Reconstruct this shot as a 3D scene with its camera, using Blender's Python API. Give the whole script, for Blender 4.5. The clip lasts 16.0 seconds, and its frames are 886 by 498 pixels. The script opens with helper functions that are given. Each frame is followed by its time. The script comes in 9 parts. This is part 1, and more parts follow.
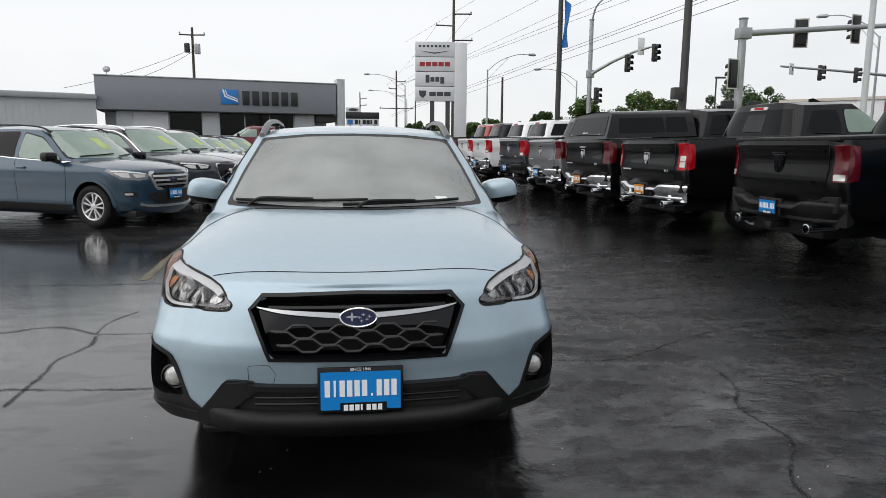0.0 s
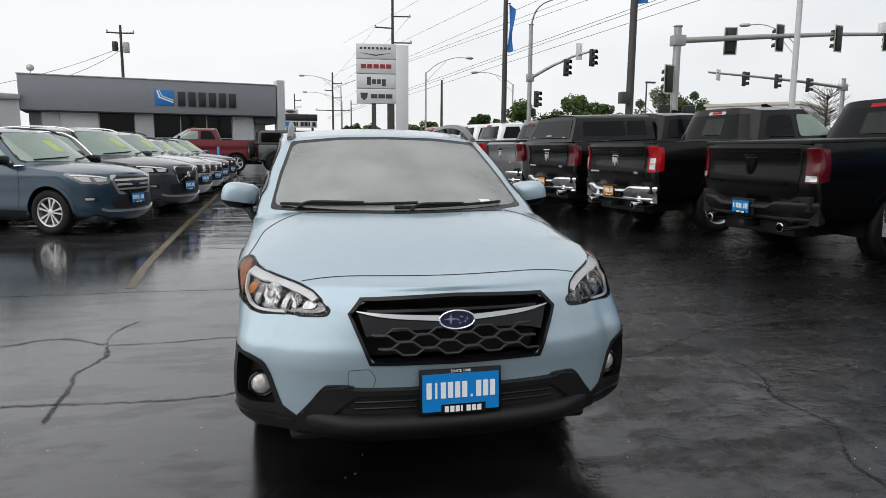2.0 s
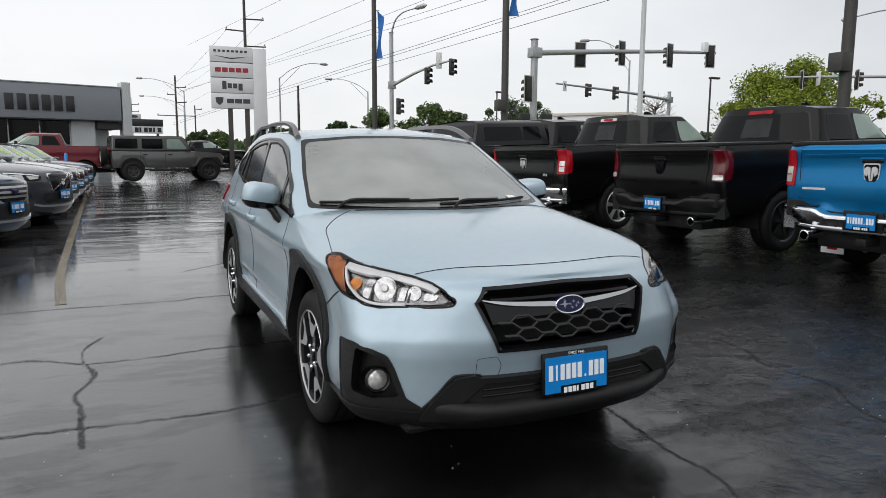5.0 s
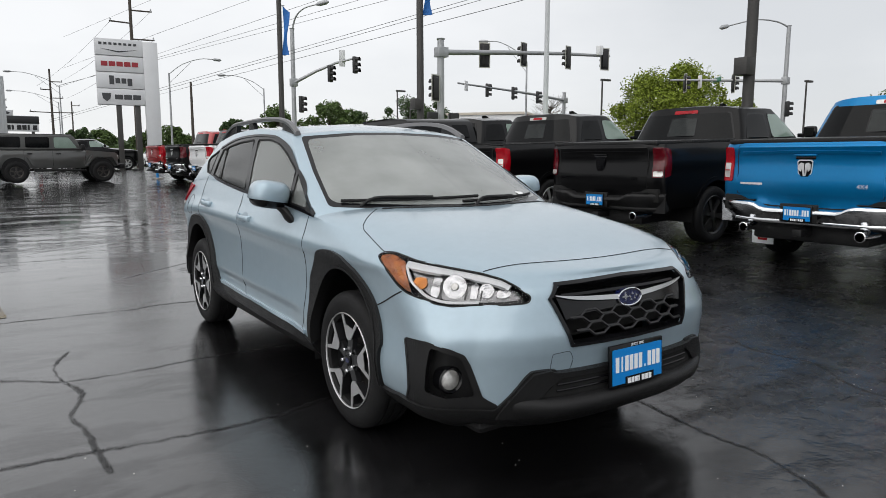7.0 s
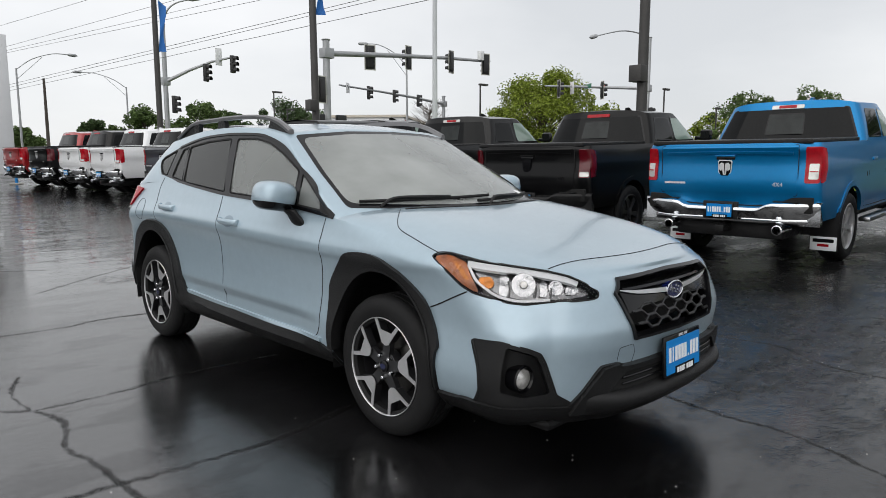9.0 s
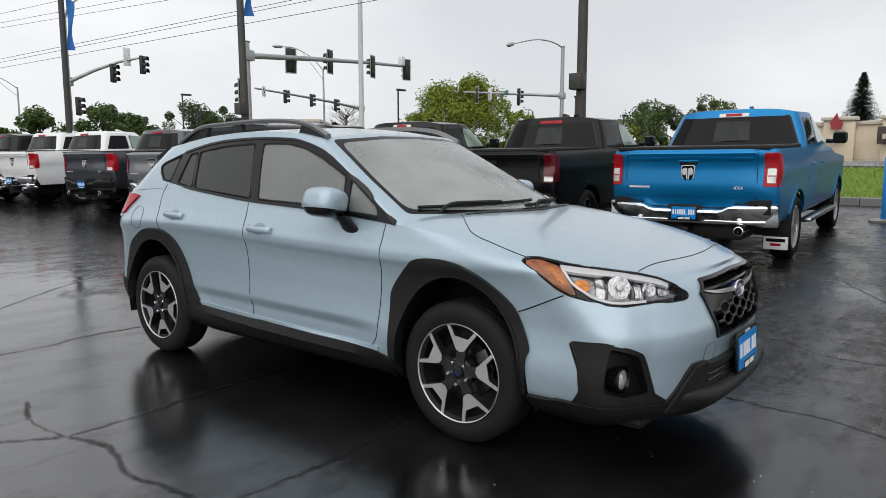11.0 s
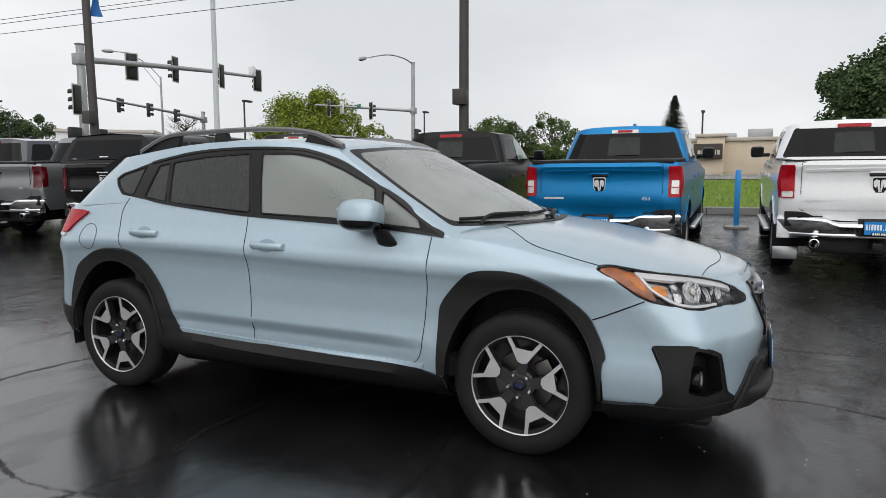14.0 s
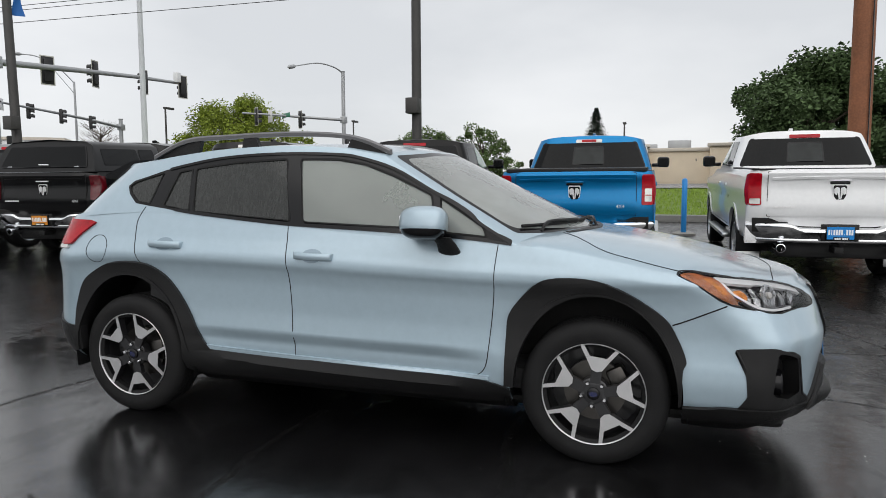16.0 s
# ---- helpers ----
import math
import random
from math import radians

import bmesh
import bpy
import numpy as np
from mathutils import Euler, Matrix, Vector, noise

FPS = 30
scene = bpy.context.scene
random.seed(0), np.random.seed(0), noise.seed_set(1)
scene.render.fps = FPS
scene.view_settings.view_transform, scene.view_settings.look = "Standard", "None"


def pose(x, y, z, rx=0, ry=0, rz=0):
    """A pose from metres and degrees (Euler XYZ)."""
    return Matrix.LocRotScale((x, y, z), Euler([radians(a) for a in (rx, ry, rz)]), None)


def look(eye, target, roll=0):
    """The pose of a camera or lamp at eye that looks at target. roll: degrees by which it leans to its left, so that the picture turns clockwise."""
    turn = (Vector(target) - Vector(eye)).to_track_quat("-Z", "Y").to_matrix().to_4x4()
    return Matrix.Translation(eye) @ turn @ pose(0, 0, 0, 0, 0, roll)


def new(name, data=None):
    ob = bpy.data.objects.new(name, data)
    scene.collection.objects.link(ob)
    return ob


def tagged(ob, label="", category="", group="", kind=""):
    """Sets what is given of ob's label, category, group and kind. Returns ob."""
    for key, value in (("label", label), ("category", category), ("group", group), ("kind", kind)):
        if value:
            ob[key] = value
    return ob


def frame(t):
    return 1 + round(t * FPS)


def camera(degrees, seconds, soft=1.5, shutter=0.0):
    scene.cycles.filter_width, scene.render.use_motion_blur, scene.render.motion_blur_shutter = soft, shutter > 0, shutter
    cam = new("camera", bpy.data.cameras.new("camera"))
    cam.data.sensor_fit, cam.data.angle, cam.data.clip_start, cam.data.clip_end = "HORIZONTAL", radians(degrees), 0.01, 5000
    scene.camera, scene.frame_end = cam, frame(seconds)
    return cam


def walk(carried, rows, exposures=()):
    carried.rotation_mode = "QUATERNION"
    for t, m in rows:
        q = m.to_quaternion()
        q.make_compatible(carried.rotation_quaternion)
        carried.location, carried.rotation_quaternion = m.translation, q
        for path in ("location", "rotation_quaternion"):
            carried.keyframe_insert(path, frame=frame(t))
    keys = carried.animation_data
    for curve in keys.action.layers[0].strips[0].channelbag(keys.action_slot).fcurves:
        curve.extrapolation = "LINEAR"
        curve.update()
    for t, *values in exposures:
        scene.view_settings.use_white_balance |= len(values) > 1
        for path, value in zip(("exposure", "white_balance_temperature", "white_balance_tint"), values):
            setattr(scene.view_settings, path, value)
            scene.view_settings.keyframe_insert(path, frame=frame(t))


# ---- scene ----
cam = camera(66.3, 16.0, soft=0.8)
PATH = [
    (0, (0.001, -3.741, 1.447), (0.25, -1.779, 1.146), 0.4),
    (0.5, (-0.167, -3.771, 1.448), (0.136, -1.817, 1.15), 0.4),
    (1, (-0.321, -3.783, 1.462), (0.029, -1.837, 1.164), 0.4),
    (1.5, (-0.473, -3.743, 1.462), (-0.085, -1.804, 1.164), 0.3),
    (2, (-0.66, -3.673, 1.45), (-0.22, -1.744, 1.157), 0.4),
    (2.5, (-0.833, -3.648, 1.456), (-0.329, -1.734, 1.171), 0.4),
    (3, (-1.024, -3.647, 1.436), (-0.452, -1.75, 1.163), 0.3),
    (5.5, (-1.908, -3.32, 1.38), (-0.977, -1.571, 1.11), 0.2),
    (6, (-2.078, -3.249, 1.376), (-1.074, -1.54, 1.107), 0.1),
    (6.5, (-2.212, -3.152, 1.382), (-1.155, -1.475, 1.113), 0.1),
    (7, (-2.34, -3.01, 1.37), (-1.222, -1.374, 1.099), 0.1),
    (7.5, (-2.474, -2.877, 1.38), (-1.268, -1.306, 1.107), 0.1),
    (8, (-2.622, -2.751, 1.365), (-1.34, -1.24, 1.096), 0.1),
    (8.5, (-2.783, -2.615, 1.347), (-1.436, -1.161, 1.083), 0.1),
    (9, (-2.916, -2.467, 1.347), (-1.516, -1.063, 1.085), 0.0),
    (11.5, (-3.521, -1.724, 1.349), (-1.906, -0.57, 1.108), 0.0),
    (12, (-3.6, -1.562, 1.335), (-1.938, -0.475, 1.101), -0.0),
    (12.5, (-3.69, -1.414, 1.343), (-1.972, -0.416, 1.115), -0.0),
    (13, (-3.778, -1.27, 1.339), (-2.019, -0.343, 1.12), -0.1),
    (13.5, (-3.85, -1.116, 1.331), (-2.059, -0.251, 1.121), -0.1),
    (14, (-3.889, -0.965, 1.335), (-2.075, -0.148, 1.127), -0.1),
    (14.5, (-3.892, -0.759, 1.322), (-2.058, 0.014, 1.119), -0.1),
    (15, (-3.929, -0.572, 1.334), (-2.075, 0.151, 1.13), -0.1),
    (15.5, (-3.99, -0.425, 1.33), (-2.117, 0.249, 1.137), -0.1),
    (16, (-4.051, -0.281, 1.32), (-2.154, 0.327, 1.14), -0.2),
]
walk(cam, [(t, look(eye, target, roll)) for t, eye, target, roll in PATH], [(0, 0.45), (16, 0.45)])

# ---- light: bright overcast sky, weak broad sun ----
world = bpy.data.worlds.new("overcast_sky")
scene.world = world
world.use_nodes = True
wn, wl = world.node_tree.nodes, world.node_tree.links
wn.clear()
SUN_ELEV, SUN_ROT = radians(52), radians(205)
w_out = wn.new("ShaderNodeOutputWorld")
w_bg = wn.new("ShaderNodeBackground")
w_bg.inputs["Strength"].default_value = 0.088
w_sky = wn.new("ShaderNodeTexSky")
w_sky.sky_type, w_sky.sun_disc = "NISHITA", False
w_sky.sun_elevation, w_sky.sun_rotation = SUN_ELEV, SUN_ROT
w_co = wn.new("ShaderNodeTexCoord")
w_map = wn.new("ShaderNodeMapping")
w_map.inputs["Scale"].default_value = (1.0, 1.0, 2.6)
w_noise = wn.new("ShaderNodeTexNoise")
w_noise.inputs["Scale"].default_value, w_noise.inputs["Detail"].default_value = 1.7, 6
w_noise.inputs["Roughness"].default_value = 0.5
w_ramp = wn.new("ShaderNodeValToRGB")
w_ramp.color_ramp.elements[0].position, w_ramp.color_ramp.elements[0].color = 0.30, (6.1, 6.25, 6.45, 1)
w_ramp.color_ramp.elements[1].position, w_ramp.color_ramp.elements[1].color = 0.68, (8.2, 8.25, 8.35, 1)
w_mix = wn.new("ShaderNodeMixRGB")
w_mix.inputs["Fac"].default_value = 0.93
wl.new(w_co.outputs["Generated"], w_map.inputs["Vector"])
wl.new(w_map.outputs["Vector"], w_noise.inputs["Vector"])
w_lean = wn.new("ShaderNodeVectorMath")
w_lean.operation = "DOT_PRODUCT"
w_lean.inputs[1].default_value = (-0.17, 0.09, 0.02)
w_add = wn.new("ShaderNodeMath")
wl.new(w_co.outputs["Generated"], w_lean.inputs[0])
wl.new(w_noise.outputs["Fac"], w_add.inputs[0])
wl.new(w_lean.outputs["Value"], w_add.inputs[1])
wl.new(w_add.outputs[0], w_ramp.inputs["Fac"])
wl.new(w_sky.outputs["Color"], w_mix.inputs["Color1"])
wl.new(w_ramp.outputs["Color"], w_mix.inputs["Color2"])
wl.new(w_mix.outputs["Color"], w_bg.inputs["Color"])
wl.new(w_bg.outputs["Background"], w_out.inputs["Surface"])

sun = new("sun", bpy.data.lights.new("sun", "SUN"))
sun.data.energy, sun.data.angle, sun.data.color = 1.3, radians(95), (1.0, 0.97, 0.93)
sun.matrix_world = look((-38, -16, 52), (0, 0, 0))


# ---- materials ----
def material(name, base, rough=0.5, metal=0.0, coat=0.0, vary=0.0, scale=6.0, bump=0.0, bump_scale=60.0, spec=0.5,
             rough_vary=0.0, alpha_tint=None, emit=None, emit_strength=0.0, random_tone=0.0):
    """A principled surface with tone and roughness variation at two scales and fine relief."""
    m = bpy.data.materials.new(name)
    m.use_nodes = True
    nt = m.node_tree
    b = nt.nodes["Principled BSDF"]
    b.inputs["Base Color"].default_value = (*base, 1)
    b.inputs["Roughness"].default_value = rough
    b.inputs["Metallic"].default_value = metal
    b.inputs["Coat Weight"].default_value = coat
    b.inputs["Coat Roughness"].default_value = 0.04
    b.inputs["Specular IOR Level"].default_value = spec
    if emit:
        b.inputs["Emission Color"].default_value = (*emit, 1)
        b.inputs["Emission Strength"].default_value = emit_strength
    co = nt.nodes.new("ShaderNodeTexCoord")
    if vary or rough_vary:
        big = nt.nodes.new("ShaderNodeTexNoise")
        big.inputs["Scale"].default_value, big.inputs["Detail"].default_value = scale, 5
        fine = nt.nodes.new("ShaderNodeTexNoise")
        fine.inputs["Scale"].default_value, fine.inputs["Detail"].default_value = scale * 14, 4
        add = nt.nodes.new("ShaderNodeMath")
        add.operation = "ADD"
        nt.links.new(co.outputs["Object"], big.inputs["Vector"])
        nt.links.new(co.outputs["Object"], fine.inputs["Vector"])
        nt.links.new(big.outputs["Fac"], add.inputs[0])
        nt.links.new(fine.outputs["Fac"], add.inputs[1])
        if vary:
            r = nt.nodes.new("ShaderNodeMapRange")
            r.inputs["From Min"].default_value, r.inputs["From Max"].default_value = 0.6, 1.4
            r.inputs["To Min"].default_value, r.inputs["To Max"].default_value = 1 - vary, 1 + vary
            hsv = nt.nodes.new("ShaderNodeHueSaturation")
            hsv.inputs["Color"].default_value = (*base, 1)
            nt.links.new(add.outputs[0], r.inputs["Value"])
            if random_tone:
                info = nt.nodes.new("ShaderNodeObjectInfo")
                r2 = nt.nodes.new("ShaderNodeMapRange")
                r2.inputs["To Min"].default_value, r2.inputs["To Max"].default_value = 1 - random_tone, 1 + random_tone
                mul = nt.nodes.new("ShaderNodeMath")
                mul.operation = "MULTIPLY"
                nt.links.new(info.outputs["Random"], r2.inputs["Value"])
                nt.links.new(r.outputs["Result"], mul.inputs[0])
                nt.links.new(r2.outputs["Result"], mul.inputs[1])
                nt.links.new(mul.outputs[0], hsv.inputs["Value"])
            else:
                nt.links.new(r.outputs["Result"], hsv.inputs["Value"])
            nt.links.new(hsv.outputs["Color"], b.inputs["Base Color"])
        if rough_vary:
            r = nt.nodes.new("ShaderNodeMapRange")
            r.inputs["From Min"].default_value, r.inputs["From Max"].default_value = 0.6, 1.4
            r.inputs["To Min"].default_value, r.inputs["To Max"].default_value = max(0.02, rough - rough_vary), min(1, rough + rough_vary)
            nt.links.new(add.outputs[0], r.inputs["Value"])
            nt.links.new(r.outputs["Result"], b.inputs["Roughness"])
    if bump:
        n = nt.nodes.new("ShaderNodeTexNoise")
        n.inputs["Scale"].default_value, n.inputs["Detail"].default_value = bump_scale, 4
        bp = nt.nodes.new("ShaderNodeBump")
        bp.inputs["Strength"].default_value, bp.inputs["Distance"].default_value = bump, 0.02
        nt.links.new(co.outputs["Object"], n.inputs["Vector"])
        nt.links.new(n.outputs["Fac"], bp.inputs["Height"])
        nt.links.new(bp.outputs["Normal"], b.inputs["Normal"])
    return m


def paint(name, base, flake=0.35, rough=0.34, coat=1.0, spec=0.5):
    """Wet car paint: flake base under clear coat, with fine rain droplets in the coat."""
    m = material(name, base, rough, flake, coat, vary=0.05, scale=1.6, spec=spec)
    nt = m.node_tree
    b = nt.nodes["Principled BSDF"]
    b.inputs["Coat Roughness"].default_value = 0.05
    co = nt.nodes.new("ShaderNodeTexCoord")
    v = nt.nodes.new("ShaderNodeTexVoronoi")
    v.inputs["Scale"].default_value = 150
    r = nt.nodes.new("ShaderNodeMapRange")
    r.inputs["From Min"].default_value, r.inputs["From Max"].default_value = 0.12, 0.32
    r.inputs["To Min"].default_value, r.inputs["To Max"].default_value = 1, 0
    n = nt.nodes.new("ShaderNodeTexNoise")
    n.inputs["Scale"].default_value = 5
    mul = nt.nodes.new("ShaderNodeMath")
    mul.operation = "MULTIPLY"
    bp = nt.nodes.new("ShaderNodeBump")
    bp.inputs["Strength"].default_value, bp.inputs["Distance"].default_value = 0.20, 0.002
    nt.links.new(co.outputs["Object"], v.inputs["Vector"])
    nt.links.new(co.outputs["Object"], n.inputs["Vector"])
    nt.links.new(v.outputs["Distance"], r.inputs["Value"])
    nt.links.new(r.outputs["Result"], mul.inputs[0])
    nt.links.new(n.outputs["Fac"], mul.inputs[1])
    nt.links.new(mul.outputs[0], bp.inputs["Height"])
    nt.links.new(bp.outputs["Normal"], b.inputs["Coat Normal"])
    return m


def glass(name, tint, ior=1.5, rough=0.02, haze=0.0, haze_tone=0.6, streak=0.04, swing=0.0):
    """Thin pane: tinted see-through with Fresnel reflection, and a film of rain that scatters light; its pale haze also
    paints in sky brightness.
    """
    m = bpy.data.materials.new(name)
    m.use_nodes = True
    nt = m.node_tree
    nt.nodes.remove(nt.nodes["Principled BSDF"])
    out = nt.nodes["Material Output"]
    tr = nt.nodes.new("ShaderNodeBsdfTransparent")
    tr.inputs["Color"].default_value = (*tint, 1)
    gl = nt.nodes.new("ShaderNodeBsdfGlossy")
    gl.inputs["Roughness"].default_value = rough
    fr = nt.nodes.new("ShaderNodeFresnel")
    fr.inputs["IOR"].default_value = ior
    mix = nt.nodes.new("ShaderNodeMixShader")
    nt.links.new(fr.outputs["Fac"], mix.inputs["Fac"])
    co = nt.nodes.new("ShaderNodeTexCoord")
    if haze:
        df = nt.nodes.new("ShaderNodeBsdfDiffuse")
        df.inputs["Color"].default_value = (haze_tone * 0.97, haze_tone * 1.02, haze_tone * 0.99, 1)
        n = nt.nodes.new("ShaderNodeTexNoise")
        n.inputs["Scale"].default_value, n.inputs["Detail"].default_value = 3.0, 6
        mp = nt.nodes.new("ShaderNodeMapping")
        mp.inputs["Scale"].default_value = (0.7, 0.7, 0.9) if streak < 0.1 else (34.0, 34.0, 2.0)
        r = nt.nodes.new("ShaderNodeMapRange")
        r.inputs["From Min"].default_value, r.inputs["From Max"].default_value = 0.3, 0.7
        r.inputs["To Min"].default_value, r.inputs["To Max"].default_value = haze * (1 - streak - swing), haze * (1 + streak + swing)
        m2 = nt.nodes.new("ShaderNodeMixShader")
        nt.links.new(co.outputs["Object"], mp.inputs["Vector"])
        nt.links.new(mp.outputs["Vector"], n.inputs["Vector"])
        nt.links.new(n.outputs["Fac"], r.inputs["Value"])
        nt.links.new(r.outputs["Result"], m2.inputs["Fac"])
        nt.links.new(tr.outputs[0], m2.inputs[1])
        nt.links.new(df.outputs[0], m2.inputs[2])
        nt.links.new(m2.outputs[0], mix.inputs[1])
    else:
        nt.links.new(tr.outputs[0], mix.inputs[1])
    v = nt.nodes.new("ShaderNodeTexVoronoi")
    v.inputs["Scale"].default_value = 140
    bp = nt.nodes.new("ShaderNodeBump")
    bp.inputs["Strength"].default_value, bp.inputs["Distance"].default_value = 0.06, 0.002
    nt.links.new(co.outputs["Object"], v.inputs["Vector"])
    nt.links.new(v.outputs["Distance"], bp.inputs["Height"])
    nt.links.new(bp.outputs["Normal"], gl.inputs["Normal"])
    nt.links.new(gl.outputs[0], mix.inputs[2])
    nt.links.new(mix.outputs[0], out.inputs["Surface"])
    return m


PAINT_KHAKI = paint("cool_grey_blue_paint", (0.330, 0.426, 0.493), 0.36, 0.36)
PAINT_KHAKI.node_tree.nodes["Principled BSDF"].inputs["Coat Roughness"].default_value = 0.11
PAINT_BLACK = paint("black_paint", (0.0025, 0.0025, 0.003), 0.0, 0.3, 0.42, 0.12)
PAINT_SATIN = paint("dull_black_paint", (0.003, 0.003, 0.0034), 0.0, 0.32, 0.30, 0.08)
PAINT_BLUE = paint("bright_blue_paint", (0.0, 0.165, 0.40), 0.60, 0.36, 0.35, 0.3)
PAINT_WHITE = paint("white_paint", (0.72, 0.73, 0.74), 0.0, 0.4)
PAINT_GREY = paint("silver_grey_paint", (0.22, 0.23, 0.24), 0.55)
PAINT_RED = paint("red_paint", (0.30, 0.012, 0.014), 0.2)
PAINT_MAROON = paint("dark_red_paint", (0.13, 0.007, 0.014), 0.1, 0.34, 0.45, 0.3)
PAINT_NAVY = paint("steel_blue_paint", (0.012, 0.042, 0.075), 0.5)
PAINT_SLATE = paint("slate_paint", (0.035, 0.040, 0.052), 0.4)
PAINT_SILVER = paint("silver_paint", (0.46, 0.47, 0.48), 0.3)
PAINT_GRANITE = paint("granite_paint", (0.070, 0.071, 0.068), 0.3)
PLASTIC = material("black_textured_plastic", (0.010, 0.010, 0.0105), 0.42, vary=0.25, scale=8, rough_vary=0.12, bump=0.25, bump_scale=700, spec=0.26)
GLOSS_BLACK = material("gloss_black_plastic", (0.005, 0.005, 0.006), 0.16, vary=0.1, spec=0.3)
RUBBER = material("rubber", (0.011, 0.011, 0.0115), 0.60, vary=0.3, scale=10, bump=0.25, bump_scale=300, spec=0.18)
BADGE_SILVER = material("silver_badge", (0.72, 0.72, 0.73), 0.38, 0.5, vary=0.15, scale=30)
GAP = material("panel_gap", (0.004, 0.004, 0.004), 0.9)
CHROME = material("chrome", (0.75, 0.76, 0.78), 0.07, 1.0, vary=0.04)
SATIN_METAL = material("satin_metal", (0.52, 0.53, 0.54), 0.28, 1.0, vary=0.05)
ALLOY = material("machined_alloy", (0.58, 0.58, 0.59), 0.34, 0.75, vary=0.08, scale=20)
DARK_ALLOY = material("dark_alloy", (0.020, 0.020, 0.022), 0.35, 0.3, coat=0.3)
BRAKE_STEEL = material("brake_steel", (0.09, 0.085, 0.08), 0.4, 1.0, vary=0.2, scale=20)
# haze tone: rain film plus sky light off and through the pane, as colour
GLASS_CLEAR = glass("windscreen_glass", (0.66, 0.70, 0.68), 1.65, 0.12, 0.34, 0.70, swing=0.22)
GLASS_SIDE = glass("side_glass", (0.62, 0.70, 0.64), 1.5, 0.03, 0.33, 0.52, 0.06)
GLASS_TINT = glass("tinted_glass", (0.08, 0.085, 0.085), 1.45, 0.03, 0.10, 0.34, 0.32)
GLASS_DARK = material("dark_window_glass", (0.004, 0.0045, 0.005), 0.05, vary=0.2, spec=0.16)
GLASS_SLIDER = material("clear_slider_glass", (0.022, 0.025, 0.025), 0.05, vary=0.5, scale=5, spec=0.2)
GLASS_GREEN = material("pale_green_glass", (0.20, 0.27, 0.23), 0.08, vary=0.18, scale=3, spec=0.8)
LENS = glass("lamp_lens", (0.97, 0.97, 0.97), 1.25, 0.02)
REFLECTOR = material("lamp_reflector", (0.46, 0.46, 0.47), 0.10, 1.0, vary=0.5, scale=30, bump=0.55, bump_scale=26)
LAMP_WHITE = material("lamp_white", (0.62, 0.63, 0.65), 0.25, coat=0.5, vary=0.1, scale=30)
BOWL_DARK = material("smoked_lamp_bowl", (0.20, 0.20, 0.205), 0.16, 0.9, vary=0.5, scale=26, bump=0.5, bump_scale=26)
AMBER = material("amber_lens", (0.30, 0.085, 0.020), 0.12, coat=0.5, vary=0.9, scale=26, bump=0.6, bump_scale=60)
RED_LENS = material("red_lens", (0.33, 0.003, 0.010), 0.18, coat=0.06, vary=0.45, scale=16, spec=0.3)
DARK_RED_LENS = material("smoked_red_lens", (0.085, 0.003, 0.007), 0.14, coat=0.1, vary=0.2, scale=14)
CLEAR_LENS = material("clear_lens", (0.55, 0.54, 0.52), 0.12, 0.4, coat=0.6, vary=0.2, scale=30)
PLATE_BLUE = material("plate_blue", (0.0, 0.20, 0.58), 0.32, vary=0.04)
PLATE_ORANGE = material("plate_orange", (0.58, 0.22, 0.02), 0.35, vary=0.08)
WHITE_INK = material("white_ink", (0.80, 0.82, 0.84), 0.4)
BADGE_BLUE = material("badge_blue", (0.004, 0.008, 0.055), 0.15, coat=0.6)
CABIN = material("cabin_fabric", (0.030, 0.030, 0.032), 0.8, vary=0.2, scale=12, bump=0.3, bump_scale=200)
PAPER = material("paper", (0.75, 0.76, 0.76), 0.7, vary=0.05)


# ---- mesh tools ----
def finish(bm, smooth=35):
    bmesh.ops.remove_doubles(bm, verts=bm.verts, dist=1e-5)
    bmesh.ops.recalc_face_normals(bm, faces=bm.faces)
    lim = radians(smooth)
    for f in bm.faces:
        f.smooth = smooth > 0
    for e in bm.edges:
        e.smooth = not (len(e.link_faces) == 2 and e.calc_face_angle(0) > lim)


def part(name, bm, mat, parent=None, label="", smooth=35, clean=True):
    if clean:
        finish(bm, smooth)
    me = bpy.data.meshes.new(name)
    bm.to_mesh(me)
    bm.free()
    me.materials.append(mat)
    ob = new(name, me)
    if parent:
        ob.parent = parent
    if label:
        ob["label"] = label
    return ob


def thing(name, label, category, group="", m=None):
    ob = new(name)
    ob.empty_display_size = 0.3
    if m:
        ob.matrix_basis = m
    return tagged(ob, label, category, group)


def box(bm, x0, x1, y0, y1, z0, z1, bevel=0.0, seg=2, m=None):
    r = bmesh.ops.create_cube(bm, size=1.0)
    vs = r["verts"]
    for v in vs:
        v.co = Vector((x0 + (v.co.x + 0.5) * (x1 - x0), y0 + (v.co.y + 0.5) * (y1 - y0), z0 + (v.co.z + 0.5) * (z1 - z0)))
    if bevel:
        es = list({e for v in vs for e in v.link_edges})
        r = bmesh.ops.bevel(bm, geom=es, offset=bevel, segments=seg, affect="EDGES", profile=0.5)
        vs = list({v for f in r["faces"] for v in f.verts} | {v for v in vs if v.is_valid})
    if m:
        bmesh.ops.transform(bm, matrix=m, verts=vs)
    return bm


def boxes(*args, bevel=0.0, m=None):
    bm = bmesh.new()
    for a in args:
        box(bm, *a, bevel=bevel, m=m)
    return bm


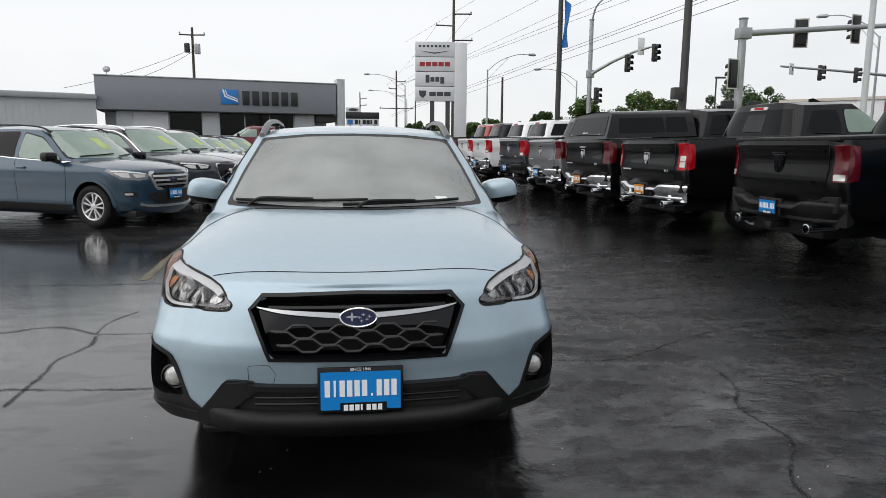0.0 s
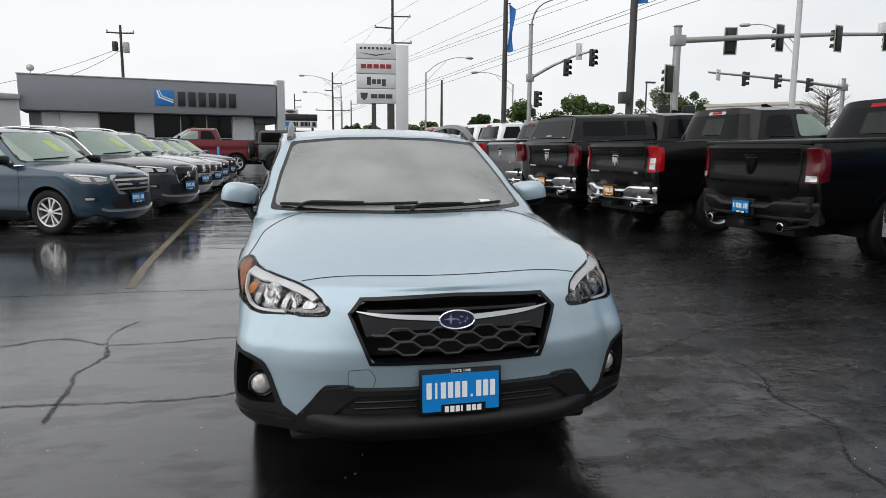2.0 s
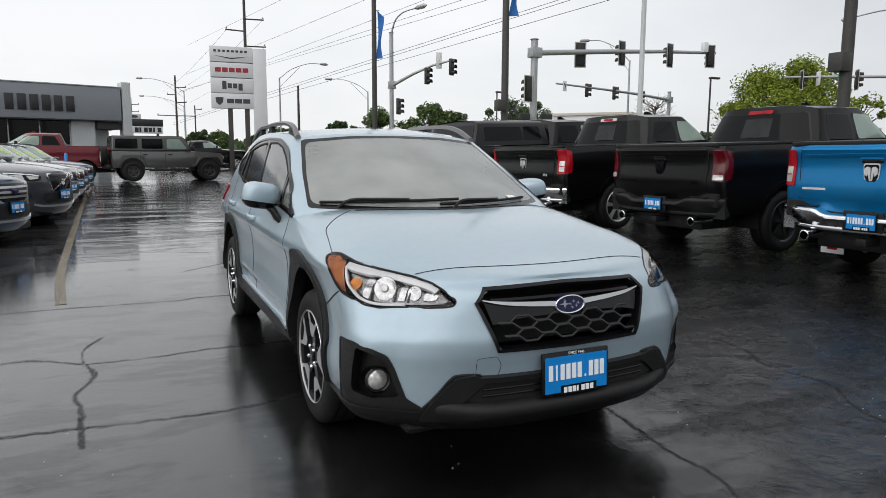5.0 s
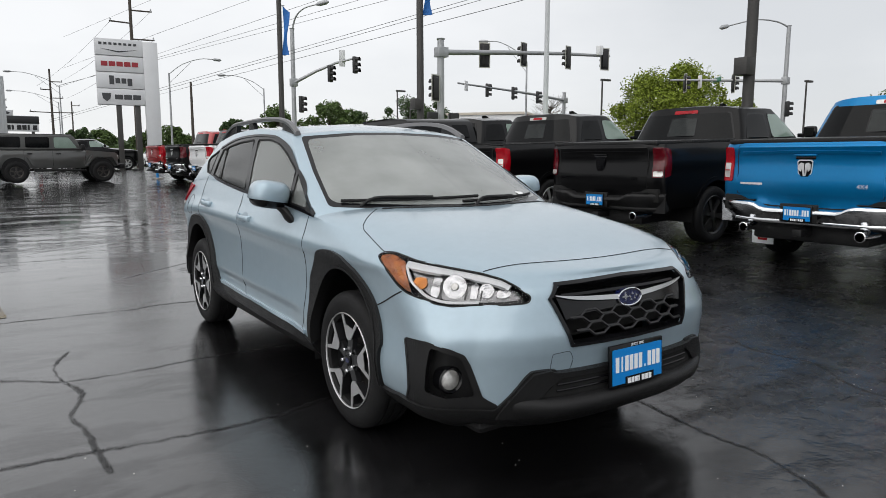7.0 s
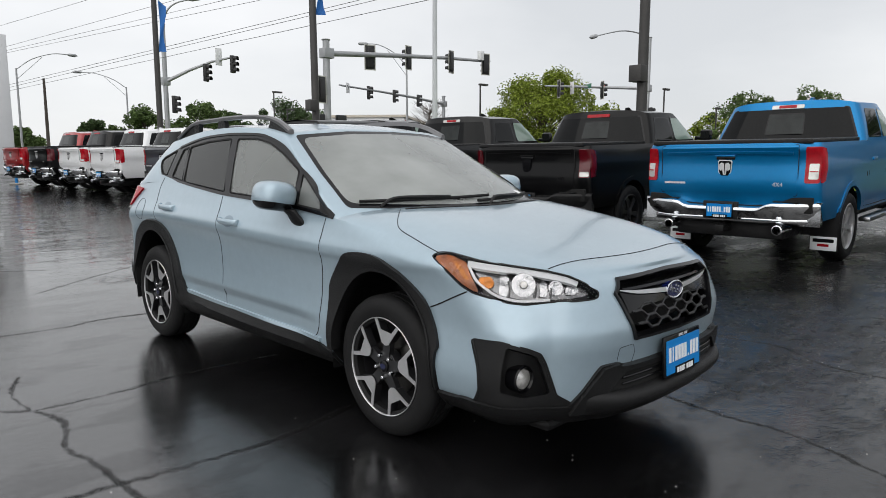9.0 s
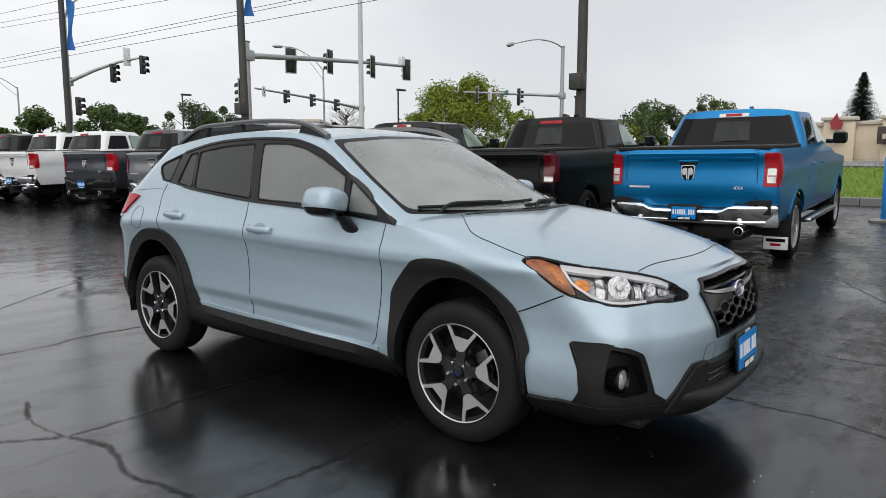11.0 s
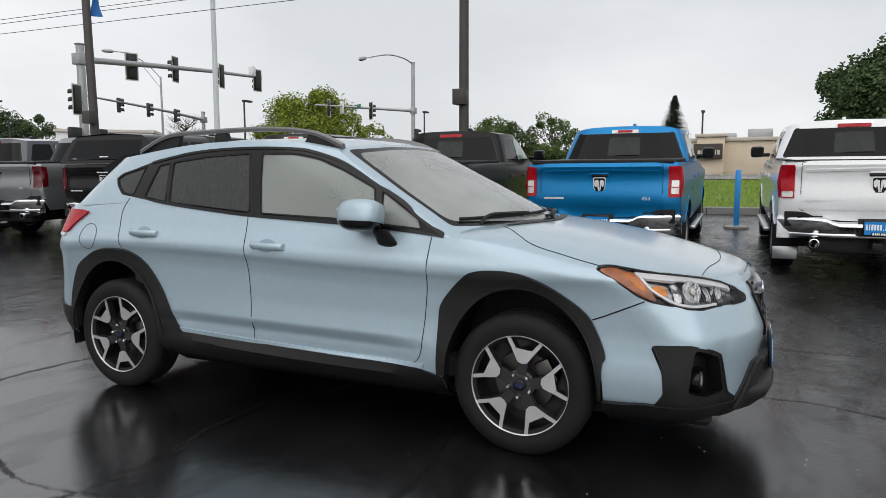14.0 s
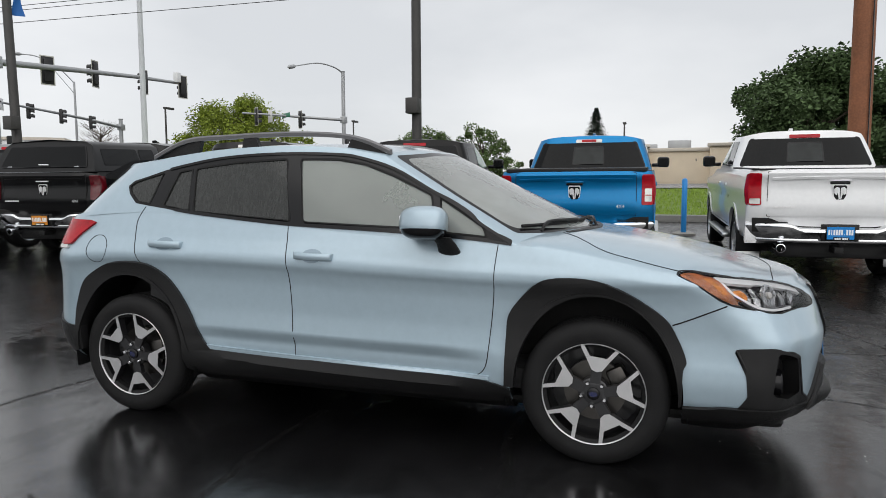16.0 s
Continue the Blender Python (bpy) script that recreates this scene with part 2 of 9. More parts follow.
def tube(bm, pts, radius, n=8, cap=True):
    """A round bar along points; radius may be one number or one for each point."""
    pts = [Vector(p) for p in pts]
    rad = radius if isinstance(radius, (list, tuple)) else [radius] * len(pts)
    rings, up = [], Vector((0, 0, 1))
    for i, p in enumerate(pts):
        d = (pts[min(i + 1, len(pts) - 1)] - pts[max(i - 1, 0)]).normalized()
        a = d.cross(up)
        if a.length < 1e-3:
            a = d.cross(Vector((1, 0, 0)))
        a.normalize()
        b = a.cross(d)
        rings.append([bm.verts.new(p + rad[i] * (math.cos(2 * math.pi * k / n) * a + math.sin(2 * math.pi * k / n) * b)) for k in range(n)])
    for r0, r1 in zip(rings, rings[1:]):
        for k in range(n):
            bm.faces.new((r0[k], r0[(k + 1) % n], r1[(k + 1) % n], r1[k]))
    if cap:
        bm.faces.new(rings[0][::-1])
        bm.faces.new(rings[-1])
    return bm


def lathe(bm, profile, n=32, axis="x", centre=(0, 0, 0), close=False):
    """Turn (radius, along) pairs about an axis."""
    c, rings = Vector(centre), []
    for r, h in profile:
        ring = []
        for k in range(n):
            a = 2 * math.pi * k / n
            p = {"x": (h, r * math.cos(a), r * math.sin(a)), "y": (r * math.cos(a), h, r * math.sin(a)), "z": (r * math.cos(a), r * math.sin(a), h)}[axis]
            ring.append(bm.verts.new(c + Vector(p)))
        rings.append(ring)
    for r0, r1 in zip(rings, rings[1:] + ([rings[0]] if close else [])):
        for k in range(n):
            bm.faces.new((r0[k], r0[(k + 1) % n], r1[(k + 1) % n], r1[k]))
    if not close:
        for ring in (rings[0], rings[-1]):
            if (ring[0].co - ring[n // 2].co).length > 1e-4:
                bm.faces.new(ring)
    return bm


def prism(bm, poly, h0, h1, axis="z", m=None):
    """A flat outline pushed to a thickness. axis z: (x, y); y: (x, z); x: (y, z)."""
    def at(p, h):
        return {"z": (p[0], p[1], h), "y": (p[0], h, p[1]), "x": (h, p[0], p[1])}[axis]
    lo = [bm.verts.new(at(p, h0)) for p in poly]
    hi = [bm.verts.new(at(p, h1)) for p in poly]
    bm.faces.new(lo)
    bm.faces.new(hi)
    k = len(poly)
    for i in range(k):
        bm.faces.new((lo[i], lo[(i + 1) % k], hi[(i + 1) % k], hi[i]))
    if m:
        bmesh.ops.transform(bm, matrix=m, verts=lo + hi)
    return bm


class Curve1:
    """A smooth curve through a few knots that never overshoots them."""

    def __init__(self, *knots):
        self.x, self.y = [np.array(c, float) for c in zip(*knots)]
        h = np.diff(self.x)
        d = np.diff(self.y) / h
        m = np.zeros(len(self.x))
        m[0], m[-1] = d[0], d[-1]
        for i in range(1, len(d)):
            m[i] = 0 if d[i - 1] * d[i] <= 0 else (h[i - 1] + h[i]) * 3 / ((2 * h[i] + h[i - 1]) / d[i - 1] + (h[i] + 2 * h[i - 1]) / d[i])
        self.m = m

    def __call__(self, q):
        q = min(max(q, self.x[0]), self.x[-1])
        i = min(max(int(np.searchsorted(self.x, q)) - 1, 0), len(self.x) - 2)
        h = self.x[i + 1] - self.x[i]
        t = (q - self.x[i]) / h
        return float((1 + 2 * t) * (1 - t) ** 2 * self.y[i] + t * (1 - t) ** 2 * h * self.m[i] + t * t * (3 - 2 * t) * self.y[i + 1] + t * t * (t - 1) * h * self.m[i + 1])


def rounded(poly, r=0.03, seg=4):
    """An outline with its corners rounded."""
    out, k = [], len(poly)
    for i in range(k):
        p, a, b = Vector(poly[i]), Vector(poly[i - 1]), Vector(poly[(i + 1) % k])
        la, lb = (a - p).length, (b - p).length
        d = min(r, la * 0.45, lb * 0.45)
        s, e = p + (a - p) / la * d, p + (b - p) / lb * d
        for j in range(seg + 1):
            t = j / seg
            out.append(tuple((1 - t) ** 2 * s + 2 * t * (1 - t) * p + t * t * e))
    return out


def inside(poly, a, b):
    hit, j = False, len(poly) - 1
    for i in range(len(poly)):
        (ax, ay), (bx, by) = poly[i], poly[j]
        if (ay > b) != (by > b) and a < (bx - ax) * (b - ay) / (by - ay) + ax:
            hit = not hit
        j = i
    return hit


def flipped(bm):
    for v in bm.verts:
        v.co.x = -v.co.x
    bmesh.ops.reverse_faces(bm, faces=bm.faces)
    return bm


class Skin:
    """A surface to lay panels on: an outline in two coordinates is filled with rows, laid onto the surface and given thickness."""

    def __init__(self, bm, lay):
        from mathutils.bvhtree import BVHTree
        self.tree, self.lay = BVHTree.FromBMesh(bm), lay

    def at(self, a, b):
        o, d = self.lay(a, b)
        loc, nor, _, _ = self.tree.ray_cast(o, d)
        for k in range(1, 5):
            if loc is None:
                loc, nor, _, _ = self.tree.ray_cast(*self.lay(a + 0.0007 * k * (-1) ** k, b + 0.0011 * k))
        if loc is None:
            loc, nor, _, _ = self.tree.find_nearest(o + d * 1.0)
        if nor.dot(d) > 0:
            nor = -nor
        return loc, nor

    def _raise(self, bm, grid, lift, depth):
        top, low = [], []
        for row in grid:
            pts = [self.at(a, b) for a, b in row]
            top.append([bm.verts.new(p + n * lift) for p, n in pts])
            low.append([bm.verts.new(p + n * (lift - depth)) for p, n in pts])
        for layer in (top, low):
            for r0, r1 in zip(layer, layer[1:]):
                for k in range(len(r0) - 1):
                    bm.faces.new((r0[k], r0[k + 1], r1[k + 1], r1[k]))
        rim_t = top[0] + [r[-1] for r in top[1:]] + top[-1][-2::-1] + [r[0] for r in top[-2:0:-1]]
        rim_l = low[0] + [r[-1] for r in low[1:]] + low[-1][-2::-1] + [r[0] for r in low[-2:0:-1]]
        k = len(rim_t)
        for i in range(k):
            bm.faces.new((rim_t[i], rim_t[(i + 1) % k], rim_l[(i + 1) % k], rim_l[i]))
        return bm

    def panel(self, poly, lift=0.003, depth=0.006, step=0.05, cols=None):
        """Outline must cross each level of its second coordinate once on each side."""
        bs = sorted({round(p[1], 5) for p in poly})
        levels = []
        for b0, b1 in zip(bs, bs[1:]):
            n = max(1, int(math.ceil((b1 - b0) / step)))
            levels += [b0 + (b1 - b0) * i / n for i in range(n)]
        levels.append(bs[-1])
        width = max(p[0] for p in poly) - min(p[0] for p in poly)
        cols = cols or max(2, int(math.ceil(width / step)))
        grid = []
        for b in levels:
            bb = min(max(b, bs[0] + 1e-4), bs[-1] - 1e-4)
            xs = []
            for i in range(len(poly)):
                (ax, ay), (bx, by) = poly[i], poly[i - 1]
                if (ay > bb) != (by > bb):
                    xs.append(ax + (bx - ax) * (bb - ay) / (by - ay))
            lo, hi = min(xs), max(xs)
            grid.append([(lo + (hi - lo) * k / cols, b) for k in range(cols + 1)])
        return self._raise(bmesh.new(), grid, lift, depth)

    def ribbon(self, line, width, lift=0.002, depth=0.004, closed=False, side=0.0, bm=None):
        """A strip along a line; side -1..1 shifts it to one side of the line."""
        pts = [Vector(p) for p in line]
        if closed:
            pts.append(pts[0].copy())
        rows = []
        for i, p in enumerate(pts):
            a = pts[i - 1] if i else (pts[-2] if closed else p)
            b = pts[i + 1] if i + 1 < len(pts) else (pts[1] if closed else p)
            d = (b - a).normalized()
            n = Vector((-d.y, d.x))
            rows.append([tuple(p + n * width * (side * 0.5 - 0.5)), tuple(p + n * width * (side * 0.5 + 0.5))])
        return self._raise(bm or bmesh.new(), rows, lift, depth)

    def between(self, inner, outer, lift=0.01, depth=0.02, cols=3):
        rows = [[tuple(Vector(a).lerp(Vector(b), k / cols)) for k in range(cols + 1)] for a, b in zip(inner, outer)]
        return self._raise(bmesh.new(), rows, lift, depth)


def smooth_line(pts, n=8):
    """A rounded line through points."""
    pts = [Vector(p) for p in pts]
    out = []
    for i in range(len(pts) - 1):
        p0, p1, p2, p3 = pts[max(i - 1, 0)], pts[i], pts[i + 1], pts[min(i + 2, len(pts) - 1)]
        for k in range(n):
            t = k / n
            out.append(tuple(0.5 * (2 * p1 + (p2 - p0) * t + (2 * p0 - 5 * p1 + 4 * p2 - p3) * t * t + (3 * p1 - p0 - 3 * p2 + p3) * t ** 3)))
    return out + [tuple(pts[-1])]


def letters(text, size, mat, name, parent, m, depth=0.002, label=""):
    cu = bpy.data.curves.new(name, "FONT")
    cu.body, cu.size, cu.extrude, cu.align_x, cu.align_y = text, size, depth, "CENTER", "CENTER"
    tmp = bpy.data.objects.new(name, cu)
    me = bpy.data.meshes.new_from_object(tmp)
    bpy.data.objects.remove(tmp)
    bpy.data.curves.remove(cu)
    me.materials.clear()
    me.materials.append(mat)
    ob = new(name, me)
    ob.parent = parent
    ob.matrix_basis = m
    if label:
        ob["label"] = label
    return ob


# ---- the lot ----
def soft(v, k=0.8):
    return k * math.log1p(math.exp(min(v / k, 40)))


def ground_z(x, y):
    """The pavement rises gently to the kerb and to the far end of the lot, and the verge and street lie higher."""
    gx = 0.035 * (soft(x - 1.8) - soft(x - 14.0)) + 0.12 * (soft(x - 15.5) - soft(x - 22.0)) + 0.022 * (soft(x - 22) - soft(x - 46))
    gy = 0.013 * (soft(y - 3.5) - soft(y - 40))
    return gx + gy - 0.002


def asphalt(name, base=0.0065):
    """Wet asphalt: dark aggregate, drying lighter patches, smooth films and puddles of water."""
    m = bpy.data.materials.new(name)
    m.use_nodes = True
    nt = m.node_tree
    b = nt.nodes["Principled BSDF"]
    geo = nt.nodes.new("ShaderNodeNewGeometry")

    def noise_at(scale, detail=5, stretch=None, rough=0.55):
        n = nt.nodes.new("ShaderNodeTexNoise")
        n.inputs["Scale"].default_value, n.inputs["Detail"].default_value, n.inputs["Roughness"].default_value = scale, detail, rough
        if stretch:
            mp = nt.nodes.new("ShaderNodeMapping")
            mp.inputs["Scale"].default_value = stretch
            nt.links.new(geo.outputs["Position"], mp.inputs["Vector"])
            nt.links.new(mp.outputs["Vector"], n.inputs["Vector"])
        else:
            nt.links.new(geo.outputs["Position"], n.inputs["Vector"])
        return n.outputs["Fac"]

    def ranged(src, f0, f1, t0, t1, smooth=True):
        r = nt.nodes.new("ShaderNodeMapRange")
        r.interpolation_type = "SMOOTHSTEP" if smooth else "LINEAR"
        for k, v in (("From Min", f0), ("From Max", f1), ("To Min", t0), ("To Max", t1)):
            r.inputs[k].default_value = v
        nt.links.new(src, r.inputs["Value"])
        return r.outputs["Result"]

    def math2(op, a, c):
        n = nt.nodes.new("ShaderNodeMath")
        n.operation = op
        for i, v in enumerate((a, c)):
            if isinstance(v, (int, float)):
                n.inputs[i].default_value = v
            else:
                nt.links.new(v, n.inputs[i])
        return n.outputs[0]

    broad = noise_at(0.32, 6, (1.0, 1.3, 1.0))
    ragged = noise_at(4.5, 6, (1.0, 1.0, 1.0), 0.65)
    film = noise_at(0.9, 6, (0.7, 1.8, 1.0), 0.6)
    grit = noise_at(90, 3)
    fine = noise_at(22, 5)
    patch_n = noise_at(1.5, 7, (0.75, 1.9, 1.0), 0.62)
    rough_patch = ranged(patch_n, 0.47, 0.60, 0.0, 1.0)
    stain = noise_at(0.75, 8, (0.8, 1.7, 1.0), 0.68)
    tone = math2("MULTIPLY", math2("MULTIPLY", ranged(broad, 0.3, 0.7, 0.7, 1.3), ranged(stain, 0.36, 0.64, 0.5, 1.6)), ranged(fine, 0.3, 0.7, 0.6, 1.5))
    col = nt.nodes.new("ShaderNodeCombineColor")
    xyz = nt.nodes.new("ShaderNodeSeparateXYZ")
    nt.links.new(geo.outputs["Position"], xyz.inputs[0])
    # sky sheen painted into the base colour: paler towards the west
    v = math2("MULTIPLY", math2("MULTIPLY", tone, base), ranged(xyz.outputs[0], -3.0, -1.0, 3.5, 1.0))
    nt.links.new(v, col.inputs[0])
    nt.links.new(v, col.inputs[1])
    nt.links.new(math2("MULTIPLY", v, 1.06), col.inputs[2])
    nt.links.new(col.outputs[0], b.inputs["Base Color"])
    mid = noise_at(9.0, 6, (1.0, 1.15, 1.0), 0.62)
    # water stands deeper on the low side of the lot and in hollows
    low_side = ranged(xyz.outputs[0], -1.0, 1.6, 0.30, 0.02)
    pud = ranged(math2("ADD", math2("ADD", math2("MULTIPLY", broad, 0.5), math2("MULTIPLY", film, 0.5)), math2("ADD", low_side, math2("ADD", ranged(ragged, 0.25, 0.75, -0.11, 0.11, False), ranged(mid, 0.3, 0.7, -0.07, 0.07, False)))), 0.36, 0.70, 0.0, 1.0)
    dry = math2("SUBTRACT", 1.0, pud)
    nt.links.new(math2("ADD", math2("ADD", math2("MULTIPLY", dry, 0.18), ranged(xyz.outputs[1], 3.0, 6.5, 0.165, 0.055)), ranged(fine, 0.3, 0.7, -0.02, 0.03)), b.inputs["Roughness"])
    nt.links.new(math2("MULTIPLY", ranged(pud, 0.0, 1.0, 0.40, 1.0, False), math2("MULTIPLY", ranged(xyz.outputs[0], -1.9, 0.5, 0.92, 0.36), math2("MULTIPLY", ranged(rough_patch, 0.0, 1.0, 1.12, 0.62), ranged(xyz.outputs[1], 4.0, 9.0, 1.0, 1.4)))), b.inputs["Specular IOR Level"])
    b.inputs["IOR"].default_value = 1.60
    h = math2("MULTIPLY", math2("ADD", math2("ADD", math2("MULTIPLY", grit, 1.6), math2("MULTIPLY", fine, 1.4)), math2("MULTIPLY", mid, 3.0)), math2("MULTIPLY", math2("ADD", math2("MULTIPLY", dry, ranged(rough_patch, 0.0, 1.0, 0.25, 1.25)), 0.12), ranged(xyz.outputs[1], 2.5, 6.0, 1.0, 0.3)))
    streak = ranged(noise_at(0.85, 6, (0.40, 1.8, 1.0), 0.60), 0.44, 0.60, 0.0, 1.0)
    ripple = math2("MULTIPLY", streak, ranged(xyz.outputs[1], 4.8, 10.0, 0.0, 2.2))
    h = math2("ADD", math2("ADD", h, ripple), math2("MULTIPLY", ragged, math2("ADD", math2("MULTIPLY", dry, 3.5), 0.25)))
    bp = nt.nodes.new("ShaderNodeBump")
    bp.inputs["Strength"].default_value, bp.inputs["Distance"].default_value = 0.22, 0.012
    nt.links.new(h, bp.inputs["Height"])
    nt.links.new(bp.outputs["Normal"], b.inputs["Normal"])
    return m


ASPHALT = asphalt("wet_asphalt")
TAR = material("crack_sealant", (0.010, 0.010, 0.010), 0.40, vary=0.4, scale=6, rough_vary=0.16, bump=0.5, bump_scale=60, spec=0.22)


def fray(m):
    """Lets the ground show through towards the ragged edges of a sealed crack."""
    nt = m.node_tree
    at = nt.nodes.new("ShaderNodeAttribute")
    at.attribute_name = "core"
    geo = nt.nodes.new("ShaderNodeNewGeometry")
    total = at.outputs["Fac"]
    for scale, amount in ((26.0, 0.95), (3.2, 1.25)):
        n = nt.nodes.new("ShaderNodeTexNoise")
        n.inputs["Scale"].default_value, n.inputs["Detail"].default_value = scale, 5
        nt.links.new(geo.outputs["Position"], n.inputs["Vector"])
        k = nt.nodes.new("ShaderNodeMath")
        k.operation = "MULTIPLY_ADD"
        k.inputs[1].default_value = amount
        nt.links.new(n.outputs["Fac"], k.inputs[0])
        nt.links.new(total, k.inputs[2])
        total = k.outputs[0]
    r = nt.nodes.new("ShaderNodeMapRange")
    r.interpolation_type = "SMOOTHSTEP"
    for k, v in (("From Min", 1.60), ("From Max", 2.30), ("To Max", 0.66)):
        r.inputs[k].default_value = v
    nt.links.new(total, r.inputs["Value"])
    nt.links.new(r.outputs["Result"], nt.nodes["Principled BSDF"].inputs["Alpha"])


fray(TAR)
YELLOW_LINE = material("worn_yellow_paint", (0.105, 0.075, 0.026), 0.20, vary=0.9, scale=5, rough_vary=0.10, bump=0.2, bump_scale=150, spec=0.8)
CONCRETE = material("damp_concrete", (0.30, 0.29, 0.27), 0.6, vary=0.2, scale=2, bump=0.3, bump_scale=80)


def sheet(name, xs, ys, mat, lift=0.0, kind="structure", label="", category=""):
    bm = bmesh.new()
    rows = [[bm.verts.new((x, y, ground_z(x, y) + lift)) for x in xs] for y in ys]
    for r0, r1 in zip(rows, rows[1:]):
        for k in range(len(r0) - 1):
            bm.faces.new((r0[k], r0[k + 1], r1[k + 1], r1[k]))
    ob = part(name, bm, mat, smooth=80)
    return tagged(ob, label, category, kind=kind)


def steps(*spans):
    out = []
    for a, c, n in spans:
        out += [a + (c - a) * i / n for i in range(n)]
    return out + [spans[-1][1]]


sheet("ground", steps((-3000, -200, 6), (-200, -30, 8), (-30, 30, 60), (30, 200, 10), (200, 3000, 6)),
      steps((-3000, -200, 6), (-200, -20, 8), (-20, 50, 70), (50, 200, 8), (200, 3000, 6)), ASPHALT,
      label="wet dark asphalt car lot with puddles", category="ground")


# ---- car bodies: stacked plan outlines with a bonnet and roof laid across ----
class CarBody:
    """Front axle at the origin, nose towards -y. Heights and widths come from curves."""

    def __init__(self, width, nose, tail, top, bonnet, g_nose, g_tail, g_width, g_low, g_top, roof, lf=0.75, lr=0.5,
                 glf=(0.40, 0.24), glr=0.42, cowl=0.12, tail_e=(3.2, 2.2), nose_e=None, crease=0.0, flush=False, bow=0.0, flare=0.0, crown=2.4):
        self.width, self.nose, self.tail, self.top, self.bonnet = width, nose, tail, top, bonnet
        self.g_nose, self.g_tail, self.g_width, self.g_low, self.g_top, self.roof = g_nose, g_tail, g_width, g_low, g_top, roof
        self.lf, self.lr, self.glf, self.glr, self.cowl = lf, lr, glf, glr, cowl
        self.tail_e, self.nose_e, self.crease, self.flush, self.bow, self.flare, self.crown = tail_e, nose_e, crease, flush, bow, flare, crown

    def stations(self, nf, ns, nr):
        """(zone, x fraction, y fraction) from the nose round to the tail."""
        out = []
        for i in range(nf):
            a = 0.5 * math.pi * i / nf
            out.append(("f", math.sin(a), math.cos(a)))
        for i in range(ns):
            out.append(("s", 1.0, i / ns))
        for i in range(nr + 1):
            a = 0.5 * math.pi * i / nr
            out.append(("r", max(0.0, math.cos(a)) ** (2 / self.tail_e[0]), math.sin(a) ** (2 / self.tail_e[1])))
        return out

    def place(self, st, z):
        zone, fx, fy = st
        lf = self.lf(z) if callable(self.lf) else self.lf
        yf, yr = self.nose(z) + lf, self.tail(z) - self.lr
        if zone == "f":
            e = self.nose_e(z) if self.nose_e else 2.3
            g = fx ** (2 / e)
            q = min(1, max(0, (math.degrees(math.asin(min(1, fx))) - 40) / 50))
            out = math.sin(math.pi * q) ** 1.5 * min(1, max(0, (1.0 - z) / 0.35)) if self.bow else 0
            return g * (self.width(z) + self.flare) + 0.030 * out, yf - fy ** (2 / 1.85) * (lf - self.bow) - self.bow * (1 - g * g) - 0.040 * out
        if zone == "s":
            y = yf + (yr - yf) * fy
            rise = self.crease * (y - 1.2) * min(1, max(0, (z - 0.55) / 0.2)) * min(1, max(0, (1.04 - z) / 0.08)) * math.sin(math.pi * fy) ** 0.5
            edge = 0.525 + 0.02 * (y - 0.6) / 1.5
            q = (edge - z) / 0.055 if z > 0.40 else (z - 0.355) / 0.045
            press = 0.032 * min(1, max(0, q)) * min(1, max(0, (y - 0.45) / 0.3)) * min(1, max(0, (2.35 - y) / 0.3)) if self.bow else 0
            return self.width(z - rise) - press + 0.012 * math.sin(math.pi * fy) + self.flare * max(0, 1 - (y - yf) / 0.9) ** 2, y
        return fx * self.width(z), yr + fy * self.lr

    def lower(self, low=0.20, nf=26, ns=64, nr=20, nv=30):
        bm, grid = bmesh.new(), []
        sts = self.stations(nf, ns, nr)
        for st in sts:
            y0 = self.place(st, 0.7)[1]
            zt = self.top(y0)
            col = []
            for j in range(nv + 1):
                z = low + (zt - low) * j / nv
                x, y = self.place(st, z)
                if self.bow and y < 0.3:
                    q = min(1, (0.3 - y) / 0.3) * max(0, 1 - (zt - z) / 0.07) ** 2
                    x, y = x * (1 - 0.045 * q), y + 0.02 * q * max(0, st[2] if st[0] == "f" else 0)
                col.append(Vector((x, y, z)))
            grid.append(col)
        for sgn in (1, -1):
            vs = [[bm.verts.new((sgn * p.x, p.y, p.z)) for p in col] for col in grid]
            for c0, c1 in zip(vs, vs[1:]):
                for k in range(nv):
                    bm.faces.new((c0[k], c0[k + 1], c1[k + 1], c1[k]))
        tops = [c[-1] for c in grid if c[-1].y <= self.cowl + 0.35]
        nx = 30
        rows = []
        for p in tops:
            zc = self.bonnet(p.y)
            row = []
            for k in range(nx + 1):
                u = 2 * k / nx - 1
                f = 1 - abs(u) ** self.crown
                row.append(bm.verts.new((u * p.x, p.y, p.z + (zc - p.z) * f)))
            rows.append(row)
        for r0, r1 in zip(rows, rows[1:]):
            for k in range(nx):
                bm.faces.new((r0[k], r0[k + 1], r1[k + 1], r1[k]))
        floor = [c[0] for c in grid]
        left, right = [bm.verts.new((-p.x, p.y, p.z)) for p in floor], [bm.verts.new(p) for p in floor]
        for i in range(len(floor) - 1):
            bm.faces.new((left[i], left[i + 1], right[i + 1], right[i]))
        bmesh.ops.remove_doubles(bm, verts=bm.verts, dist=2e-4)
        return bm

    def g_place(self, st, v):
        zone, fx, fy = st
        w0, w1 = self.g_width
        yf0, yf1 = self.g_nose
        yr0, yr1 = self.g_tail
        yf, yr = yf0 + (yf1 - yf0) * v, yr0 + (yr1 - yr0) * v
        lf = self.glf[0] + (self.glf[1] - self.glf[0]) * v
        if self.flush:
            yb = yf0 + self.glf[0] * fx ** 2.2 if zone == "f" else (yr0 - self.glr + fy * self.glr if zone == "r" else yf0 + self.glf[0] + (yr0 - self.glr - yf0 - self.glf[0]) * fy)
            w0 = self.width(self.g_low(yb)) + 0.005
